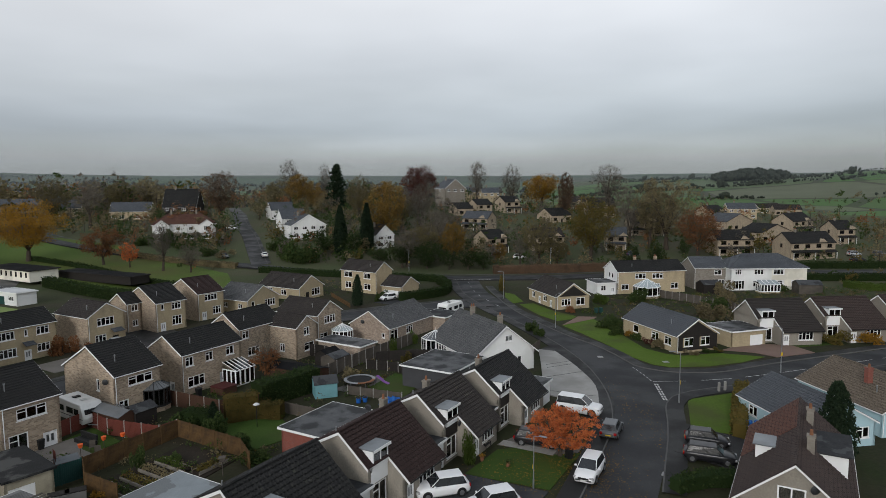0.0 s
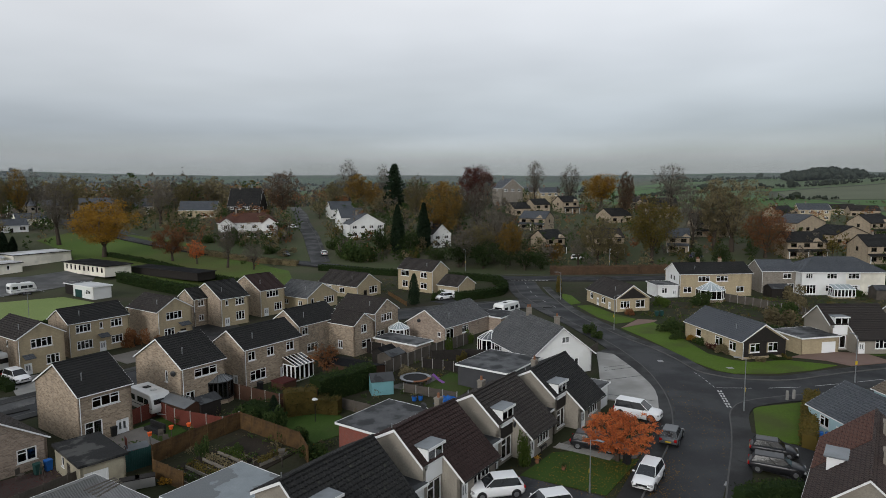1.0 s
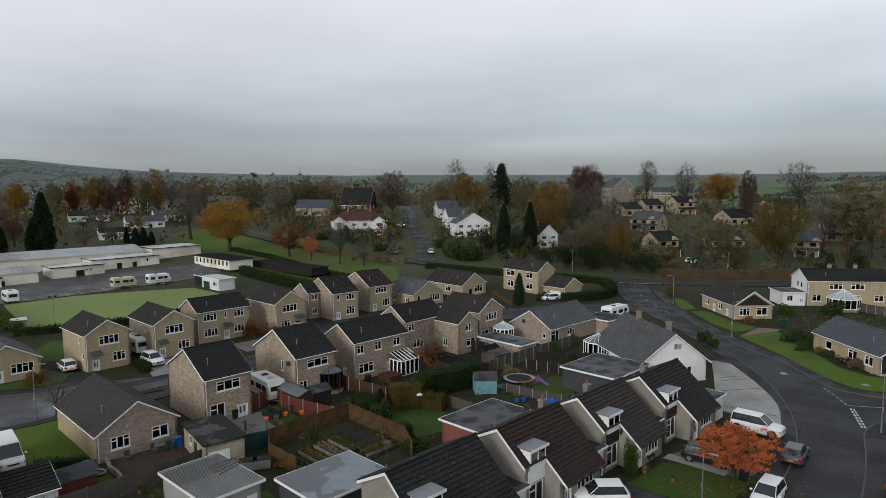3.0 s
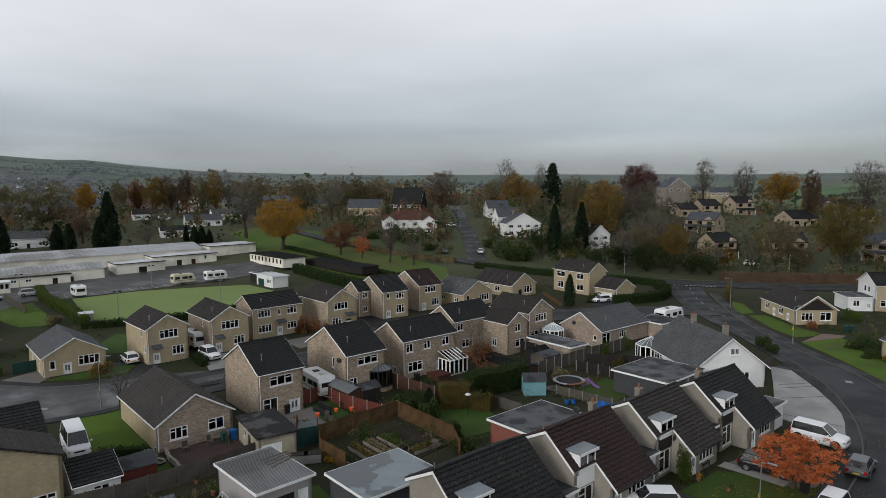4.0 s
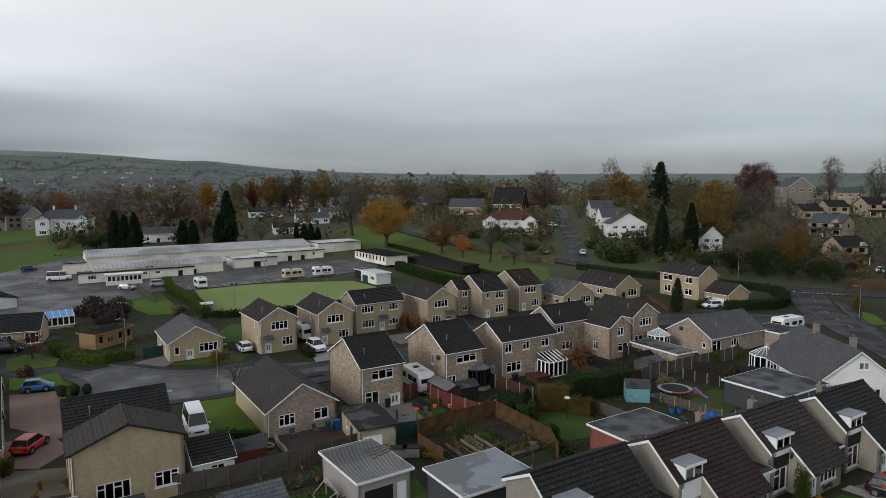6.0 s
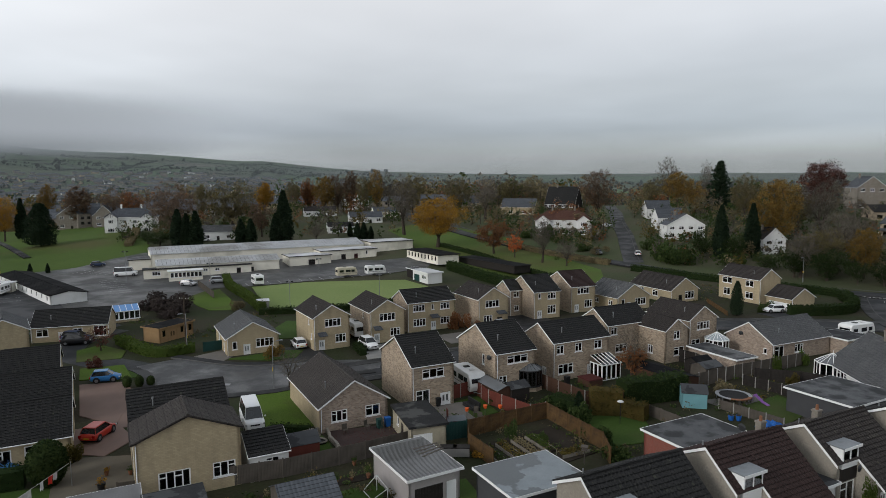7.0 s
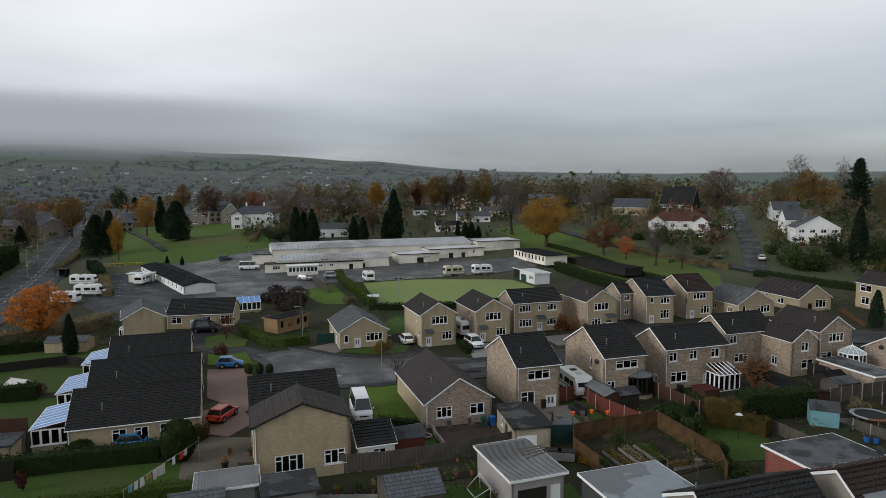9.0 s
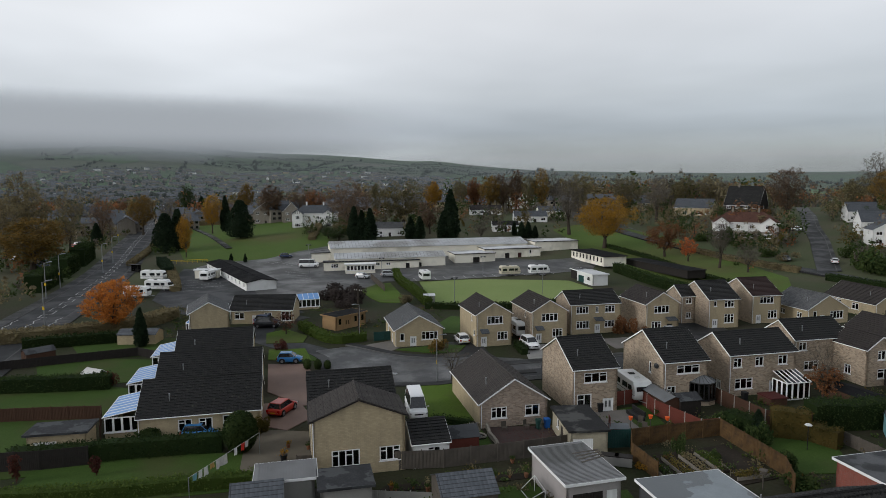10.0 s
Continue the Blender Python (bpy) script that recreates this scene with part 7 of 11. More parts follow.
def tree_meshes(seed, height, width, leaves, leaf_mat, leaf_size, count, least=0.02, spread=1.0, upright=0.0):
    """Trunk and limbs, twigs, leaves; about height tall and width wide."""
    nr = np.random.default_rng(seed)
    segs, ends = segments(seed, height, width, count, 0.14 if leaf_mat != "twig" else 0.2, upright)
    trunk = tube_mesh("trunk", [s for s in segs if s[4] < 2], "bark", lambda l: 7 if l == 0 else 5, least)
    twigs = tube_mesh("twig_mass", [s for s in segs if s[4] >= 2], "twig", lambda l: 3, least * 0.6)
    crown = None
    if leaves:
        pick = ends[nr.integers(0, len(ends), leaves)]
        c = pick + nr.normal(size=(leaves, 3)) * np.array([0.05, 0.05, 0.035]) * np.array([width, width, height]) * spread
        c = c[c[:, 2] > 0.12 * height]
        bare = leaf_mat == "twig"
        crown = leaf_mesh("crown", c, leaf_size * nr.uniform(0.6, 1.3, len(c)), leaf_mat, nr, 0.055 if bare else 0.55, 0.0 if bare else 0.9)
    return trunk, twigs, crown


def conifer_meshes(seed, height, width, n, mat, leaf, ragged=0.2, power=0.8):
    nr = np.random.default_rng(seed)
    z = nr.uniform(0.03, 1.0, n) ** 0.85
    a = nr.uniform(0, 2 * math.pi, n)
    lump = 1 + ragged * np.sin(a * 5 + z * 9 + seed) * np.cos(z * 23 + 2 * a)
    r = width / 2 * np.minimum(1.0, (1.03 - z) * 1.7) ** power * lump * nr.uniform(0.66, 0.9, n)
    r = np.where(z < 0.12, r * (0.6 + z * 3.3), r)
    c = np.stack([r * np.cos(a), r * np.sin(a), z * height], 1)
    crown = leaf_mesh("crown", c, leaf * nr.uniform(0.6, 1.4, n), mat, nr, 0.45)
    bm = bmesh.new()
    tube(bm, (0, 0, 0), (0, 0, height * 0.96), max(0.12, height * 0.016), 0.03, 7)
    tube(bm, (0, 0, height * 0.06), (0, 0, height * 0.35), width * 0.26, width * 0.32, 9)
    tube(bm, (0, 0, height * 0.35), (0, 0, height * 0.9), width * 0.32, width * 0.05, 9)
    return finish("trunk", bm, "leaf_conifer"), None, crown


def pine_meshes(seed, height, width, n, mat, leaf):
    """A ragged spire: limbs of uneven length, each carrying flat sprays, with gaps between."""
    rng, nr = random.Random(seed), np.random.default_rng(seed)
    limbs, cs = [], []
    count = 64
    for k in range(count):
        z = 0.1 + 0.88 * (k + rng.random()) / count
        a = 2.4 * k + rng.uniform(-0.4, 0.4)
        reach = width / 2 * min(1.0, (1.04 - z) * 1.5) ** 0.75 * rng.uniform(0.55, 1.12)
        p = Vector((0, 0, z * height))
        q = p + Vector((math.cos(a) * reach, math.sin(a) * reach, reach * rng.uniform(-0.15, 0.35)))
        limbs.append((p, q, 0.05, 0.02, 1))
        m = n // count
        f = nr.uniform(0.15, 1.05, m)[:, None]
        c = np.array(p) * (1 - f) + np.array(q) * f
        cs.append(c + nr.normal(size=(m, 3)) * np.array([0.10, 0.10, 0.055]) * width * (0.5 + 0.5 * (1 - z)))
    crown = leaf_mesh("crown", np.concatenate(cs), leaf * nr.uniform(0.6, 1.4, count * (n // count)), mat, nr, 0.4)
    limbs.append((Vector((0, 0, 0)), Vector((0, 0, height * 0.98)), max(0.15, height * 0.016), 0.03, 0))
    return tube_mesh("trunk", limbs, "bark", lambda l: 6 if l == 0 else 4, 0.03), None, crown


KINDS = {
    # leaves, colour, leaf size, crown points, spread of the clumps
    "bare": (2600, "twig", 0.6, 380, 0.5), "bare_tall": (2600, "twig", 0.6, 380, 0.5), "bare_small": (900, "twig", 0.2, 260, 0.5),
    "gold": (17000, "leaf_gold", 0.21, 240, 0.8), "yellow_green": (14000, "leaf_yellow_green", 0.20, 230, 0.75), "russet": (13000, "leaf_russet", 0.19, 230, 0.75),
    "russet_small": (6000, "leaf_russet", 0.2, 150, 0.75), "orange_small": (2400, "leaf_orange", 0.15, 110, 0.7), "orange_tree": (15000, "leaf_orange", 0.075, 320, 0.42), "russet_thin": (1500, "leaf_russet", 0.15, 120, 0.6), "flame": (9000, "leaf_flame", 0.17, 240, 0.62),
    "dark_red": (13000, "leaf_dark_red", 0.19, 220, 0.75), "dark_red_small": (1300, "leaf_dark_red", 0.09, 70, 0.8), "brown": (9000, "leaf_brown", 0.19, 230, 0.5),
    "dark_bush": (5500, "leaf_hedge", 0.24, 110, 1.1), "amber": (13000, "leaf_amber", 0.20, 240, 0.65), "copper": (10000, "leaf_copper", 0.18, 300, 0.55), "olive": (10000, "leaf_olive", 0.19, 300, 0.55),
}
LABELS = {
    "bare": "leafless broad tree with fine grey-brown twigs", "bare_tall": "tall leafless tree with upright bare limbs", "bare_small": "small nearly leafless garden tree",
    "gold": "tree in golden autumn leaf", "yellow_green": "tree with thinning yellow-green leaves", "russet": "tree in russet-brown autumn leaf", "russet_small": "small russet-leaved tree on grass",
    "orange_small": "small orange tree with sparse leaves", "orange_tree": "tree in bright orange autumn leaf", "russet_thin": "small half-bare tree with red-brown leaves", "flame": "broad garden tree in golden-orange leaf", "dark_red": "tree with dark red foliage", "dark_red_small": "small dark red ornamental tree",
    "brown": "tall tree with last brown leaves", "amber": "tree in amber and yellow autumn leaf", "copper": "tree with thin copper-brown autumn leaves", "olive": "half-bare tree with dull olive-brown leaves", "dark_bush": "dense dark evergreen tree", "pine": "tall dark ragged conifer", "cypress": "narrow dark green cypress", "cypress_fat": "broad dark green cone-shaped conifer",
}
SHAPES, USED = {}, {}


def tree(kind, x, y, height, width):
    USED[kind] = USED.get(kind, -1) + 1
    v = USED[kind] % (4 if kind in ("bare", "brown") else 3)
    key = (kind, v)
    if key not in SHAPES:
        seed = 11 + 7 * v + sum(map(ord, kind))
        if kind in ("pine", "cypress", "cypress_fat"):
            width *= {"pine": 1.0, "cypress": 0.85}.get(kind, 1.0)
            m = pine_meshes(seed, height, width, 5000, "leaf_conifer", 0.028 * height) if kind == "pine" else conifer_meshes(seed, height, width, 4500, "leaf_conifer", 0.026 * height, ragged=0.22, power=0.6 if kind == "cypress_fat" else 0.8)
        else:
            n, mat, size, count, spread = KINDS[kind]
            m = tree_meshes(seed, height, width, n, mat, size * max(0.6, height / 18) if "small" not in kind and kind not in ("orange_tree", "flame", "russet_thin") else size, count, 0.04 if height > 9 else 0.015, spread, 0.5 if kind == "bare_tall" else 0.15)
        SHAPES[key] = (m, height, width)
    m, h0, w0 = SHAPES[key]
    k = width / w0
    t = new("tree" if kind not in ("pine", "cypress", "cypress_fat") else "conifer")
    t.matrix_basis = pose(x, y, ground_z(x, y) - 0.1, 0, 0, 137.5 * USED[kind]) @ Matrix.Diagonal((k, k, height / h0, 1))
    tagged(t, LABELS[kind], "tree" if kind not in ("pine", "cypress", "cypress_fat") else "conifer")
    for nm, me in zip(("trunk", "twig_mass", "crown"), m):
        if me:
            o = part(nm, me, None, t)
            if nm != "trunk":
                o["kind"] = "stuff"
    return t


tree("gold", -116.4, 179.7, 17.5, 20.5)
tree("russet_small", -95.3, 179.6, 11.0, 12.5)
tree("orange_small", -86.8, 177.2, 7.3, 5.9)
tree("bare", -76.3, 174.1, 14.0, 6.9)
tree("bare", -68.2, 172.7, 7.9, 6.7)
tree("olive", -155.6, 256.5, 18.7, 16.3)
tree("bare", -129.8, 236.8, 19.3, 13.7)
tree("olive", -149.3, 299.9, 17.9, 15.1)
tree("brown", -142.8, 314.0, 18.5, 17.5)
tree("copper", -88.4, 258.9, 21.7, 16.8)
tree("dark_bush", -168.8, 278.5, 7.6, 11.2)
tree("bare", -75.8, 321.2, 24.8, 14.3)
tree("amber", -63.7, 288.0, 18.6, 13.9)
tree("olive", -79.0, 304.9, 15.4, 12.5)
tree("bare", -53.1, 295.3, 21.5, 8.7)
tree("amber", -55.9, 284.6, 12.8, 10.5)
tree("pine", -45.9, 280.5, 20.6, 9.5)
tree("cypress", -31.6, 197.9, 15.5, 5.4)
tree("cypress", -23.9, 201.7, 15.4, 5.7)
tree("dark_bush", -36.9, 197.1, 8.9, 6.9)
tree("dark_bush", -27.8, 195.5, 7.5, 7.1)
tree("amber", -19.3, 211.1, 22.3, 16.1)
tree("olive", -32.8, 252.9, 18.5, 12.0)
tree("dark_red", -9.8, 261.8, 22.0, 16.1)
tree("bare", -7.7, 224.9, 19.8, 15.4)
tree("olive", -15.1, 239.5, 14.3, 13.0)
tree("bare", -3.3, 192.0, 15.9, 15.6)
tree("olive", -6.3, 185.9, 12.0, 11.8)
tree("amber", 2.9, 184.0, 13.7, 8.0)
tree("bare", 1.1, 205.0, 16.6, 11.1)
tree("bare", -10.2, 181.7, 11.9, 9.9)
tree("dark_bush", -18.3, 184.1, 6.3, 7.4)
tree("dark_bush", -11.6, 181.0, 7.2, 8.5)
tree("dark_bush", -4.5, 179.4, 7.7, 8.8)
tree("dark_bush", 1.7, 177.7, 6.1, 5.8)
tree("dark_bush", 6.9, 177.7, 5.8, 6.4)
tree("dark_bush", 11.3, 177.6, 5.1, 5.8)
tree("bare_tall", 16.1, 299.6, 22.6, 9.8)
tree("bare_tall", 31.5, 298.3, 21.1, 12.5)
tree("gold", 55.3, 362.0, 19.9, 21.8)
tree("copper", 50.4, 265.3, 19.7, 7.8)
tree("bare_tall", 67.8, 262.4, 25.4, 16.2)
tree("olive", 27.8, 185.1, 14.8, 12.5)
tree("yellow_green", 43.7, 189.5, 18.8, 15.1)
tree("brown", 71.5, 205.6, 24.5, 21.6)
tree("brown", 67.0, 207.7, 22.3, 13.8)
tree("bare", 61.4, 211.7, 20.7, 11.6)
tree("russet", 77.8, 195.7, 14.9, 15.2)
tree("olive", 32.6, 183.4, 8.2, 8.4)
tree("bare", 22.3, 185.3, 8.8, 6.7)
tree("dark_bush", 72.8, 193.6, 5.3, 4.9)
tree("amber", 16.7, 187.3, 6.0, 5.1)
tree("dark_bush", 49.9, 168.8, 8.3, 4.8)
tree("dark_bush", 56.5, 168.8, 8.8, 5.5)
tree("cypress_fat", -238.9, 113.7, 15.1, 11.0)
tree("russet", -272.0, 168.5, 15.5, 11.0)
tree("copper", -203.9, 141.5, 21.3, 21.5)
tree("olive", -239.5, 180.7, 18.0, 8.1)
tree("olive", -198.7, 163.6, 20.1, 21.9)
tree("gold", -245.1, 221.0, 16.0, 9.5)
tree("copper", -178.9, 159.8, 13.0, 9.5)
tree("cypress", -164.0, 156.3, 18.0, 7.8)
tree("cypress", -165.4, 154.0, 10.4, 4.5)
tree("cypress", -190.7, 133.9, 12.5, 5.1)
tree("cypress", -187.1, 134.7, 11.3, 4.6)
tree("cypress", -184.3, 136.3, 12.0, 5.0)
tree("cypress", -175.7, 147.7, 8.4, 4.1)
tree("cypress", -172.6, 149.4, 8.6, 4.1)
tree("copper", -295.7, 157.4, 19.0, 13.9)
tree("copper", -284.0, 168.0, 17.6, 14.9)
tree("amber", -355.1, 173.1, 21.9, 10.7)
tree("cypress", -273.4, 123.4, 16.2, 4.9)
tree("dark_bush", -203.0, 130.9, 5.1, 8.7)
tree("dark_bush", -196.1, 130.9, 4.9, 8.5)
tree("olive", -228.5, 224.0, 17.4, 8.7)
tree("russet", -226.9, 232.7, 18.0, 7.6)
tree("amber", -216.4, 233.0, 20.2, 11.5)
tree("copper", -214.3, 240.3, 20.6, 11.6)
tree("copper", -211.5, 246.8, 21.2, 8.8)
tree("olive", -201.9, 245.7, 19.6, 8.6)
tree("amber", -197.4, 249.3, 21.4, 9.2)
tree("bare", -195.1, 256.2, 20.3, 9.3)
tree("olive", -183.2, 259.9, 20.5, 15.5)
tree("bare", -139.2, 192.0, 22.2, 12.4)
tree("cypress", -153.2, 178.0, 5.4, 2.1)
tree("cypress", -148.2, 176.1, 6.1, 2.9)
tree("cypress", -146.2, 177.4, 6.1, 2.9)
tree("cypress", -144.2, 178.7, 4.7, 2.5)
tree("bare", -155.3, 162.8, 7.6, 6.9)
tree("brown", -251.2, 44.1, 27.6, 18.0)
tree("brown", -255.5, 57.9, 23.1, 12.8)
tree("amber", -213.8, 38.7, 16.1, 22.0)
tree("russet", -414.2, 125.7, 15.7, 18.8)
tree("amber", -313.9, 101.7, 20.0, 12.5)
tree("dark_bush", -473.2, 185.9, 24.1, 13.8)
tree("cypress", -410.7, 169.8, 14.6, 8.0)
tree("gold", -275.7, 118.3, 18.1, 10.3)
tree("cypress_fat", -229.2, 81.4, 13.8, 9.2)
tree("cypress_fat", -231.4, 86.6, 14.8, 5.8)
tree("gold", -209.9, 80.9, 15.5, 5.3)
tree("cypress", -277.7, 72.4, 8.7, 4.4)
tree("cypress", -361.0, 90.6, 8.1, 4.0)
tree("brown", -227.4, 34.7, 22.6, 12.5)
tree("copper", -289.8, 77.7, 19.6, 10.8)
tree("bare", -310.3, 112.4, 18.4, 10.1)
tree("copper", -291.1, 132.9, 14.4, 9.8)
tree("flame", -116.0, 32.0, 9.4, 10.6)
tree("cypress", -102.8, 32.1, 6.2, 2.2)
tree("dark_red_small", -94.4, 52.3, 4.2, 4.6)
tree("cypress", -187.4, 85.9, 2.8, 1.3)
tree("cypress", -183.4, 88.5, 2.8, 1.2)
tree("bare_small", -57.1, 54.6, 5.5, 4.5)
tree("dark_red_small", -62.4, 9.0, 2.7, 1.2)
tree("dark_red_small", -59.3, 14.3, 2.1, 1.0)
tree("bare_small", -67.2, 72.7, 2.1, 3.3)


def hedge(pts, w, h, mat="leaf_hedge", label="clipped green garden hedge", seed=1, dens=19, leaf=0.175):
    """A hedge along plan points: a dark core with a skin of small leaves."""
    line = spline(pts, 1.2)
    nr = np.random.default_rng(seed + int(abs(pts[0][0] * 13)))
    label += " in a garden" if len(label.split()) < 4 else ""
    root = thing("hedge", float(line[0][0]), float(line[0][1]), 0, 0, label, "hedge")
    o = np.array([line[0][0], line[0][1], 0])
    A, B = offsets(line, -w / 2), offsets(line, w / 2)
    bm = bmesh.new()
    rows = []
    for i, (a, b, p) in enumerate(zip(A, B, line)):
        g = ground_z(*p)
        top = g + h * (0.94 + 0.1 * noise.noise((p[0] * 0.4, p[1] * 0.4, seed)))
        q = 0.9
        rows.append([bm.verts.new(Vector(v) - Vector(o)) for v in ((*(p + (a - p) * q), g - 0.1), (*(p + (a - p) * q), top - 0.1), (*(p + (b - p) * q), top - 0.1), (*(p + (b - p) * q), g - 0.1))])
    for r, s in zip(rows, rows[1:]):
        for k in range(3):
            bm.faces.new((r[k], r[k + 1], s[k + 1], s[k]))
    bm.faces.new(rows[0])
    bm.faces.new(rows[-1][::-1])
    bmesh.ops.recalc_face_normals(bm, faces=bm.faces)
    part("core", bm, mat, root)
    L = np.array(line)
    if min(math.hypot(*p) for p in line) < 95:
        leaf, dens = 0.105, 44
    seg = np.linalg.norm(np.diff(L, axis=0), axis=1)
    n = int(seg.sum() * (2 * h + w) * dens)
    n = min(n, 26000)
    i = nr.choice(len(seg), n, p=seg / seg.sum())
    f = nr.uniform(0, 1, n)[:, None]
    A, B = np.array(A), np.array(B)
    pa, pb = A[i] * (1 - f) + A[i + 1] * f, B[i] * (1 - f) + B[i + 1] * f
    u = nr.uniform(0, 2 * h + w, n)
    side = np.where(u < h, 0.0, np.where(u > h + w, 1.0, (u - h) / w))[:, None]
    xy = pa * (1 - side) + pb * side
    gz = np.array([ground_z(*p) for p in line])[i]
    z3 = gz + np.where(u < h, u, np.where(u > h + w, 2 * h + w - u, h)) * (0.95 + 0.06 * np.sin(xy[:, 0] * 2.1) * np.cos(xy[:, 1] * 1.7)) + nr.normal(size=n) * 0.04
    c = np.stack([xy[:, 0], xy[:, 1], z3], 1) + nr.normal(size=(n, 3)) * 0.11
    o2 = part("leaves", leaf_mesh("leaves", c - o, leaf * nr.uniform(0.6, 1.4, n), mat, nr), None, root)
    o2["kind"] = "stuff"
    return root


def clipped_bush(x, y, r, h, label, mat="leaf_hedge", n=2600):
    """A bush shorn to a smooth rounded form: a core under a tight skin of small leaves."""
    nr = np.random.default_rng(int(abs(x * 31 + y * 7)))
    root = thing("clipped_bush", x, y, 0, label=label, category="bush")
    d = nr.normal(size=(n, 3))
    d /= np.linalg.norm(d, axis=1)[:, None]
    c = d * np.array([r, r, h / 2]) * nr.uniform(0.94, 1.03, n)[:, None] + np.array([0, 0, h / 2])
    o = part("leaves", leaf_mesh("leaves", c, 0.075 * nr.uniform(0.6, 1.4, n) * max(0.6, r), mat, nr), None, root)
    o["kind"] = "stuff"
    bm = bmesh.new()
    bmesh.ops.create_icosphere(bm, subdivisions=2, radius=1.0, matrix=Matrix.Translation((0, 0, h / 2)) @ Matrix.Diagonal((r * 0.93, r * 0.93, h * 0.465, 1)))
    part("core", bm, mat, root)
    return root


SHRUBS = {}


def shrub(x, y, r, h, mat="leaf_green", label="rounded green garden shrub"):
    v = len(SHRUBS) % 3
    key = (mat, v)
    if key not in SHRUBS:
        nr = np.random.default_rng(len(SHRUBS) + 5)
        lumps = nr.normal(size=(9, 3)) * np.array([0.42, 0.42, 0.22]) + np.array([0, 0, 0.5])
        n = 1700
        d = nr.normal(size=(n, 3))
        d /= np.linalg.norm(d, axis=1)[:, None]
        c = lumps[nr.integers(0, 9, n)] + d * nr.uniform(0.25, 0.45, n)[:, None]
        c[:, 2] = np.abs(c[:, 2])
        SHRUBS[key] = leaf_mesh("leaves", c, 0.078 * nr.uniform(0.6, 1.4, n), mat, nr)
    keys = [k for k in SHRUBS if k[0] == mat]
    label += " in a garden" if len(label.split()) < 4 else ""
    s = thing("shrub", x, y, (x * 77 + y * 31) % 360, label=label, category="shrub")
    s.scale = (r, r, h)
    o = part("leaves", SHRUBS[keys[int(abs(x * 7 + y)) % len(keys)]], None, s)
    o["kind"] = "stuff"
    part("stem", tubes(((0, 0, -0.1), (0, 0, 0.6), 0.06, 0.03), n=5), "bark", s)
    return s


tree("orange_tree", 10.6, 56.7, 5.0, 7.4)
tree("cypress_fat", -17.4, 129.0, 6.6, 2.5)
tree("cypress_fat", 34.9, 55.3, 7.4, 3.5)
tree("bare_small", -22.9, 80.9, 7.4, 5.2)
tree("russet_thin", -22.7, 80.6, 4.4, 4.6)
# boundary hedges
hedge([(-9.2, 134.6), (-4, 137.6), (0.2, 142.5), (1.0, 150), (-1.0, 158)], 1.6, 1.9, label="tall clipped hedge round a corner garden")
hedge([(-50, 174.5), (-32, 169.5), (-16, 165.5), (-4, 162.4), (0.4, 159)], 1.8, 1.6, "leaf_hedge", "long trimmed hedge along the main road")
hedge([(13.5, 172.5), (30, 173.5), (44, 175), (62, 175.5)], 2.0, 2.2, "leaf_copper", "russet-brown beech hedge along the main road")
hedge([(62, 176.5), (90, 174.5), (130, 170)], 2.0, 1.8, "leaf_hedge", "green hedge along the main road")
hedge([(-95.0, 152.6), (-88, 148.5), (-73.3, 139.5), (-62, 133.5)], 2.2, 2.4, "leaf_hedge", "tall dark clipped hedge behind houses")
hedge([(-116, 181), (-96, 173), (-72, 158), (-55, 150)], 1.4, 1.2, "leaf_hedge", "low hedge at the edge of a lawn")
hedge([(-58, 179.5), (-76, 184.5), (-100, 194)], 1.8, 1.6, "leaf_brown", "rough brown hedgerow along the road")
hedge([(28.8, 60.6), (31.5, 66.5), (35.2, 74.0)], 1.3, 1.7, "leaf_yellow_green", "overgrown yellowing hedge beside a lawn")
hedge([(18.6, 49.6), (21.6, 50.9), (25.4, 50.6)], 1.2, 1.3, "leaf_hedge", "overgrown dark hedge at a street corner")
hedge([(-66.4, 9.2), (-61.5, 17.5), (-57.0, 24.6)], 1.4, 1.8, "leaf_hedge", "dark hedge along a back garden")
hedge([(-92.5, 11.5), (-88.3, 16.9), (-84.4, 22.6)], 1.6, 1.9, "leaf_hedge", "dark clipped hedge between gardens")
hedge([(-113.5, 18.5), (-111, 25), (-108.4, 31)], 1.5, 1.8, "leaf_hedge", "dark hedge at the end of a garden")
hedge([(-59.8, 6.4), (-55.3, 12.5), (-51.2, 19.2), (-47.6, 24.6)], 1.2, 1.2, "leaf_lime", "low trimmed hedge across a back garden")
hedge([(-123, 12), (-118, 24), (-117, 36), (-122, 44)], 3.0, 2.0, "leaf_brown", "rough scrub along the roadside")
hedge([(-171.1, 30.8), (-186.4, 38.2)], 4.0, 4.4, "leaf_hedge", "tall dark hedge along the main road")
hedge([(-193.5, 41.0), (-209, 47.6)], 4.0, 5.2, "leaf_hedge", "tall dark hedge along the main road")
hedge([(-214, 50.2), (-233, 58.0)], 4.0, 5.6, "leaf_hedge", "tall dark clipped hedge beside the road")
hedge([(-202, 70.2), (-185, 66), (-178, 63.5)], 2.6, 2.4, "leaf_conifer", "dark evergreen hedge at the park edge")
hedge([(-150, 55), (-170, 62), (-190, 68)], 2.2, 1.4, "leaf_brown", "rough brown hedge by the yard")
hedge([(-135.6, 108.6), (-124.5, 101.0), (-110, 93.5), (-96.6, 85.8)], 1.6, 1.7, "leaf_lime", "clipped hedge beside the bowling green")
hedge([(-95.0, 83.6), (-87, 90.6), (-82, 98), (-77.5, 110)], 1.6, 1.2, "leaf_hedge", "dark hedge behind the houses")
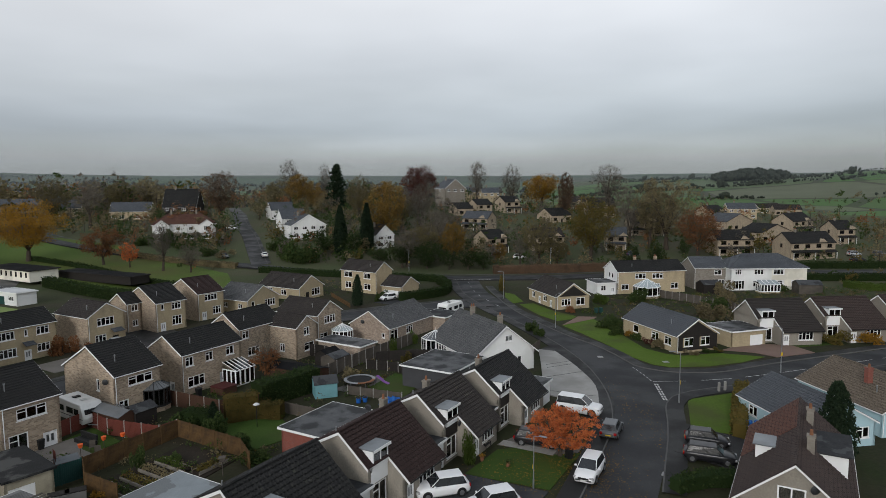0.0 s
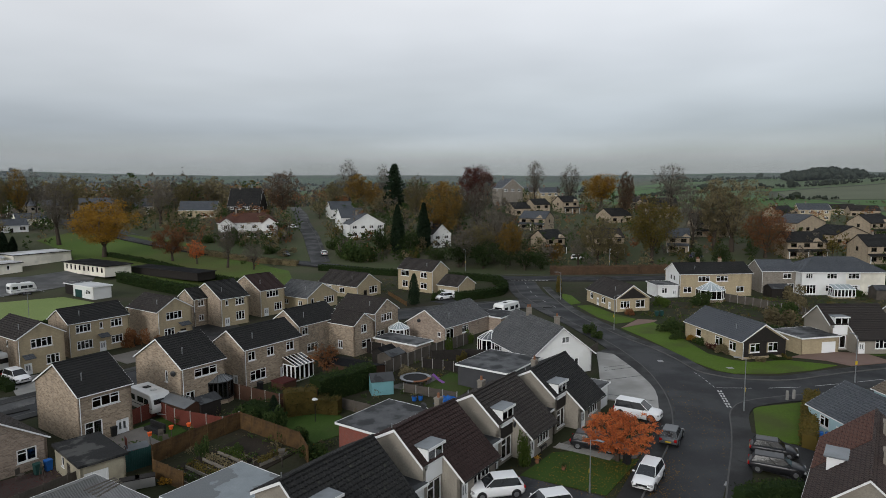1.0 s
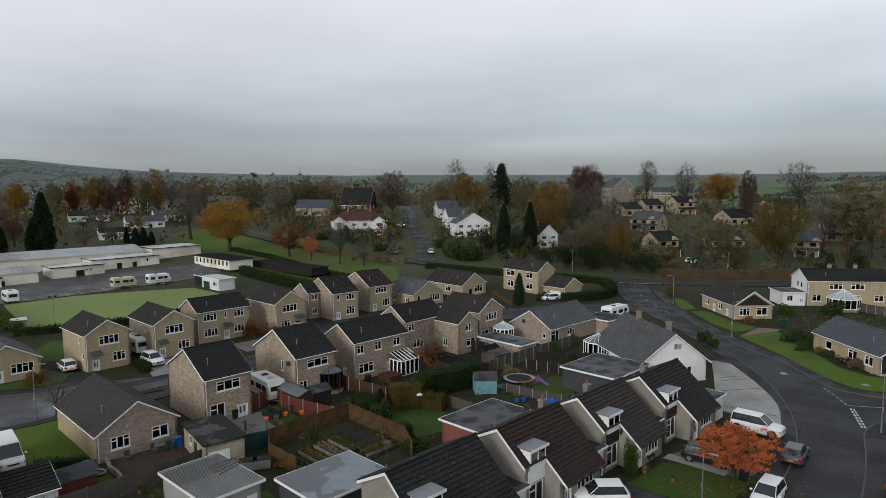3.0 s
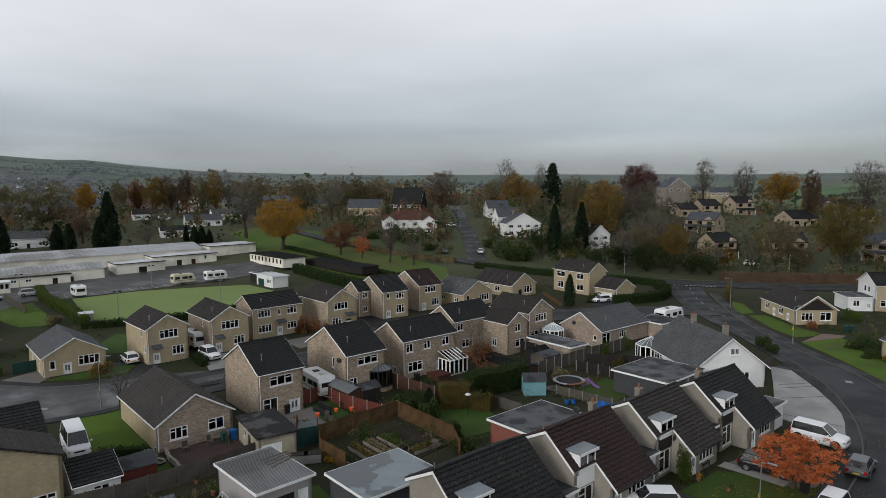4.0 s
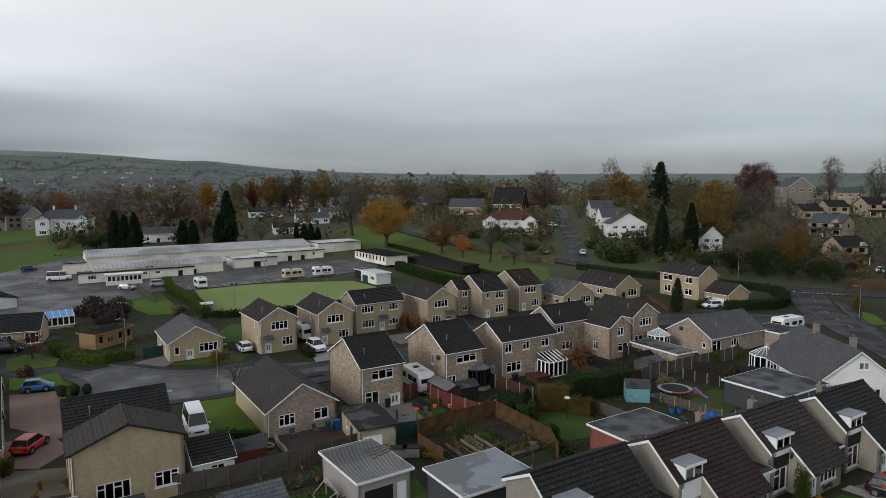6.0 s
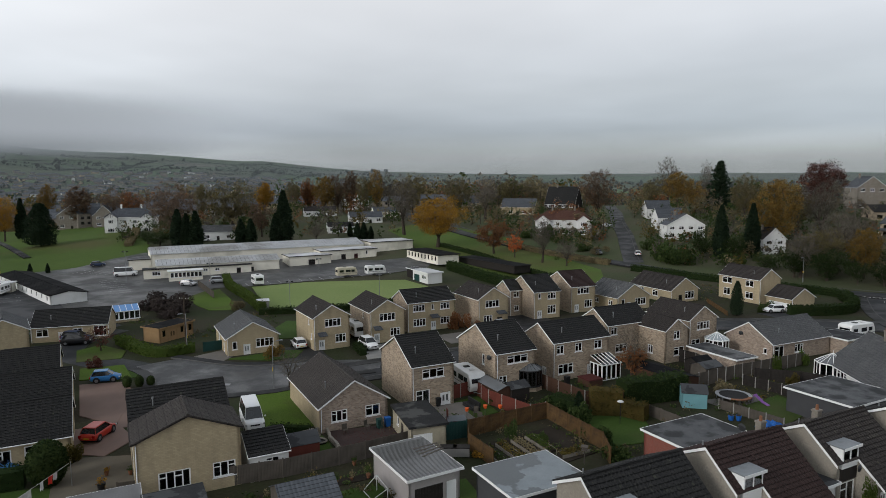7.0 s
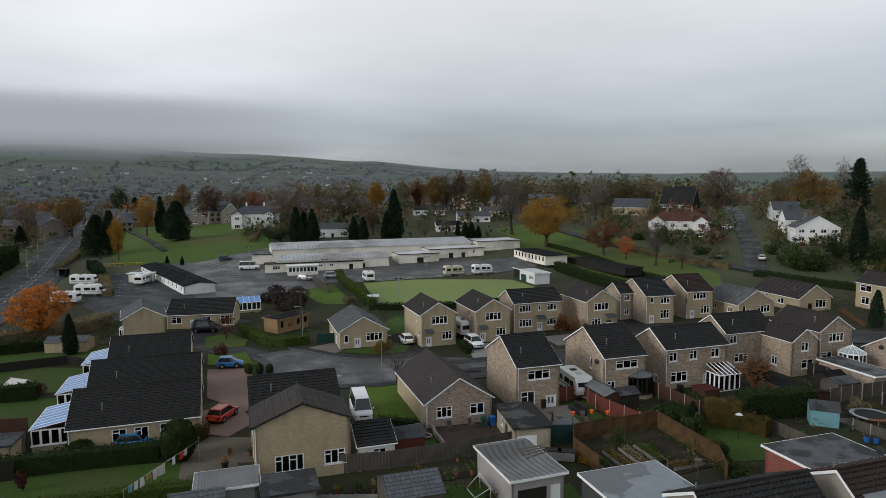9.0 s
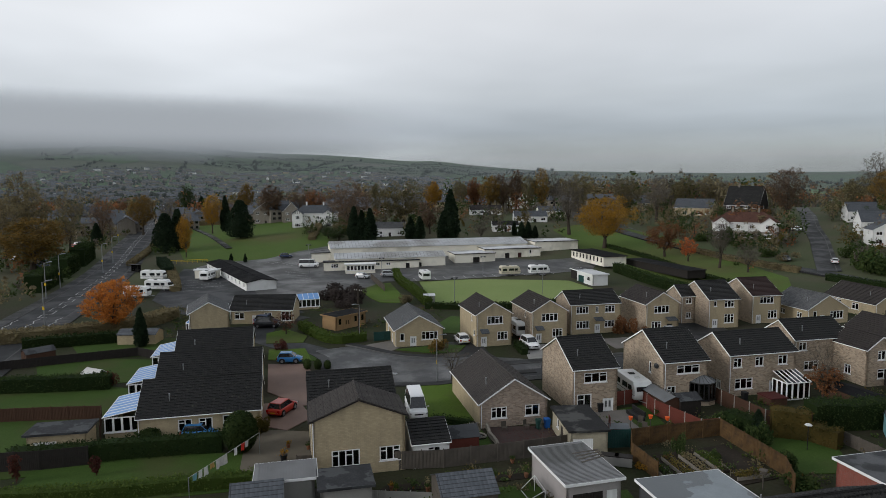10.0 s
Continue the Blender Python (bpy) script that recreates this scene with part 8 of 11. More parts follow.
hedge([(-96.5, 56.5), (-90, 55.2), (-84.2, 55.0), (-82.2, 59.5)], 1.5, 1.4, "leaf_lime", "trimmed bright green hedge round a cabin")
hedge([(-62.6, 73.6), (-59.0, 71.0)], 1.1, 1.1, "leaf_hedge", "small box hedge between drives")
hedge([(-26.8, 64.6), (-24.6, 64.2), (-23.4, 64.6)], 1.8, 2.0, "leaf_hedge", "dense dark garden hedge")
hedge([(-21.0, 70.2), (-18.4, 73.4), (-15.8, 76.6)], 2.4, 2.9, "leaf_hedge", "big rounded dark green hedge")
hedge([(-48.6, 43.6), (-45.0, 45.6)], 0.8, 0.8, "leaf_hedge", "low clipped hedge before a bungalow")
hedge([(89, 157), (100, 156), (113, 154.5)], 1.6, 1.8, "leaf_hedge", "green hedge behind a drive")
hedge([(93.7, 148.5), (97, 144), (110, 141)], 1.6, 1.6, "leaf_lime", "clipped lime-green hedge")
hedge([(-205, 62), (-245, 82), (-290, 100)], 2.0, 1.2, "leaf_brown", "rough verge hedge by the park")
hedge([(-272, 166), (-300, 160), (-345, 137)], 3.0, 2.5, "leaf_brown", "brown hedge at the far side of the park")
hedge([(-205, 125), (-240, 150), (-272, 165)], 2.4, 1.6, "leaf_brown", "brown hedge bordering the park field")
hedge([(40, 118), (46.5, 104), (47, 99)], 1.4, 1.3, "leaf_hedge", "low garden hedge between houses")
for x, y, r, h, mat, lab in (
    (-26.9, 62.9, 1.6, 1.6, "leaf_green", "spreading dark green shrub"), (-22.9, 61.9, 1.3, 2.2, "leaf_green", "tall dark green shrub"),
    (-16.5, 55.4, 1.5, 1.4, "leaf_green", "ivy-clad garden shrub"),
    (-26.8, 54.2, 0.5, 1.8, "leaf_green", "upright clipped conifer shrub"), (-24.4, 56.0, 0.6, 0.8, "leaf_green", "small garden shrub"),
    (-27.4, 49.6, 0.9, 0.6, "leaf_gold", "russet low garden shrub"), (-5.2, 87.0, 0.65, 1.3, "leaf_yellow_green", "small golden rounded shrub"),
    (-7.4, 92.2, 0.6, 2.4, "leaf_lime", "slim upright green shrub"), (-3.2, 50.9, 1.3, 1.5, "leaf_green", "rounded shrub beside a drive"),
    (2.3, 55.4, 0.7, 2.6, "leaf_lime", "tall clipped shrub by a door"), (-4.8, 98.4, 0.7, 2.0, "leaf_lime", "upright green shrub"),
    (28.6, 109.0, 2.2, 2.0, "leaf_green", "large dark shrub beside a lawn"), (28.4, 104.0, 1.4, 1.4, "leaf_green", "clipped round bush"),
    (32.6, 131.0, 1.6, 1.8, "leaf_lime", "bushy green shrub"), (47.8, 114.0, 3.0, 2.4, "leaf_brown", "tangled brown thicket"),
    (76.7, 144.0, 1.8, 1.6, "leaf_green", "dark shrub below windows"), (61.7, 142.0, 2.0, 2.4, "leaf_brown", "leafless garden thicket"),
    (32.4, 99.5, 0.9, 1.0, "leaf_dark_red", "dark red rounded shrub"), (36.2, 91.0, 0.8, 0.6, "leaf_brown", "low shrub under a gable"), (38.9, 92.3, 0.9, 0.5, "leaf_green", "low shrub under a gable"), (40.2, 92.6, 0.7, 0.5, "leaf_yellow_green", "low yellowing shrub under a gable"),
    (31.9, 96.6, 0.85, 1.0, "leaf_dark_red", "dark red round shrub beside a bungalow"), (32.5, 94.6, 0.9, 1.3, "leaf_brown", "leafless twiggy shrub beside a bungalow"), (30.6, 100.4, 1.0, 1.1, "leaf_green", "round shrub beside a bungalow"), (30.0, 102.2, 0.7, 0.9, "leaf_gold", "russet low shrub beside a bungalow"),
    (60.4, 96.9, 1.6, 1.5, "leaf_yellow_green", "yellow-green front garden shrub"), (65.0, 97.2, 1.8, 1.6, "leaf_gold", "orange-brown front garden shrub"),
    (14.8, 106.4, 1.2, 1.7, "leaf_green", "dark round shrub by the drive"), (15.6, 103.0, 1.0, 1.3, "leaf_green", "small round shrub by the drive"),
    (13.4, 146.5, 1.0, 2.6, "leaf_yellow_green", "yellowing upright shrub at the junction"), (20.6, 141.0, 1.6, 1.3, "leaf_green", "garden shrub behind a wall"),
    (24.2, 121.8, 1.1, 1.1, "leaf_russet", "russet shrub before a bungalow"), (-65.1, 20.2, 1.3, 1.7, "leaf_green", "dense bush against a bungalow"),
    (-85.2, 22.6, 0.9, 1.6, "leaf_dark_red", "dark shrub by a hedge"), (-111.5, 75.0, 3.2, 3.0, "thicket", "sprawling leafless thicket"),
    (-117.0, 75.6, 3.0, 2.8, "thicket", "sprawling leafless thicket"), (-113.6, 80.0, 2.6, 2.4, "thicket", "sprawling leafless thicket"), (-106.6, 72.6, 2.4, 2.0, "thicket", "sprawling leafless thicket"),
    (-101.5, 84.0, 1.6, 1.6, "leaf_brown", "twiggy brown shrub"), (-56.2, 93.0, 1.6, 2.2, "leaf_russet", "orange-brown shrub beside a house"),
    (-52.0, 92.8, 1.3, 1.6, "leaf_russet", "russet shrub beside a house"), 
     (-86.4, 47.0, 1.0, 1.2, "leaf_dark_red", "dark red garden shrub"),
    (-19.6, 58.2, 1.3, 1.4, "leaf_green", "garden shrub by a timber fence"), (-33.0, 63.0, 1.0, 1.1, "leaf_green", "garden shrub by a fence"),
    (-58.2, 29.2, 0.8, 1.4, "leaf_yellow_green", "pale garden shrub on a terrace"), (-52.6, 38.4, 0.9, 1.0, "leaf_green", "shrub at a lawn's edge"),
    (-17.3, 76.6, 1.6, 1.8, "leaf_green", "dark garden shrub"), (-11.8, 80.0, 1.3, 1.2, "leaf_brown", "leafless garden shrub"),
    (-69.0, 78.5, 1.4, 1.5, "leaf_green", "rounded bush behind a house"), (-12.5, 137.0, 1.4, 1.4, "leaf_green", "garden bush before a house"),
    (-14.0, 134.6, 0.6, 1.8, "leaf_green", "upright dark shrub"), (52.2, 122.0, 2.4, 2.4, "leaf_green", "dense garden thicket"),
    (40.5, 131.5, 2.4, 2.2, "leaf_green", "dense garden thicket"), (56.0, 127.0, 2.2, 2.6, "leaf_brown", "brown garden thicket"),
    (-90.0, 209.0, 2.6, 4.4, "leaf_green", "big dark rounded shrub before a white house"), (-84.0, 206.0, 2.4, 2.6, "leaf_brown", "leafless shrub before a white house"),
    (-97.5, 208.0, 2.2, 2.4, "leaf_green", "dark shrub before a white house"), (-75.6, 214.0, 1.6, 3.0, "leaf_yellow_green", "yellowing shrub beside the hill road"),
    (-46.0, 190.5, 4.6, 6.0, "leaf_green", "great dark laurel at the road corner"), (-40.5, 187.5, 3.8, 5.0, "leaf_green", "great dark laurel at the road corner"),
    (-53.6, 203.0, 2.0, 3.2, "leaf_green", "dark evergreen shrub by the road"), (-66.5, 194.0, 2.4, 2.0, "leaf_brown", "bramble bank below a garden"), (-72.0, 196.5, 2.4, 2.0, "leaf_green", "dark bank of shrubs below a garden"),
):
    shrub(x, y, r, h, mat, lab)


clipped_bush(-55.4, 25.6, 1.55, 3.9, "tall dark evergreen clipped to a dome")
clipped_bush(-63.8, 20.4, 1.2, 1.7, "dense rounded dark bush against a bungalow")
clipped_bush(-74.4, 44.2, 0.55, 1.5, "clipped oval bush beside a drive", n=900)
clipped_bush(-73.4, 45.2, 0.55, 1.5, "clipped oval bush beside a drive", n=900)
clipped_bush(-72.6, 46.2, 0.5, 1.3, "clipped oval bush beside a drive", n=900)


hedge([(-23.0, 65.5), (-21.6, 66.2), (-20.0, 67.0)], 1.7, 2.9, "leaf_turning", "tall golden-green beech hedge in a garden")
hedge([(-19.8, 66.9), (-18.6, 66.7), (-17.2, 66.5)], 1.4, 1.9, "leaf_turning", "lower golden-green beech hedge in a garden")
tree("cypress", -23.6, 63.9, 2.9, 1.5)
shrub(-69.3, 63.2, 1.5, 1.7, "leaf_amber", "yellowing half-bare shrub in a front garden")


# ---- far woods, hedgerow trees and the town in the valley ----
LINES = [np.array(l) for l in (street, branch, close, spur, main, hill_road, west)]
CLEAR = [[(-345, 134), (-300, 158), (-272.5, 164), (-205, 122), (-190, 92), (-204, 75), (-260, 96)], [(-128, 181), (-62, 147), (-48, 150), (-104, 206), (-150, 212)],
         [(-210, 68), (-210, 130), (-140, 185), (-100, 185), (-100, 90), (-110, 45)]]


def inside(x, y, poly):
    hit = False
    for (xa, ya), (xb, yb) in zip(poly, poly[1:] + poly[:1]):
        if (ya > y) != (yb > y) and x < xa + (y - ya) / (yb - ya) * (xb - xa):
            hit = not hit
    return hit


def near_road(x, y, d):
    return any(((l[:, 0] - x) ** 2 + (l[:, 1] - y) ** 2).min() < d * d for l in LINES)


def blocked(x, y):
    return math.hypot(x, y) < 520 and (near_road(x, y, 7.0) or any(inside(x, y, p) for p in CLEAR))


def garden_growth():
    """Low winter plants, weeds and small bushes in the beds between the houses."""
    nr = np.random.default_rng(21)
    zones = [[(-41, 50), (-28, 74), (-14, 98), (-2, 82), (-14, 60), (-22, 48)], [(-90, 62), (-70, 84), (-56, 112), (-40, 132), (-64, 132), (-84, 108), (-98, 84)],
             [(20, 128), (46, 100), (74, 112), (100, 150), (60, 142), (36, 138)], 
             [(-45, 24), (-36, 42), (-30, 46), (-24, 36), (-34, 22)], [(-36, 130), (-16, 150), (-4, 158), (-20, 166), (-46, 160)], [(62, 98), (130, 118), (130, 150), (95, 150)], [(-130, 48), (-104, 36), (-96, 56), (-106, 70), (-120, 66)]]
    tones = {"leaf_green": [], "leaf_brown": [], "leaf_lime": [], "leaf_yellow_green": []}
    names = list(tones)
    for z in zones:
        xs, ys = [p[0] for p in z], [p[1] for p in z]
        area = 0.5 * abs(sum(a[0] * b[1] - b[0] * a[1] for a, b in zip(z, z[1:] + z[:1])))
        for _ in range(int(area * 0.75)):
            x, y = nr.uniform(min(xs), max(xs)), nr.uniform(min(ys), max(ys))
            if not inside(x, y, z) or near_road(x, y, 4.6) or any(inside(x, y, p) for p in LAWNS):
                continue
            n = int(nr.integers(10, 40))
            r, h = nr.uniform(0.25, 0.8), nr.uniform(0.15, 0.7)
            c = nr.normal(size=(n, 3)) * np.array([r, r, h]) * 0.6
            c[:, 2] = np.abs(c[:, 2]) + 0.06
            tones[names[nr.choice(4, p=(0.42, 0.34, 0.12, 0.12))]].append(c + np.array([x, y, ground_z(x, y)]))
    for tone, rows in tones.items():
        c = np.concatenate(rows)
        tagged(new("garden_growth", leaf_mesh("garden_growth", c, nr.uniform(0.06, 0.16, len(c)), tone, nr)), "low winter plants and weeds in garden beds", "plants", kind="stuff")


garden_growth()


def far_woods():
    """Distant trees as clumps of sprays, all in one mesh for each tone."""
    nr = np.random.default_rng(4)
    tones = {"leaf_brown": [], "leaf_green": [], "leaf_russet": [], "leaf_yellow_green": [], "twig": []}
    hill = ([], [])
    phi = (1 + 5 ** 0.5) / 2
    ico = np.array([(-1, phi, 0), (1, phi, 0), (-1, -phi, 0), (1, -phi, 0), (0, -1, phi), (0, 1, phi), (0, -1, -phi), (0, 1, -phi), (phi, 0, -1), (phi, 0, 1), (-phi, 0, -1), (-phi, 0, 1)]) / 1.9
    rim = ((0, 11, 5), (0, 5, 1), (0, 1, 7), (0, 7, 10), (0, 10, 11), (1, 5, 9), (5, 11, 4), (11, 10, 2), (10, 7, 6), (7, 1, 8), (3, 9, 4), (3, 4, 2), (3, 2, 6), (3, 6, 8), (3, 8, 9), (4, 9, 5), (2, 4, 11), (6, 2, 10), (8, 6, 7), (9, 8, 1))
    names = list(tones)
    spots = []

    def belt(n, az0, az1, d0, d1, h0, h1, weights):
        for _ in range(n):
            az, d = radians(nr.uniform(az0, az1)), nr.uniform(d0, d1)
            spots.append((-d * math.sin(az), d * math.cos(az), nr.uniform(h0, h1), names[nr.choice(5, p=weights)]))
    belt(260, 24, 84, 400, 620, 11, 19, (0.42, 0.14, 0.14, 0.1, 0.2))
    belt(90, 2, 26, 340, 520, 9, 14, (0.4, 0.1, 0.15, 0.1, 0.25))
    belt(40, -20, 3, 320, 480, 7, 11, (0.4, 0.1, 0.15, 0.1, 0.25))
    belt(70, 60, 84, 300, 420, 7, 13, (0.45, 0.15, 0.15, 0.1, 0.15))
    belt(110, 34, 62, 235, 420, 5, 10, (0.45, 0.2, 0.1, 0.05, 0.2))
    belt(55, -8, 2, 182, 222, 4, 8, (0.4, 0.25, 0.05, 0.1, 0.2))
    belt(26, 2, 16, 185, 225, 4, 8, (0.3, 0.45, 0.05, 0.05, 0.15))
    belt(90, 20, 36, 215, 330, 5, 9, (0.4, 0.3, 0.1, 0.05, 0.15))
    belt(55, -24, -8, 182, 330, 4, 8, (0.4, 0.2, 0.12, 0.08, 0.2))
    belt(60, -38, -22, 205, 380, 4, 9, (0.25, 0.2, 0.05, 0.35, 0.15))
    belt(800, 0, 42, 900, 2500, 10, 17, (0.4, 0.3, 0.08, 0.07, 0.15))
    belt(900, 30, 86, 560, 1700, 7, 13, (0.45, 0.2, 0.12, 0.08, 0.15))
    belt(330, 0, 30, 480, 900, 8, 13, (0.4, 0.3, 0.08, 0.07, 0.15))
    belt(900, 40, 86, 1000, 2150, 8, 13, (0.4, 0.4, 0.05, 0.0, 0.15))

    def hedgerow(az, d, bearing, length, h):
        x, y = -d * math.sin(radians(az)), d * math.cos(radians(az))
        for u in np.arange(0, length, 0.9 * h):
            if nr.random() < 0.82:
                k = h * nr.uniform(0.6, 1.25) * (2.2 if nr.random() < 0.06 else 1.0)
                spots.append((x + u * math.cos(bearing) + nr.normal() * 2, y + u * math.sin(bearing) + nr.normal() * 2, k, names[nr.choice(5, p=(0.3, 0.5, 0.0, 0.0, 0.2))]))
    for _ in range(44):
        az = nr.uniform(-38, 30)
        hedgerow(az, nr.uniform(700, 2300), radians(az) + nr.choice([0.0, 0.25, 1.3]) + nr.normal() * 0.15, nr.uniform(120, 520), nr.uniform(4.5, 6.5))
    for _ in range(70):
        az = nr.uniform(36, 84)
        hedgerow(az, nr.uniform(1500, 2900), radians(az) + nr.choice([0.0, 0.2, 1.2]) + nr.normal() * 0.15, nr.uniform(150, 600), nr.uniform(5, 8))
    # undergrowth, garden bushes and hedges between the far houses
    bush = (0.32, 0.42, 0.08, 0.08, 0.1)
    belt(380, -37, -14, 178, 330, 1.6, 3.6, (0.2, 0.42, 0.04, 0.3, 0.04))
    belt(380, -14, 2, 178, 330, 1.8, 4.0, bush)
    belt(800, 2, 36, 188, 340, 2.0, 4.5, bush)
    belt(1100, 36, 84, 215, 420, 2.0, 5.0, bush)
    belt(70, 77, 85, 150, 260, 2.5, 5.0, bush)
    belt(40, 48, 60, 225, 262, 3.0, 7.0, (0.2, 0.7, 0.0, 0.0, 0.1))
    # the wooded skyline behind the club and the gardens along the climbing road
    belt(150, 20, 46, 330, 430, 12, 18, (0.5, 0.12, 0.06, 0.1, 0.22))
    belt(70, 4, 24, 225, 330, 6, 11, (0.45, 0.25, 0.05, 0.1, 0.15))
    belt(330, 3, 24, 188, 285, 2.0, 4.6, (0.25, 0.6, 0.03, 0.04, 0.08))
    spots[:] = [p for p in spots if not blocked(p[0], p[1])]
    for _ in range(520):
        az, d = radians(-25.4 + 2.6 * nr.uniform(-1, 1)), 1420 + 90 * nr.uniform(-1, 1)
        spots.append((-d * math.sin(az), d * math.cos(az), nr.uniform(15, 24) * (1 - 0.35 * abs(math.degrees(az) + 25.4) / 2.6), ("twig", "leaf_green", "leaf_brown")[nr.integers(0, 3)]))
    for x, y, h, tone in spots:
        d = math.hypot(x, y)
        if d > 900:
            # far off: a few uneven lumps of crown
            for _ in range(3 if d < 1600 else 2):
                k = len(hill[0])
                c = np.array([x, y, ground_z(x, y) + 0.45 * h]) + nr.normal(size=3) * np.array([0.22, 0.22, 0.12]) * h
                hill[0].extend(c + ico * nr.uniform(0.65, 1.3, (12, 1)) * h * nr.uniform(0.2, 0.38) * np.array([1, 1, 1.15]))
                hill[1].extend((a + k, b + k, e + k) for a, b, e in rim)
            continue
        n = 14 if d > 1600 else 22 if d > 620 else 44 if h < 5 else 240 if d < 330 else 100
        lumps = nr.normal(size=(10, 3)) * np.array([0.19, 0.19, 0.2]) * h + np.array([0, 0, 0.52 * h])
        v = nr.normal(size=(n, 3))
        v /= np.linalg.norm(v, axis=1)[:, None]
        c = lumps[nr.integers(0, 10, n)] + v * nr.uniform(0.04, 0.17, n)[:, None] * h
        c[:, 2] = np.maximum(c[:, 2], 0.06 * h)
        c += np.array([x, y, ground_z(x, y)])
        tones[tone].append((c, np.full(n, h * (0.17 if d > 1600 else 0.13 if d > 620 else 0.1 if h < 5 else 0.038 if d < 330 else 0.056))))
    for tone, rows in tones.items():
        c, s = np.concatenate([r[0] for r in rows]), np.concatenate([r[1] for r in rows])
        tagged(new("far_woods", leaf_mesh("far_woods", c, s * nr.uniform(0.7, 1.3, len(s)), tone, nr)), "distant mixed autumn trees on the slopes", "woodland", kind="stuff")
    tagged(new("hill_trees", mesh_of("hill_trees", *hill, "leaf_hill", False)), "hedgerow trees and copses on the far hills", "woodland", kind="stuff")
    trunks = bmesh.new()
    for x, y, h, tone in spots:
        if h > 5 and math.hypot(x, y) < 640:
            z = ground_z(x, y)
            tube(trunks, (x, y, z - 0.2), (x, y, z + h * 0.7), h * 0.018, h * 0.006, 4, False)
    tagged(part("far_trunks", trunks, "bark"), "trunks of distant trees on the slopes", "woodland", kind="stuff")


far_woods()


def town():
    """The town across the valley: some hundreds of small gabled houses."""
    nr = np.random.default_rng(9)
    GL = ([], [])
    W_, R_ = {"grey_stone": ([], []), "white_render": ([], []), "cream_stone": ([], [])}, ([], [])
    for i in range(4200):
        az, d = radians(nr.uniform(30, 86)), nr.uniform(900, 2300) if i > 700 else nr.uniform(330, 900)
        if (az < radians(46) and nr.random() < 0.55 and d > 700) or blocked(-d * math.sin(az), d * math.cos(az)):
            continue
        x, y = -d * math.sin(az), d * math.cos(az)
        z, a = ground_z(x, y), az + nr.choice([0, 0.3, 1.57, -0.3])
        L, w, e, r = nr.uniform(9, 24), nr.uniform(7, 10), nr.uniform(4.5, 6.5), nr.uniform(2, 3)
        ca, sa = math.cos(a), math.sin(a)
        T = lambda u, v, h: (x + u * ca - v * sa, y + u * sa + v * ca, z + h)
        vs, fs = W_[("grey_stone", "grey_stone", "grey_stone", "grey_stone", "grey_stone", "grey_stone", "grey_stone" if nr.random() < 0.6 else "cream_stone", "white_render" if nr.random() < 0.4 else "grey_stone")[nr.integers(0, 8)]]
        k = len(vs)
        vs += [T(-L / 2, -w / 2, -1), T(L / 2, -w / 2, -1), T(L / 2, w / 2, -1), T(-L / 2, w / 2, -1), T(-L / 2, -w / 2, e), T(L / 2, -w / 2, e), T(L / 2, w / 2, e), T(-L / 2, w / 2, e), T(-L / 2, 0, e + r - 0.1), T(L / 2, 0, e + r - 0.1)]
        fs += [(k, k + 1, k + 5, k + 4), (k + 1, k + 2, k + 6, k + 9, k + 5), (k + 2, k + 3, k + 7, k + 6), (k + 3, k, k + 4, k + 8, k + 7)]
        if d < 900:
            gv, gf = GL
            for u in np.arange(-L / 2 + 1.2, L / 2 - 1.5, 2.6):
                for hh in (1.0, 3.4):
                    for side in (-w / 2 - 0.03, w / 2 + 0.03):
                        q = len(gv)
                        gv += [T(u, side, hh), T(u + 1.3, side, hh), T(u + 1.3, side, hh + 1.2), T(u, side, hh + 1.2)]
                        gf.append((q, q + 1, q + 2, q + 3) if side < 0 else (q + 3, q + 2, q + 1, q))
        vs, fs = R_
        k = len(vs)
        o = 0.5
        vs += [T(-L / 2 - o, -w / 2 - o, e - 0.3), T(L / 2 + o, -w / 2 - o, e - 0.3), T(L / 2 + o, 0, e + r), T(-L / 2 - o, 0, e + r), T(L / 2 + o, w / 2 + o, e - 0.3), T(-L / 2 - o, w / 2 + o, e - 0.3)]
        fs += [(k, k + 1, k + 2, k + 3), (k + 3, k + 2, k + 4, k + 5)]
    for mat, (vs, fs) in W_.items():
        tagged(new("distant_houses", mesh_of("distant_houses", vs, fs, mat)), "walls of the distant town houses", "town", kind="stuff")
    tagged(new("distant_windows", mesh_of("distant_windows", *GL, "car_glass")), "dark windows of distant town houses", "town", kind="stuff")
    tagged(new("distant_roofs", mesh_of("distant_roofs", *R_, "tiles_slate")), "slate roofs of the distant town", "town", kind="stuff")


town()

# ---- vehicles ----
CARS = {}


def loft(bm, rings, close=True):
    rows = [[bm.verts.new(v) for v in r] for r in rings]
    n = len(rows[0])
    for a, b in zip(rows, rows[1:]):
        for i in range(n):
            bm.faces.new((a[i], a[(i + 1) % n], b[(i + 1) % n], b[i]))
    if close:
        bm.faces.new(rows[0][::-1])
        bm.faces.new(rows[-1])
    bmesh.ops.recalc_face_normals(bm, faces=bm.faces)


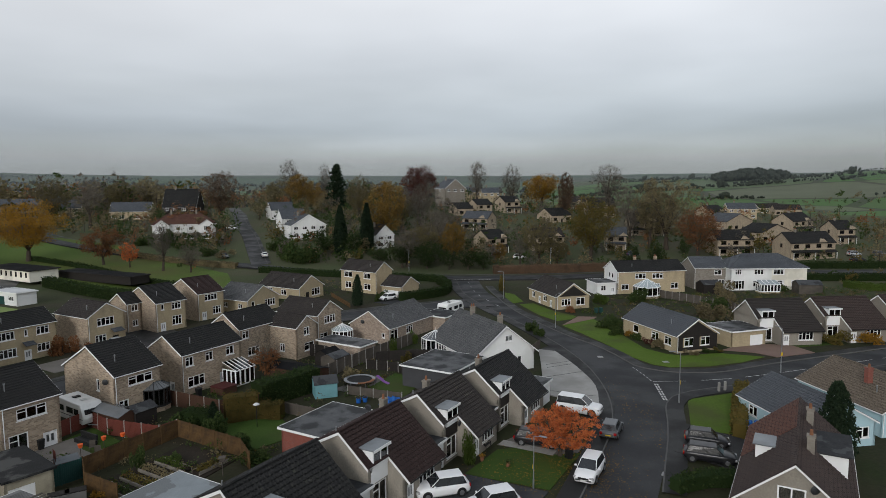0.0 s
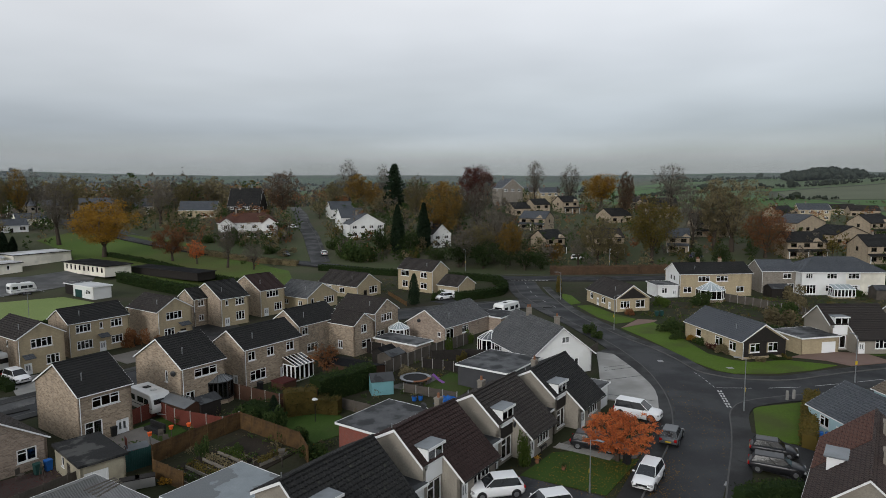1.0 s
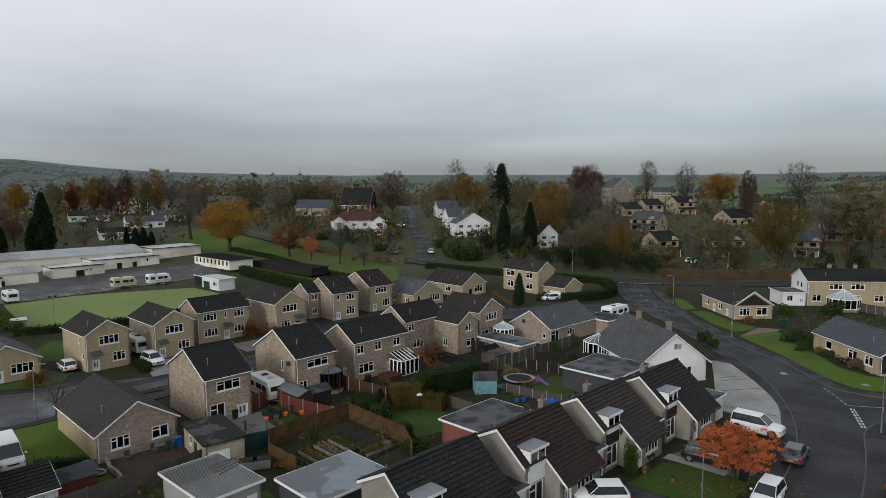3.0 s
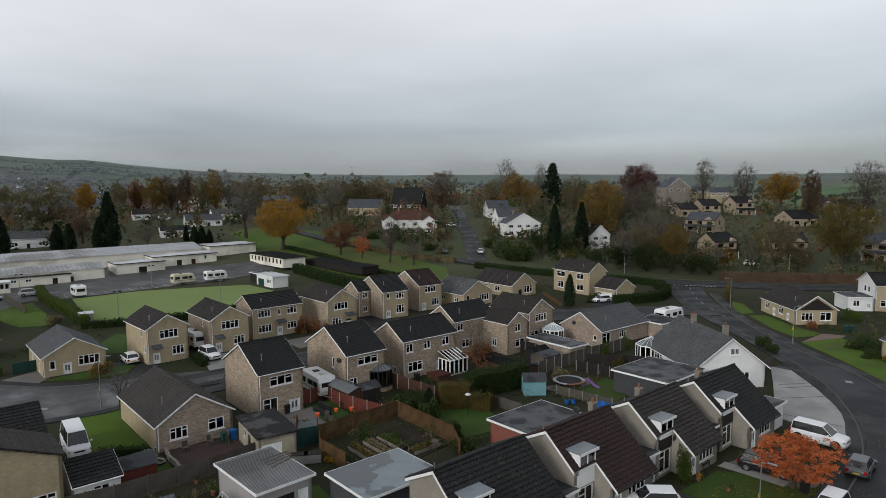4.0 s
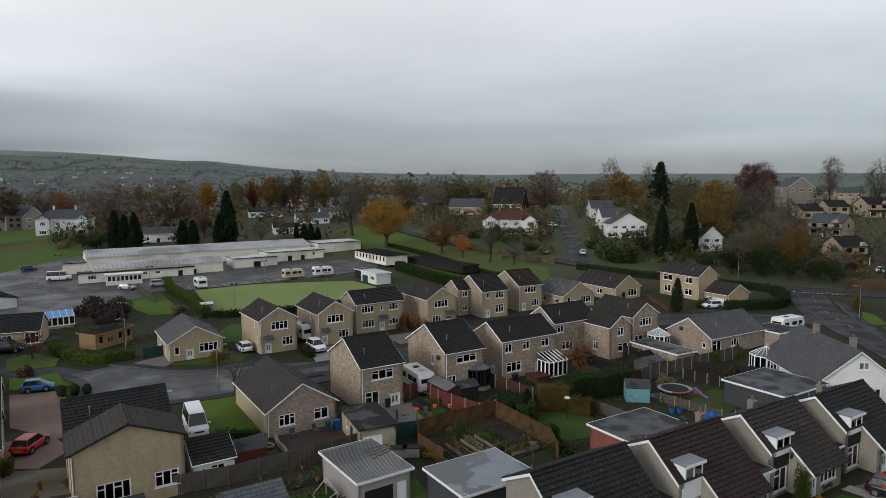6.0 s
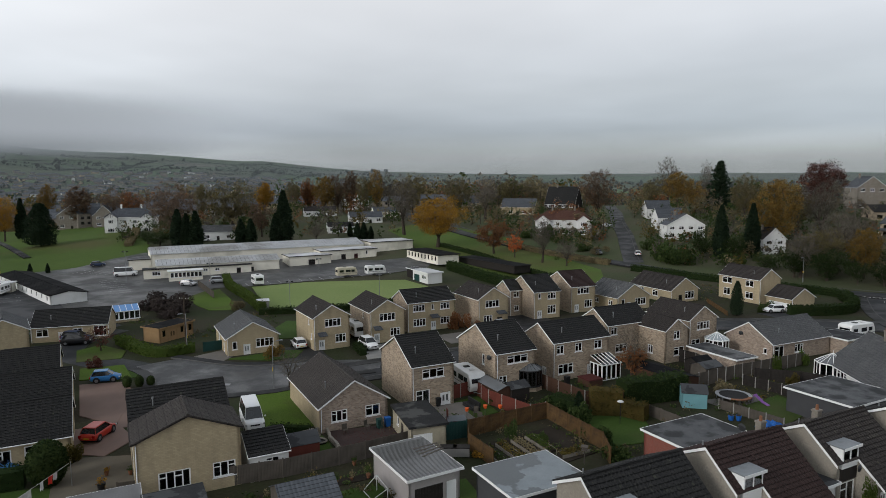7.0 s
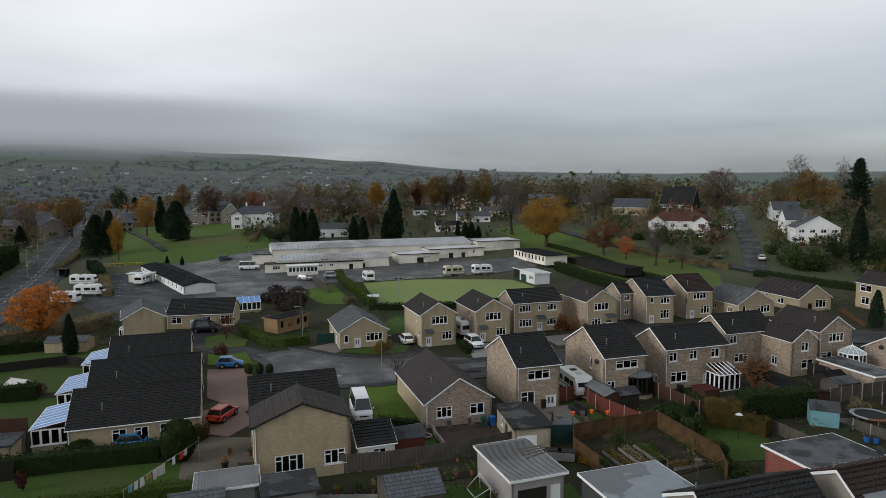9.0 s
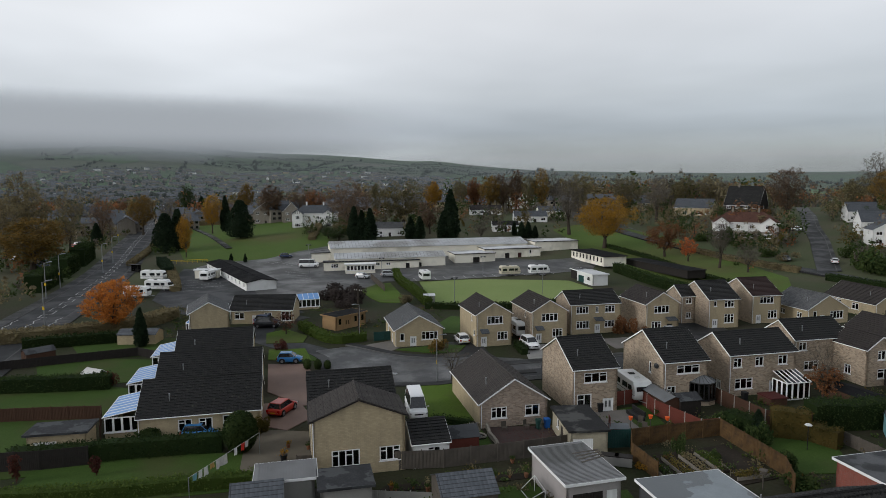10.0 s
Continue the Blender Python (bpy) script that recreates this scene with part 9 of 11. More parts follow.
def car_parts(kind, paint):
    """Meshes of one car: length along x, front at +x."""
    L, Wd, Ht, hood, belt, rear = {"hatch": (4.0, 1.75, 1.48, 0.95, 0.92, 0.25), "suv": (4.4, 1.84, 1.66, 1.0, 1.02, 0.3), "estate": (4.5, 1.8, 1.5, 1.0, 0.93, 0.25),
                                    "small": (3.5, 1.62, 1.48, 0.75, 0.92, 0.2), "four": (4.8, 1.95, 1.88, 1.05, 1.15, 0.12), "van": (5.6, 2.05, 2.35, 0.75, 1.25, 0.05)}[kind]
    h, w = L / 2, Wd / 2
    out = []
    bm = bmesh.new()
    rings = []
    nose = 0.30 if kind not in ("four", "van") else 0.14
    for x, zb, zt, k in ((-h, 0.45, belt - 0.2, 0.80), (-h + 0.06, 0.36, belt - 0.08, 0.90), (-h + 0.25, 0.28, belt, 0.97), (-h + 0.7, 0.22, belt + 0.02, 1.0), (0, 0.2, belt, 1.0), (h - hood - 0.2, 0.2, belt - 0.02, 1.0),
                         (h - hood + 0.1, 0.22, belt - 0.04, 0.99), (h - 0.45, 0.24, belt - nose * 0.45, 0.96), (h - 0.15, 0.26, belt - nose * 0.8, 0.88), (h - 0.03, 0.32, belt - nose - 0.08, 0.78), (h, 0.4, belt - nose - 0.16, 0.7)):
        y = w * k
        rings.append([(x, -y * 0.92, zb), (x, -y * 0.99, zb + 0.15), (x, -y, (zb + zt) / 2), (x, -y * 0.97, zt - 0.14), (x, -y * 0.9, zt - 0.04), (x, -y * 0.7, zt + 0.015), (x, 0, zt + 0.035), (x, y * 0.7, zt + 0.015), (x, y * 0.9, zt - 0.04), (x, y * 0.97, zt - 0.14), (x, y, (zb + zt) / 2), (x, y * 0.99, zb + 0.15), (x, y * 0.92, zb)])
    loft(bm, rings)
    for f in bm.faces:
        f.smooth = True
    out.append(("body", finish("body", bm, paint), ""))
    # glasshouse and roof
    fx, rx = h - hood - 0.1, -h + rear
    top_f, top_r = fx - (Ht - belt) * (1.15 if kind != "van" else 0.5), rx + (Ht - belt) * (0.45 if kind not in ("four", "van") else 0.15)
    bm = bmesh.new()
    g0 = [(rx, -w * 0.9, belt - 0.02), (fx, -w * 0.86, belt - 0.02), (fx, w * 0.86, belt - 0.02), (rx, w * 0.9, belt - 0.02)]
    g1 = [(top_r, -w * 0.72, Ht - 0.07), (top_f, -w * 0.7, Ht - 0.07), (top_f, w * 0.7, Ht - 0.07), (top_r, w * 0.72, Ht - 0.07)]
    loft(bm, [g0, g1])
    out.append(("windows_glass", finish("glasshouse", bm, "car_glass"), ""))
    bm = bmesh.new()
    loft(bm, [[(x * 1.0, y * 1.02, Ht - 0.08) for x, y, z in g1], [(x, y, Ht - 0.02) for x, y, z in g1], [(x * 0.9 + 0.1 * (top_f + top_r) / 2, y * 0.86, Ht) for x, y, z in g1]])
    out.append(("roof_panel", finish("roof_panel", bm, paint), ""))
    # pillars
    for i, (a, b) in enumerate(((0, 0), (3, 3), (1, 1), (2, 2))):
        p, q = Vector(g0[a]), Vector(g1[b])
        out.append(("pillar", finish("pillar", tubes((p, q, 0.03), n=5), paint), ""))
    mid = -0.1
    for s in (-1, 1):
        out.append(("pillar", finish("pillar", tubes(((mid, s * w * 0.895, belt), ((top_f + top_r) / 2 - 0.05, s * w * 0.725, Ht - 0.06), 0.028), n=5), "black_plastic"), ""))
    for s in (-1, 1):
        out.append(("headlight", finish("headlight", boxes((h - 0.22, s * w * 0.72 - 0.2, belt - 0.42, h - 0.04, s * w * 0.72 + 0.1 * s + 0.1, belt - 0.26), bevel=0.03), "clear_lens"), ""))
        out.append(("tail_light", finish("tail_light", boxes((-h - 0.015, s * w * 0.76 - 0.14, belt - 0.34, -h + 0.12, s * w * 0.76 + 0.14, belt - 0.08), bevel=0.03), "red_lens"), ""))
        out.append(("mirror", finish("mirror", boxes((fx - 0.35, s * (w + 0.1) - 0.1, belt, fx - 0.22, s * (w + 0.1) + 0.1, belt + 0.14), bevel=0.03), paint), ""))
    out.append(("number_plate", finish("number_plate", boxes((-h - 0.03, -0.26, 0.5, -h - 0.005, 0.26, 0.61)), "plate_yellow"), ""))
    out.append(("number_plate", finish("number_plate", boxes((h + 0.005, -0.26, 0.42, h + 0.03, 0.26, 0.53)), "plate_white"), ""))
    out.append(("grille", finish("grille", boxes((h - 0.04, -0.45, belt - 0.46, h + 0.012, 0.45, belt - 0.32)), "black_plastic"), ""))
    R = 0.33 if kind != "four" else 0.38
    for x in (-h + 0.78, h - 0.82):
        out.append(("wheel_arch", finish("wheel_arch", tubes(((x, -w - 0.004, R + 0.03), (x, w + 0.004, R + 0.03), R + 0.07), n=18), "black_plastic"), ""))
    for x in (-h + 0.78, h - 0.82):
        for s in (-1, 1):
            t = finish("tyre", tubes(((x, s * (w - 0.2), R), (x, s * (w + 0.03), R), R), n=18), "rubber")
            r = finish("rim", tubes(((x, s * (w + 0.02), R), (x, s * (w + 0.045), R), R * 0.66, R * 0.6), n=14), "rim_metal")
            out.append(("tyre", t, r))
    return out


plain("clear_lens", (0.5, 0.5, 0.5), (0.4, 0.4, 0.4), 3, 20, 0.15, 0.3)
plain("red_lens", (0.35, 0.01, 0.01), (0.28, 0.01, 0.01), 3, 20, 0.2)
plain("rim_metal", (0.3, 0.3, 0.31), (0.22, 0.22, 0.23), 3, 20, 0.35, 0.7)
plain("plate_yellow", (0.6, 0.42, 0.03), (0.55, 0.38, 0.03), 3, 20, 0.4)
plain("plate_white", (0.65, 0.65, 0.63), (0.6, 0.6, 0.58), 3, 20, 0.4)


def car(x, y, ang, kind, tone, label, z=None):
    key = (kind, tone)
    if key not in CARS:
        CARS[key] = car_parts(kind, "paint_" + tone)
    c = thing("van" if kind == "van" else "car", x, y, ang, (ground_z(x, y) + 0.09) if z is None else z, label, "van" if kind == "van" else "car")
    for name, me, extra in CARS[key]:
        o = part({"windows_glass": "glasshouse"}.get(name, name), me, None, c)
        if extra:
            part("rim", extra, None, o)
    return c


def caravan(x, y, ang, L=5.6, label="white touring caravan parked by a house", motor=False, tone="caravan_white"):
    c = thing("motorhome" if motor else "caravan", x, y, ang, ground_z(x, y) + 0.11, label, "caravan")
    h = L / 2
    bm = bmesh.new()
    prof = [(-h, 0.5), (h - 0.15, 0.5), (h, 1.1), (h - 0.1, 1.7), (h - 0.55, 2.5), (-h + 0.25, 2.6), (-h, 2.3)]
    loft(bm, [[(px, -1.1, pz) for px, pz in prof], [(px, 1.1, pz) for px, pz in prof]])
    bmesh.ops.bevel(bm, geom=list(bm.edges), offset=0.06, segments=1, affect="EDGES")
    part("body", bm, tone, c)
    part("roof_vent", boxes((-0.9, -0.35, 2.58, -0.3, 0.35, 2.68), bevel=0.02), "black_plastic", c)
    part("roof_vent", boxes((0.6, -0.3, 2.55, 1.1, 0.3, 2.64), bevel=0.02), "plate_white", c)
    for s in (-1, 1):
        for wx, ww in ((-h + 1.0, 1.1), (0.1, 1.3), (h - 1.3, 0.9)):
            part("side_window", boxes((wx - ww / 2, s * 1.11 - 0.02, 1.35, wx + ww / 2, s * 1.11 + 0.02, 1.95)), "car_glass", c)
        part("stripe", boxes((-h + 0.1, s * 1.108 - 0.01, 1.0, h - 0.1, s * 1.108 + 0.01, 1.08)), "paint_grey", c)
    part("end_window", boxes((-h - 0.02, -0.8, 1.35, -h + 0.03, 0.8, 2.0)), "car_glass", c)
    part("front_window", boxes((h - 0.16, -0.85, 1.5, h - 0.02, 0.85, 2.0)), "car_glass", c)
    for wx in ((-h + 1.2, h - 1.0) if motor else (0.0,)):
        for s in (-1, 1):
            o = part("tyre", tubes(((wx, s * 0.95, 0.32), (wx, s * 1.08, 0.32), 0.32), n=16), "rubber", c)
            part("rim", tubes(((wx, s * 1.08, 0.32), (wx, s * 1.095, 0.32), 0.2), n=12), "rim_metal", o)
    if motor:
        part("cab", boxes((h - 0.6, -1.0, 0.4, h + 1.0, 1.0, 1.35), bevel=0.15), tone, c)
        part("windscreen", boxes((h - 0.2, -0.9, 1.35, h + 0.35, 0.9, 1.95), bevel=0.1), "car_glass", c)
    else:
        part("drawbar", tubes(((h - 0.1, -0.6, 0.45), (h + 1.1, 0, 0.45), 0.05), ((h - 0.1, 0.6, 0.45), (h + 1.1, 0, 0.45), 0.05), n=6), "galvanised", c)
    return c


plain("caravan_white", (0.76, 0.76, 0.74), (0.7, 0.7, 0.68), 0.8, 12, 0.35, vary=0.08, stain=((0.4, 0.39, 0.36), 0.5))
plain("caravan_cream", (0.55, 0.50, 0.38), (0.5, 0.45, 0.34), 0.8, 12, 0.4, vary=0.08)
car(-101.6, 52.6, 50, "suv", "black", "black off-road car parked before a bungalow")
car(25.0, 59.0, -20, "hatch", "black", "black hatchback parked on a drive")
car(23.8, 55.4, -22, "estate", "black", "black estate car parked on a drive")
car(16.6, 61.7, 66, "hatch", "grey", "dark grey hatchback parked at the kerb")
car(12.4, 52.6, 243, "suv", "white", "white crossover parked at the kerb")
car(14.7, 67.7, -28, "four", "white", "pale white off-road car on an apron")
car(9.0, 59.3, -17, "estate", "black", "black car under an orange tree")
car(-0.2, 49.5, 196, "suv", "white", "white estate car on a paved drive")
car(3.6, 46.9, 200, "suv", "white", "white car on a paved drive")
car(-11.8, 135.4, 220, "hatch", "white", "white hatchback before a garage")
car(-70.4, 69.4, 150, "hatch", "white", "white hatchback beside a house")
car(-61.0, 74.6, 332, "suv", "white", "white crossover on a concrete drive")
car(-51.6, 43.9, 326, "van", "white", "white panel van beside a lawn")
car(-79.0, 44.2, 52, "small", "blue", "small blue hatchback on paving")
car(-62.0, 33.6, 120, "hatch", "red", "red hatchback on a brick drive")
car(-61.2, 24.2, 50, "small", "blue", "bright blue hatchback behind a hedge")
car(-103.6, 53.6, 30, "suv", "navy", "dark blue off-road car outside a bungalow")
car(-38.5, 112.0, 60, "hatch", "black", "black car in a shared court")
car(-50.4, 97.0, 150, "hatch", "silver", "silver car beside a porch")
car(66.0, 171.0, 2, "hatch", "red", "dark red car on the main road")
car(58.0, 196.0, 5, "hatch", "navy", "dark car parked on the hill")
car(117.0, 180.0, 5, "suv", "black", "black off-road car on a drive")
car(122.0, 190.0, 5, "hatch", "silver", "silver car on a drive")
car(128.0, 188.0, 25, "suv", "grey", "grey car on a drive")
car(23.0, 192.4, -3, "hatch", "white", "white hatchback parked on the hill")
car(-78.6, 239.6, -15, "hatch", "white", "white car on the hill road")
car(-66.0, 193.0, -50, "hatch", "grey", "grey car at the roadside")
car(-54.3, 195.0, 110, "hatch", "white", "white car waiting at the junction")
car(-161.2, 97.2, 50, "van", "white", "white van in the club car park")
car(-163.5, 99.5, 50, "hatch", "black", "dark car in the club car park")
car(-136.0, 97.9, 20, "hatch", "silver", "silver car beside the club")
car(-133.4, 104.6, 58, "suv", "silver", "silver car beside the club")
car(-181.0, 101.0, 60, "hatch", "navy", "dark blue car by the park")
car(-278.0, 66.0, 30, "suv", "black", "black car outside a house")
car(-270.0, 63.0, 20, "hatch", "red", "red car outside a house")
car(-218.0, 42.5, 30, "van", "navy", "dark blue van in a front yard")
car(-244.0, 40.0, 30, "hatch", "silver", "silver car in a front yard")
car(-205.0, 219.0, 50, "hatch", "navy", "dark car outside a bungalow")
car(-190.0, 144.0, 50, "hatch", "white", "white car outside a bungalow")
caravan(-38.2, 65.6, -34, 5.4, "white touring caravan between brick houses")
caravan(-67.6, 79.4, 150, 5.6, "white caravan between stone houses")
caravan(1.4, 119.2, 58, 6.0, "white caravan beside a bungalow")
caravan(-112.0, 128.4, 60, 5.4, "cream caravan beside the bowling green", tone="caravan_cream")
caravan(-107.4, 134.8, 60, 5.4, "white caravan beside the bowling green")
caravan(-122.6, 107.6, 150, 5.0, "white caravan parked beside the club")
caravan(-171.6, 57.6, 45, 6.0, "white caravan stored in the yard")
caravan(-154.6, 52.8, 46, 5.6, "white motorhome stored in the yard", motor=True)
caravan(-161.6, 67.6, 135, 5.4, "white caravan stored in the yard")
caravan(-148.0, 46.0, 46, 5.4, "white caravan stored in the yard")

# ---- fences ----
PANELS = {}


def panel_mesh(w, h, mat, boards):
    key = (round(w, 1), h, mat, boards)
    if key not in PANELS:
        bm = bmesh.new()
        n = max(2, round(w / boards))
        rows = []
        for i in range(n + 1):
            for y, dx in ((0.0, -0.01), (0.022, 0.01)) if 0 < i < n else ((0.0, 0),):
                rows.append((w * i / n + dx, y))
        fr = [(bm.verts.new((x, y, 0)), bm.verts.new((x, y, h))) for x, y in rows]
        bk = [(bm.verts.new((x, y + 0.03, 0)), bm.verts.new((x, y + 0.03, h))) for x, y in rows]
        for a, b in zip(fr, fr[1:]):
            bm.faces.new((a[0], b[0], b[1], a[1]))
        for a, b in zip(bk, bk[1:]):
            bm.faces.new((a[1], b[1], b[0], a[0]))
        for a, b, c, d in zip(fr, fr[1:], bk, bk[1:]):
            bm.faces.new((a[1], b[1], d[1], c[1]))
        bm.faces.new((fr[0][0], fr[0][1], bk[0][1], bk[0][0]))
        bm.faces.new((fr[-1][1], fr[-1][0], bk[-1][0], bk[-1][1]))
        PANELS[key] = finish("panel", bm, mat)
    return PANELS[key]


POSTS = {}


def fence(pts, h, mat, label, post="grey_timber", bay=1.83, boards=0.15, z=0.0):
    f = thing("fence", pts[0][0], pts[0][1], 0, z, label, "fence")
    o = Vector((*pts[0], 0))
    for a, b in zip(pts, pts[1:]):
        a, b = Vector((*a, 0)) - o, Vector((*b, 0)) - o
        n = max(1, round((b - a).length / bay))
        w = (b - a).length / n
        ang = math.degrees(math.atan2(b.y - a.y, b.x - a.x))
        d = (b - a) / n
        key = (h, post)
        if key not in POSTS:
            POSTS[key] = finish("post", boxes((-0.05, -0.05, -0.3, 0.05, 0.05, h + 0.08), bevel=0.012), post)
        for i in range(n):
            p = a + d * i
            part("panel", panel_mesh(w - 0.1, h - 0.06, mat, boards), None, f, m=pose(p.x, p.y, 0.05, 0, 0, ang) @ pose(0.05, -0.02, 0))
            part("post", POSTS[key], None, f, m=pose(p.x, p.y, 0, 0, 0, ang))
    part("post", POSTS[(h, post)], None, f, m=pose(b.x, b.y, 0, 0, 0, ang))
    return f


fence([(-30.9, 52.9), (-26.3, 61.6), (-18.6, 56.8), (-16.9, 53.8)], 1.8, "new_timber", "new orange-brown close-boarded garden fence", "new_timber")
fence([(-30.9, 52.9), (-29.3, 50.3), (-25.6, 48.2)], 1.7, "new_timber", "new orange-brown close-boarded garden fence", "new_timber")
fence([(-33.9, 48.9), (-30.9, 52.7)], 1.8, "green_board", "dark green panelled garden fence", "green_board")
fence([(-38.3, 60.6), (-36.8, 64.6), (-33.6, 62.2), (-27.6, 60.3), (-26.5, 61.8)], 1.7, "red_timber", "red-brown stained garden fence", "concrete")
fence([(-31.8, 71.2), (-28.2, 69.4), (-24.2, 67.3), (-20.5, 70.0)], 1.8, "brown_timber", "dark brown panelled garden fence", "concrete")
fence([(-47.6, 27.0), (-43.4, 32.4), (-39.8, 37.0), (-36.2, 43.6), (-33.9, 48.7)], 1.7, "grey_timber", "weathered grey vertical-board fence", "grey_timber", 2.2, 0.12)
fence([(-15.6, 79.4), (-13.2, 84.0), (-10.9, 88.1), (-4.6, 98.4)], 1.8, "grey_timber", "weathered grey panel fence with concrete posts", "concrete")
fence([(-17.6, 68.2), (-14.2, 66.4), (-11.4, 64.6)], 1.3, "grey_timber", "low weathered picket fence", "grey_timber")
fence([(-11.4, 74.3), (-8.2, 72.9), (-4.8, 71.5)], 1.1, "grey_timber", "low weathered panel fence with concrete posts", "concrete")
fence([(-10.4, 84.8), (-6.0, 83.2), (-2.2, 79.6)], 1.3, "dark_board", "black slatted fence with concrete posts", "concrete")
fence([(-9.4, 87.6), (-4.4, 88.9), (0.6, 88.4)], 1.6, "dark_board", "black boarded fence behind a house", "dark_board")
fence([(-80.2, 10.3), (-77, 14.6), (-73.6, 18.6), (-67.4, 16.8)], 1.5, "brown_timber", "dark red-brown garden fence beside lawns", "brown_timber")
fence([(-66.4, 7.6), (-63.9, 11.0), (-62.1, 14.4)], 1.8, "dark_board", "dark grey boarded fence", "dark_board")
fence([(-102.8, 13.5), (-100.2, 22.0), (-97.6, 30.0), (-92.0, 31.8)], 1.3, "dark_board", "low dark boarded garden fence", "dark_board")
fence([(-133.6, 98.8), (-125, 94.4), (-116.5, 90.0)], 1.6, "grey_timber", "brown slatted fence beside the car park", "grey_timber", 2.0)
fence([(-80.6, 60.0), (-78.5, 64.4), (-75.6, 68.8)], 1.5, "green_board", "dark green fence beside a drive", "green_board")
fence([(-24.6, 140.2), (-21.6, 133.8), (-18.8, 127.8)], 0.9, "new_timber", "low pale picket fence along a garden", "new_timber", 1.5, 0.2)
fence([(46.5, 137.5), (51.5, 130.5), (53.5, 126)], 1.7, "grey_timber", "pale panel fence between gardens", "concrete")
fence([(54.0, 108.0), (55.5, 118.0), (56.5, 127.0)], 1.7, "grey_timber", "weathered fence between back gardens", "concrete")
fence([(10.8, 96.6), (13.0, 92.2), (14.6, 95.4)], 1.3, "grey_timber", "weathered fence beside the apron", "grey_timber")
fence([(-23.4, 93.4), (-17.0, 90.5), (-12.4, 85.2)], 1.8, "dark_board", "black fence round a garden yard", "concrete")
fence([(77.5, 109), (78.5, 101.5)], 1.8, "red_timber", "red-brown fence beside a chalet", "red_timber")
fence([(-44.6, 24.2), (-38.6, 29.6), (-34.2, 33.6)], 0.9, "concrete", "low garden wall with pots", "concrete", 2.0)

# ---- street lamps and poles ----
LAMP = []


def street_lamp(x, y, ang, h=6.0):
    lab = "grey steel street lamp beside the road"
    if not LAMP:
        s = thing("street_lamp", x, y, ang, label=lab, category="street lamp", group="street lamps")
        part("base", tubes(((0, 0, -0.2), (0, 0, 1.1), 0.09, 0.085), n=10), "galvanised", s)
        part("pole", tubes(((0, 0, 1.1), (0, 0, h - 0.1), 0.055, 0.045), n=8), "galvanised", s)
        part("arm", tubes(((0, 0, h - 0.12), (0.75, 0, h + 0.02), 0.03), n=6), "galvanised", s)
        part("lantern", boxes((0.5, -0.11, h - 0.04, 1.25, 0.11, h + 0.08), bevel=0.03), "galvanised", s, "flat grey lantern")
        part("notice", boxes((-0.07, -0.15, 2.3, -0.05, 0.15, 2.75)), "plate_yellow", s)
        LAMP.append(s)
        return s
    return copy_thing(LAMP[0], pose(x, y, ground_z(x, y), 0, 0, ang))


for x, y, a in ((26.5, 70.4, 170), (44.0, 82.0, 105), (19.2, 108.4, 20), (12.9, 136.4, 190), (-9.4, 176.0, 250), (29.9, 178.0, 270), (-82.2, 58.4, 260), (-58.4, 53.2, 60)):
    street_lamp(x, y, a)
copy_thing(LAMP[0], pose(7.3, 50.4, 0, 0, 0, -30) @ Matrix.Diagonal((0.9, 0.9, 0.76, 1)))
for x, y in ((-195.4, 52.0), (-216.1, 60.5), (-276.8, 80.0), (-176.0, 37.2), (-129.0, 24.5), (-160.0, 31.0)):
    copy_thing(LAMP[0], pose(x, y, ground_z(x, y), 0, 0, 120) @ Matrix.Diagonal((1.6, 1.6, 1.35, 1)))


def telegraph_pole(x, y, h, label="tall brown timber telegraph pole"):
    s = thing("telegraph_pole", x, y, 20, label=label, category="pole")
    part("pole", tubes(((0, 0, -0.3), (0, 0, h), 0.15, 0.1), n=10), "bark", s)
    part("crossarm", boxes((-0.8, -0.05, h - 0.6, 0.8, 0.05, h - 0.48)), "bark", s)
    for i in (-0.7, -0.3, 0.3, 0.7):
        part("insulator", tubes(((i, 0, h - 0.48), (i, 0, h - 0.33), 0.04, 0.05), n=6), "plate_white", s)


telegraph_pole(-83.0, 58.8, 8.5)


def floodlight(x, y, h):
    s = thing("floodlight_mast", x, y, 240, label="slim mast with a pair of floodlights", category="floodlight")
    part("mast", tubes(((0, 0, -0.2), (0, 0, h), 0.06, 0.05), n=8), "galvanised", s)
    part("crossbar", boxes((-0.6, -0.04, h - 0.05, 0.6, 0.04, h + 0.03)), "galvanised", s)
    for i in (-0.5, 0.5):
        part("lamp_head", boxes((i - 0.22, -0.2, h - 0.28, i + 0.22, 0.12, h - 0.05), bevel=0.03), "black_plastic", s)


for x, y, h in ((-94.6, 91.2, 5.5), (-84.4, 107.2, 5.5), (-118.0, 124.4, 5.0), (-152.5, 92.0, 8.0), (-132.5, 101.5, 5.5)):
    floodlight(x, y, h)

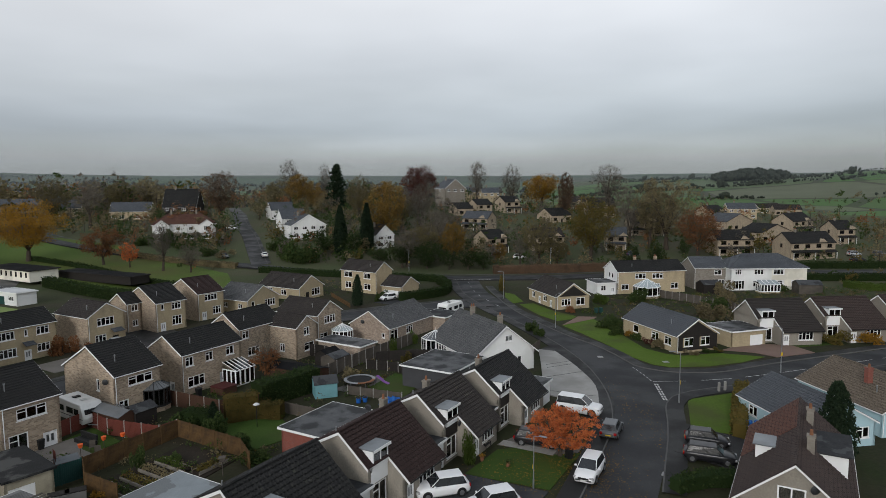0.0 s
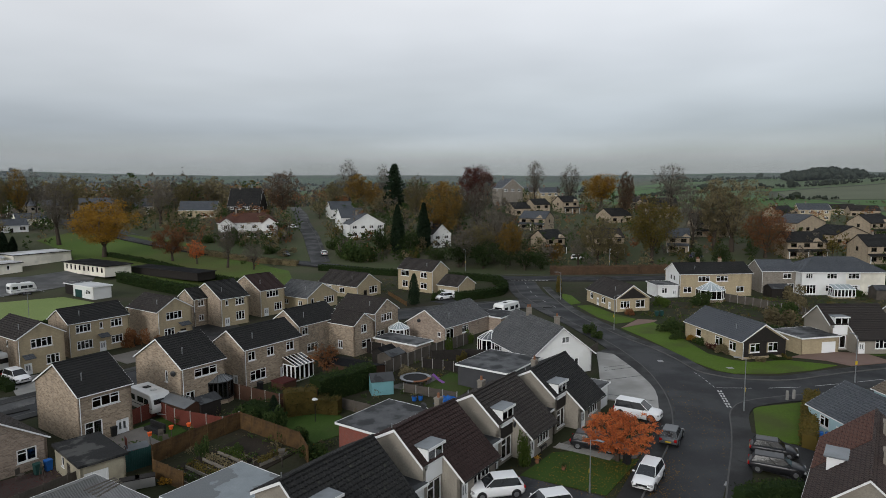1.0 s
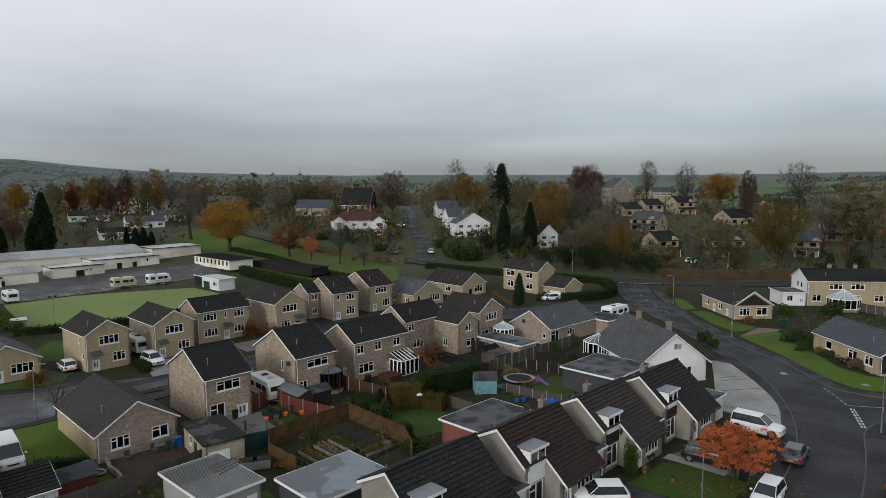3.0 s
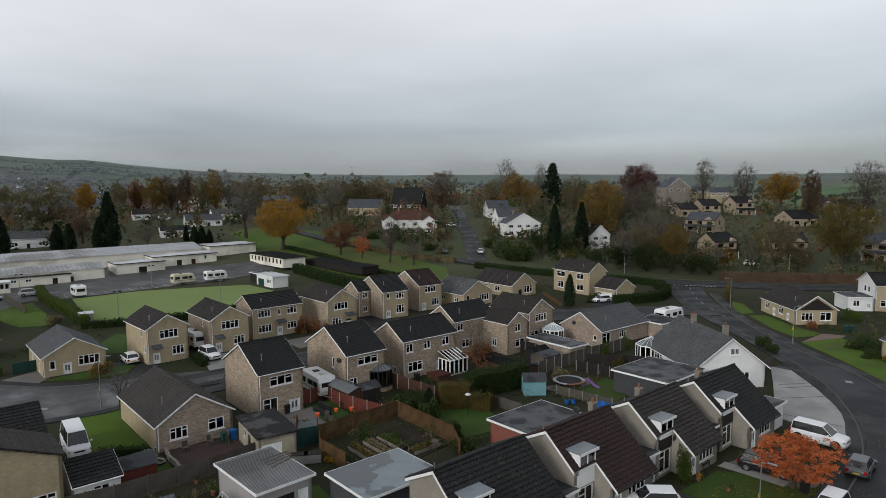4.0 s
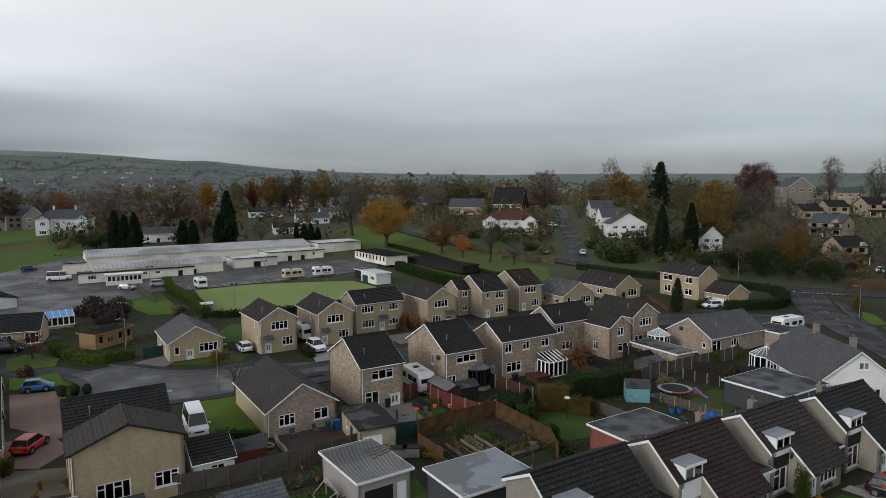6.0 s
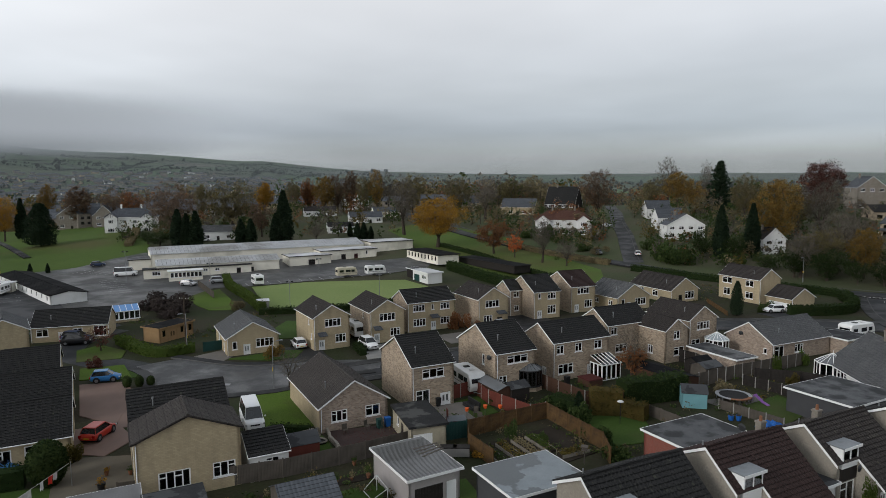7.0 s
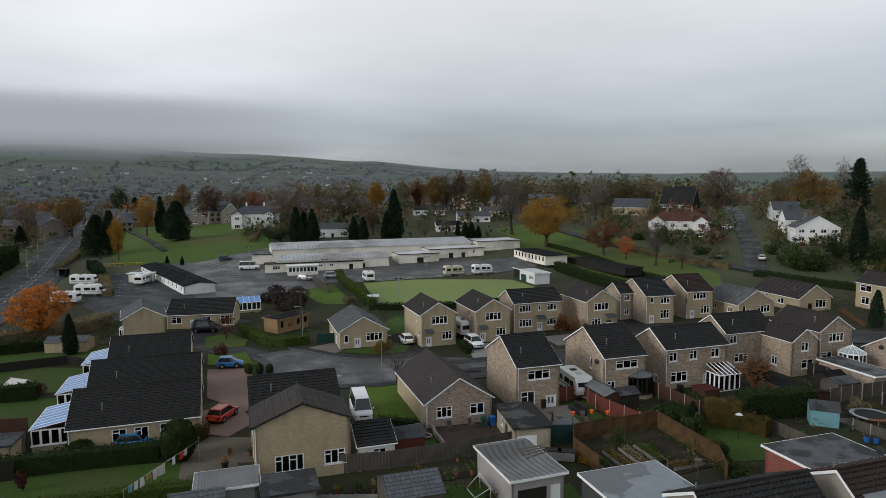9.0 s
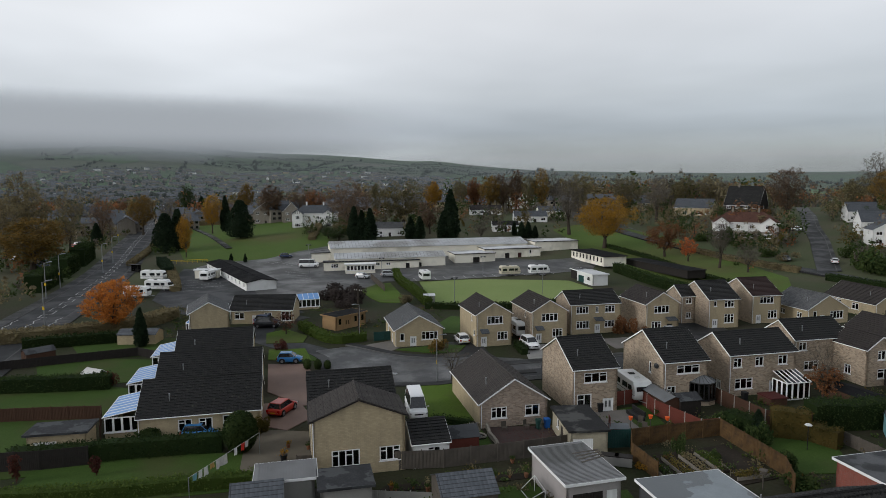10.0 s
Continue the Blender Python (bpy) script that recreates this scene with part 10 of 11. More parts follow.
# ---- conservatories ----
def bay_conservatory(x, y, ang, r, h, roof_mat, frame, label, n=8, base="buff_brick", lantern=True, blinds=False):
    """A many-sided glazed bay with a faceted roof."""
    c = thing("conservatory", x, y, ang, 0.0, label, "conservatory")
    P = [(r * math.cos(2 * math.pi * (i + 0.5) / n), r * math.sin(2 * math.pi * (i + 0.5) / n)) for i in range(n)]
    bm = bmesh.new()
    prism(bm, P, -0.2, 0.6)
    part("dwarf_wall", bm, base, c)
    for i in range(n):
        a, b = Vector((*P[i], 0)), Vector((*P[(i + 1) % n], 0))
        d = b - a
        w = d.length
        window(c, pose(b.x, b.y, 0.6, 0, 0, math.degrees(math.atan2(-d.y, -d.x)) + 180) @ pose(-w / 2, 0, 0), w, h - 0.6, 2, False, frame, curtains=blinds)
        part("roof_pane", tri_bm((*P[i], h), (*P[(i + 1) % n], h), (0, 0, h + r * 0.55)), roof_mat, c)
        part("glazing_bar", tubes(((*P[i], h + 0.02), (0, 0, h + r * 0.55 + 0.02), 0.035), n=5), frame, c)
        mid = ((P[i][0] + P[(i + 1) % n][0]) / 2, (P[i][1] + P[(i + 1) % n][1]) / 2)
        part("glazing_bar", tubes(((*mid, h + 0.02), (0, 0, h + r * 0.55 + 0.02), 0.022), n=5), frame, c)
    for i in range(n):
        part("ring_beam", tubes(((*P[i], h), (*P[(i + 1) % n], h), 0.05), n=6), frame, c)
    if lantern:
        part("finial", tubes(((0, 0, h + r * 0.5), (0, 0, h + r * 0.55 + 0.4), 0.05, 0.01), n=6), frame, c)
    return c


def tri_bm(a, b, c, t=0.02):
    bm = bmesh.new()
    lo = [bm.verts.new(v) for v in (a, b, c)]
    hi = [bm.verts.new(Vector(v) + Vector((0, 0, t))) for v in (a, b, c)]
    bm.faces.new(lo[::-1])
    bm.faces.new(hi)
    for i in range(3):
        bm.faces.new((lo[i], lo[(i + 1) % 3], hi[(i + 1) % 3], hi[i]))
    return bm


def lean_to(x, y, ang, L, D, h0, h1, glass_mat, frame, label, base=0.0, base_mat="cream_stone", bars=5):
    """A glazed lean-to: L along ang, D out from the wall on the right-hand side; high edge at the wall (y = 0)."""
    c = thing("conservatory", x, y, ang, 0.0, label, "conservatory")
    if base:
        part("dwarf_wall", boxes((0, -D, -0.2, L, -D + 0.15, base), (0, -D + 0.15, -0.2, 0.15, 0, base), (L - 0.15, -D + 0.15, -0.2, L, 0, base)), base_mat, c)
    n = max(2, round(L / 0.8))
    for i in range(n):
        window(c, pose((i + 0.5) * L / n, -D, base), L / n, h0 - base, 1, False, frame, curtains=False)
    k = max(1, round(D / 0.9))
    for i in range(k):
        for xx, a in ((0, -90), (L, 90)):
            window(c, pose(xx, -(i + 0.5) * D / k, base, 0, 0, a), D / k, h0 - base, 1, False, frame, curtains=False)
    for i in range(bars):
        xa, xb = L * i / bars, L * (i + 1) / bars
        bm = bmesh.new()
        vs = [bm.verts.new(v) for v in ((xa, -D - 0.15, h0), (xb, -D - 0.15, h0), (xb, 0, h1), (xa, 0, h1))]
        v2 = [bm.verts.new(v.co + Vector((0, 0, 0.025))) for v in vs]
        bm.faces.new(vs[::-1])
        bm.faces.new(v2)
        for q in range(4):
            bm.faces.new((vs[q], vs[(q + 1) % 4], v2[(q + 1) % 4], v2[q]))
        part("roof_pane", bm, glass_mat, c)
    for i in range(bars + 1):
        xa = L * i / bars
        part("glazing_bar", tubes(((xa, -D - 0.15, h0 + 0.04), (xa, 0, h1 + 0.04), 0.045), n=5), frame, c)
    part("gutter", tubes(((0, -D - 0.17, h0), (L, -D - 0.17, h0), 0.06), n=6), frame, c)
    return c


blue = "white-framed conservatory with blue-tinted glass roof"
plain("blue_roofing", (0.10, 0.24, 0.5), (0.16, 0.32, 0.58), 0.7, 6, 0.3, spec=0.2, vary=0.1, relief=0.02)
plain("pale_roofing", (0.32, 0.37, 0.38), (0.26, 0.3, 0.31), 0.7, 6, 0.15, spec=0.6, vary=0.1, relief=0.02)
plain("grey_roofing", (0.12, 0.128, 0.135), (0.085, 0.09, 0.095), 0.7, 6, 0.25, spec=0.5, vary=0.1, relief=0.02)
for x, y in ((-64.7, 19.0), (-74.4, 24.2), (-84.6, 30.3)):
    lean_to(x - 7.0, y + 4.3, -29.5, 6.6, 3.2, 2.1, 2.7, "blue_roofing", "white_upvc", blue, 0.6, "cream_stone", 7)
bay_conservatory(-32.4, 70.0, 60, 1.75, 2.5, "grey_roofing", "black_plastic", "dark-framed faceted conservatory beside a brick house", n=10, blinds=True)
lean_to(-27.6, 78.4, EST, 3.1, 2.3, 2.0, 2.8, "clear_glass", "white_upvc", "clear glass lean-to on a brick house", 0.0, bars=5)
bay_conservatory(-15.6, 97.6, 60, 1.7, 2.5, "pale_roofing", "white_upvc", "white conservatory with pale faceted roof")
bay_conservatory(-1.2, 92.6, 26, 2.0, 2.4, "grey_roofing", "white_upvc", "white octagonal conservatory beside a white house", base="white_render")
bay_conservatory(44.2, 138.2, 9, 2.9, 2.4, "pale_roofing", "white_upvc", "large white conservatory with pale glass roof")
lean_to(-114.0, 64.6, 66, 5.2, 2.4, 2.0, 2.8, "blue_roofing", "white_upvc", "conservatory with bright blue roof panels", 0.5, bars=5)
bay_conservatory(-104.8, 41.6, 60, 1.7, 2.2, "blue_roofing", "white_upvc", "small summerhouse with blue and white roof", n=8)
lean_to(70.5, 143.8, 2, 4.4, 2.4, 2.0, 2.7, "pale_roofing", "white_upvc", "white porch with glazed roof", 0.4, bars=4)


# ---- sheds and garden things ----
def shed(x, y, ang, L, Wd, ze, zr, mat, roof_mat, label, door_mat=None, z=0.0):
    s = thing("garden_shed", x, y, ang, z, label, "shed")
    for k, (m, n) in sides(0, 0, L, Wd).items():
        part("wall", wall_bm(n, -0.05, ze, [], 0.04, [(n / 2, zr)] if k in "lr" else None), mat, s, m=m)
        if k == "l":
            part("door", boxes((n / 2 - 0.4, -0.03, 0.05, n / 2 + 0.4, -0.002, 1.8)), door_mat or mat, s, m=m)
    bm = bmesh.new()
    slope(bm, (-0.12, -0.12, ze - 0.03), (L + 0.12, -0.12, ze - 0.03), (L + 0.12, Wd / 2, zr + 0.05), (-0.12, Wd / 2, zr + 0.05), 1.0, 0.012, 0.03)
    slope(bm, (L + 0.12, Wd + 0.12, ze - 0.03), (-0.12, Wd + 0.12, ze - 0.03), (-0.12, Wd / 2, zr + 0.05), (L + 0.12, Wd / 2, zr + 0.05), 1.0, 0.012, 0.03)
    part("roof", joined(bm), roof_mat, s)
    return s


shed(-14.9, 72.6, 20, 2.6, 2.2, 1.7, 2.4, "blue_timber", "felt_grey", "small pale turquoise garden shed")
shed(-41.6, 39.2, 60, 3.0, 2.6, 1.5, 2.2, "red_timber", "felt_grey", "low shed with grey felt roof")
shed(-37.0, 64.6, -30, 5.4, 2.4, 1.9, 2.3, "brown_timber", "grey_roofing", "low lean shed with glazed grey roof")
shed(-31.2, 63.2, 60, 2.4, 2.2, 1.9, 2.4, "dark_board", "felt_dark", "dark garden shed beside a run")
shed(-22.4, 80.6, -30, 7.2, 3.2, 1.7, 2.0, "brown_timber", "black_felt", "long dark timber shed with black roof")
shed(-15.6, 84.6, 60, 2.8, 2.2, 1.9, 2.5, "dark_board", "black_felt", "dark garden gazebo with felt roof")
shed(-14.4, 83.2, 60, 3.0, 2.4, 1.8, 2.3, "grey_timber", "felt_grey", "grey garden shed against a fence")
flat_block("garage", -67.6, 10.6, 58, 5.2, 3.0, 2.1, "cream_stone", "felt_dark", "low garage with dark flat roof behind a fence", "garage", openings={"f": (("g", 1.5, 2.0, 1.8),)}, fascia="felt_grey")
shed(-102.4, 17.0, 95, 3.6, 2.4, 1.7, 2.2, "brown_timber", "felt_grey", "dark garden shed on a back lawn")
shed(-106.6, 29.8, 50, 5.8, 3.4, 1.6, 2.2, "cream_stone", "tiles_slate", "low garden building with dark tiled roof")
shed(-68.4, 77.0, 60, 1.6, 2.0, 2.0, 2.5, "cabin_timber", "felt_grey", "small garden shed behind a house")
shed(58.0, 141.6, 10, 4.2, 3.2, 2.0, 2.8, "dark_board", "felt_dark", "dark garden shed beside a lawn")
shed(78.5, 140.4, -5, 5.0, 3.6, 2.1, 2.9, "grey_timber", "felt_grey", "grey garden building before a white house")
shed(-99.0, 86.8, 60, 2.2, 1.6, 1.6, 1.9, "concrete", "metal_sheet", "small grey store by the bowling green")
shed(-33.8, 54.0, 45, 1.7, 1.1, 0.7, 1.0, "red_timber", "grey_roofing", "small red cold frame with glass lid")
shed(-42.0, 18.4, 60, 3.6, 3.4, 2.2, 3.2, "grey_timber", "tiles_slate", "summerhouse with dark grey pitched roof")
shed(-32.6, 30.2, 60, 4.2, 4.0, 2.2, 3.2, "grey_timber", "tiles_slate", "small building with dark slate roof")
ribbed = flat_block("garage", -44.2, 21.4, 60, 4.6, 3.2, 2.2, "concrete", "old_sheet", "low garage with ribbed grey metal roof", "garage")
flat_block("garage", -39.8, 24.4, 60, 4.0, 3.4, 2.2, "concrete", "felt_dark", "low garage with puddled dark felt roof", "garage", fascia="felt_grey")

# corrugations of the sheet roofs
part("roof_ribs", boxes(*[(0.12 + 0.22 * i, -0.12, 2.33, 0.22 + 0.22 * i, 3.3, 2.385) for i in range(20)]), "old_sheet", ribbed)
part("roof_ribs", boxes(*[(-0.1, 0.1 + 0.2 * i, 2.63, 4.8, 0.19 + 0.2 * i, 2.68) for i in range(33)]), "old_sheet", near_garage)

# trampoline
T = thing("trampoline", -10.4, 77.6, 0, 0.0, "round trampoline with grey and brown padding", "trampoline")
bm = bmesh.new()
prism(bm, [(1.55 * math.cos(2 * math.pi * i / 28), 1.55 * math.sin(2 * math.pi * i / 28)) for i in range(28)], 0.82, 0.84)
part("mat", bm, "rubber", T)
for i in range(28):
    a, b = 2 * math.pi * i / 28, 2 * math.pi * (i + 1) / 28
    bm = bmesh.new()
    prism(bm, [(1.55 * math.cos(a), 1.55 * math.sin(a)), (1.95 * math.cos(a), 1.95 * math.sin(a)), (1.95 * math.cos(b), 1.95 * math.sin(b)), (1.55 * math.cos(b), 1.55 * math.sin(b))], 0.81, 0.88)
    part("pad", bm, "terracotta" if i > 20 else "galvanised", T)
for i in range(6):
    a = 2 * math.pi * i / 6
    part("leg", tubes(((1.8 * math.cos(a), 1.8 * math.sin(a), -0.05), (1.8 * math.cos(a), 1.8 * math.sin(a), 0.82), 0.03), n=6), "galvanised", T)
S = thing("slide", -8.3, 78.6, -20, 0.0, "small purple plastic slide beside a trampoline", "slide")
plain("purple_plastic", (0.25, 0.1, 0.35), (0.2, 0.08, 0.3), 3, 20, 0.5)
bm = bmesh.new()
loft(bm, [[(0, -0.25, 1.0), (0, 0.25, 1.0), (0, 0.25, 0.92), (0, -0.25, 0.92)], [(0.9, -0.25, 0.35), (0.9, 0.25, 0.35), (0.9, 0.25, 0.27), (0.9, -0.25, 0.27)], [(1.6, -0.25, 0.1), (1.6, 0.25, 0.1), (1.6, 0.25, 0.02), (1.6, -0.25, 0.02)]])
part("chute", bm, "purple_plastic", S)
for s in (-0.22, 0.22):
    part("ladder_leg", tubes(((0, s, 1.0), (-0.4, s, 0), 0.03), n=6), "purple_plastic", S)
sheet("patio", [(-13.6, 76.0), (-9.0, 81.6), (-6.0, 79.2), (-9.8, 74.4)], 0.055, "paving", "grey gravel play area with a trampoline", "patio")
sheet("patio", [(-18.4, 86.8), (-13.6, 96.0), (-9.0, 93.0), (-14.5, 84.6)], 0.052, "gravel", "pale paved garden yard", "patio")


def wheelie_bin(x, y, ang, tone):
    key = tone
    lab = {"black_plastic": "black wheeled rubbish bin by a wall", "green_board": "green wheeled rubbish bin by a wall", "blue_plastic": "blue wheeled recycling bin by a wall"}[tone]
    b = thing("wheelie_bin", x, y, ang, 0.08, lab, "bin")
    bm = bmesh.new()
    loft(bm, [[(-0.22, -0.24, 0.06), (0.22, -0.24, 0.06), (0.22, 0.24, 0.06), (-0.22, 0.24, 0.06)], [(-0.29, -0.29, 0.95), (0.29, -0.29, 0.95), (0.29, 0.29, 0.95), (-0.29, 0.29, 0.95)]])
    part("body", bm, tone, b)
    part("lid", boxes((-0.31, -0.33, 0.95, 0.31, 0.31, 1.03), bevel=0.03), tone, b)
    for s in (-0.22, 0.22):
        part("wheel", tubes(((s - 0.03, 0.27, 0.1), (s + 0.03, 0.27, 0.1), 0.1), n=10), "rubber", b)
    return b


for x, y, a, t in ((-0.6, 53.0, 60, "black_plastic"), (11.3, 56.0, 20, "black_plastic"), (-39.6, 50.0, 60, "green_board"), (-39.2, 50.8, 60, "blue_plastic"), (-38.1, 58.6, 60, "black_plastic"), (-58.6, 27.0, 60, "black_plastic"), (-57.9, 28.0, 60, "black_plastic"), (29.0, 120.4, 20, "green_board"), (30.0, 120.8, 20, "green_board"), (-62.6, 87.0, 60, "black_plastic"), (-23.8, 88.6, 60, "black_plastic"), (-28.8, 73.6, 60, "black_plastic")):
    wheelie_bin(x, y, a, t)

# hot tub, storage boxes, pond, planters
H1 = thing("hot_tub", -26.4, 75.2, 60, 0.0, "covered maroon hot tub in a garden", "hot tub")
part("shell", boxes((-1.1, -1.1, 0, 1.1, 1.1, 0.8), bevel=0.08), "brown_timber", H1)
part("cover", boxes((-1.15, -1.15, 0.8, 1.15, 1.15, 0.95), bevel=0.05), "maroon_cover", H1)
for x, y in ((-30.2, 48.2), (-29.2, 48.8)):
    B = thing("storage_box", x, y, 30, 0.05, "grey plastic garden storage box", "storage box")
    part("body", boxes((-0.75, -0.4, 0, 0.75, 0.4, 0.8), bevel=0.03), "concrete", B)
    part("lid", boxes((-0.78, -0.43, 0.8, 0.78, 0.43, 0.9), bevel=0.03), "dark_board", B)
for i, (x, y, s) in enumerate(((-50.6, 27.4, 0.5), (-48.6, 26.6, 0.35), (-51.4, 30.4, 0.3), (-53.0, 29.2, 0.3), (-42.4, 27.8, 0.3), (-41.0, 29.4, 0.3), (-39.6, 31.0, 0.3), (-37.4, 33.0, 0.3), (-27.2, 52.6, 0.3), (3.4, 55.6, 0.3), (5.6, 54.4, 0.3), (-36.2, 42.0, 0.3))):
    p = thing("plant_pot", x, y, 0, 0.09, "round clay pot with a small plant" if i else "large dark glazed urn on gravel", "plant pot")
    part("pot", tubes(((0, 0, 0), (0, 0, s * 1.3), s * 0.45, s * 0.7), n=12), "terracotta" if i else "black_plastic", p)
    nr_ = np.random.default_rng(i)
    q = nr_.normal(size=(90, 3)) * np.array([0.4, 0.4, 0.3]) * s + np.array([0, 0, s * 1.7])
    part("foliage", leaf_mesh("foliage", q, np.full(90, 0.09 * (s + 0.5)), "leaf_green" if i % 3 else "leaf_gold", nr_), None, p)["kind"] = "stuff"

# raised beds in the terraced garden
for i, (x, y, L, a) in enumerate(((-28.0, 51.0, 4.2, 28), (-27.2, 52.6, 4.4, 28), (-26.4, 54.2, 4.4, 28), (-25.7, 55.8, 4.0, 28), (-24.2, 50.2, 2.6, 60), (-21.4, 53.2, 3.2, 120))):
    b = thing("raised_bed", x, y, a - 60, 0.08, "raised stone-edged garden bed with winter plants", "garden bed")
    part("edging", boxes((0, -0.5, 0, L, -0.42, 0.3)), "grey_stone", b)
    part("edging", boxes((0, 0.42, 0, L, 0.5, 0.3)), "grey_stone", b)
    part("soil", boxes((0, -0.42, 0, L, 0.42, 0.24)), "soil", b)
    nr_ = np.random.default_rng(30 + i)
    n = 420
    q = np.stack([nr_.uniform(0, L, n), nr_.uniform(-0.5, 0.5, n), np.abs(nr_.normal(size=n)) * 0.2 + 0.25], 1)
    part("planting", leaf_mesh("planting", q, np.full(n, 0.1), ("leaf_green", "leaf_yellow_green", "leaf_brown", "leaf_lime")[i % 4], nr_), None, b)["kind"] = "stuff"

# patio table set, garden furniture
def garden_chair(x, y, ang, mat, label):
    c = thing("garden_chair", x, y, ang, 0.08, label, "chair")
    part("seat", boxes((-0.25, -0.25, 0.42, 0.25, 0.25, 0.46)), mat, c)
    part("backrest", boxes((-0.25, 0.22, 0.46, 0.25, 0.26, 0.98)), mat, c)
    for sx in (-0.22, 0.22):
        for sy in (-0.22, 0.22):
            part("leg", tubes(((sx, sy, 0), (sx, sy, 0.42), 0.02), n=5), mat, c)


for x, y, a in ((-33.0, 58.2, 20), (-32.0, 57.4, 200), (-41.6, 47.0, 60), (-40.4, 49.0, 90)):
    garden_chair(x, y, a, "grey_timber", "weathered timber garden chair on a terrace")
for x, y in ((-32.2, 58.8), (-30.8, 59.6), (-33.4, 57.0)):
    p = thing("flower_pot", x, y, 0, 0.9, "bright orange plastic flower pot on a stand", "plant pot")
    part("pot", tubes(((0, 0, 0), (0, 0, 0.35), 0.16, 0.24), n=10), "orange_plastic", p)
    part("stand", tubes(((0, 0, -0.82), (0, 0, 0), 0.03), n=6), "grey_timber", p)
sofa = thing("garden_sofa", -34.6, 60.0, -30, 0.08, "black rattan garden sofa by a fence", "sofa")
part("base", boxes((-1.3, -0.4, 0, 1.3, 0.4, 0.42), bevel=0.03), "black_plastic", sofa)
part("backrest", boxes((-1.3, 0.28, 0.42, 1.3, 0.45, 0.95), bevel=0.03), "black_plastic", sofa)
b = thing("bird_table", -19.0, 53.0, 10, 0.05, "small wooden bird table in a garden", "bird table")
part("post", tubes(((0, 0, 0), (0, 0, 1.3), 0.05), n=6), "grey_timber", b)
part("tray", boxes((-0.25, -0.25, 1.3, 0.25, 0.25, 1.34)), "grey_timber", b)
part("roof", boxes((-0.3, -0.3, 1.6, 0.3, 0.3, 1.66)), "grey_timber", b)
part("support", boxes((-0.2, -0.02, 1.34, 0.2, 0.02, 1.6)), "grey_timber", b)
b = thing("garden_lamp", -19.2, 64.0, 0, 0.05, "slim garden lamp post with a white shade", "lamp")
part("post", tubes(((0, 0, 0), (0, 0, 2.4), 0.04), n=6), "black_plastic", b)
part("shade", tubes(((0, 0, 2.4), (0, 0, 2.52), 0.34, 0.2), n=12), "plate_white", b)

# washing line
wl = thing("washing_line", -49.4, 18.4, 0, 0.0, "washing line with clothes over a back lawn", "washing line")
A, Bq = Vector((0, 0, 1.9)), Vector((-4.2, 8.2, 2.1))
part("line", tubes((A, Bq, 0.012), n=4), "plate_white", wl)
for p in (A, Bq):
    part("post", tubes(((p.x, p.y, 0), (p.x, p.y, p.z + 0.05), 0.035), n=6), "galvanised", wl)
plain("cloth_red", (0.6, 0.05, 0.03), (0.5, 0.04, 0.03), 3, 20, 0.9)
plain("cloth_tan", (0.42, 0.28, 0.1), (0.36, 0.24, 0.09), 3, 20, 0.9)
for i, (f, w, hh, mt) in enumerate(((0.08, 0.5, 0.6, "blue_timber"), (0.15, 0.35, 0.7, "cloth_white"), (0.22, 0.4, 0.8, "cloth_white"), (0.30, 0.5, 0.5, "cloth_tan"), (0.43, 1.5, 0.9, "curtain"), (0.63, 0.4, 0.7, "cloth_white"), (0.74, 0.5, 0.7, "cloth_red"), (0.80, 0.4, 0.6, "curtain"))):
    p = A.lerp(Bq, f)
    ang = math.degrees(math.atan2(8.2, -4.2))
    g = bmesh.new()
    n = 5
    top = [g.verts.new((w * k / n - w / 2, 0.03 * math.sin(k * 2.1 + i), 0)) for k in range(n + 1)]
    low = [g.verts.new((w * k / n - w / 2, 0.09 * math.sin(k * 1.7 + i), -hh * (0.92 + 0.08 * math.sin(k * 3 + i)))) for k in range(n + 1)]
    for k in range(n):
        g.faces.new((low[k], low[k + 1], top[k + 1], top[k]))
    ob = part("garment", g, mt, wl, m=pose(p.x, p.y, p.z, 0, 0, ang))
    ob.modifiers.new("thickness", "SOLIDIFY").thickness = 0.01

# satellite dishes
def dish(parent, m):
    bm = bmesh.new()
    rings = [[(r * math.cos(t), -0.12 * (0.32 - r) / 0.32 - 0.1, r * math.sin(t)) for t in [2 * math.pi * i / 12 for i in range(12)]] for r in (0.32, 0.2, 0.06)]
    loft(bm, rings)
    part("satellite_dish", bm, "felt_grey", parent, m=m)


dish(E1, pose(7.0, 2.6, 5.4, 0, 0, 100))
dish(E2, pose(2.4, -2.8, 3.2, 0, 0, 0))
dish(Q1, pose(-0.1, -1.2, 4.9, 0, 0, -60))
dish(A1, pose(-0.02, 1.4, 4.3, 0, 0, -60))
dish(A3, pose(6.5, 0.0, 4.4, 0, 0, -10))
dish(A5, pose(-0.02, 5.2, 3.2, 0, 0, -70))

# porch canopies, wheel store on the garage roof, planks
for h, px, wd in ((C1, 5.05, 1.5), (C2, 4.6, 1.8), (B1, 1.4, 1.3), (C0, 1.3, 1.3)):
    bm = bmesh.new()
    slope(bm, (px - wd / 2, -0.85, 2.3), (px + wd / 2, -0.85, 2.3), (px + wd / 2, 0.2, 2.75), (px - wd / 2, 0.2, 2.75), 0.3, 0.03, 0.05)
    part("porch_canopy", joined(bm), "tiles_slate", h)
for i in range(4):
    pk = thing("roof_plank", -30.2 + 0.5 * i, 42.6 - 0.28 * i, 66 + 4 * i, 2.645 + 0.05 * 0, "old timber plank lying on a garage roof", "plank")
    part("board", boxes((0, -0.09, 0, 2.4, 0.09, 0.05)), "grey_timber", pk)

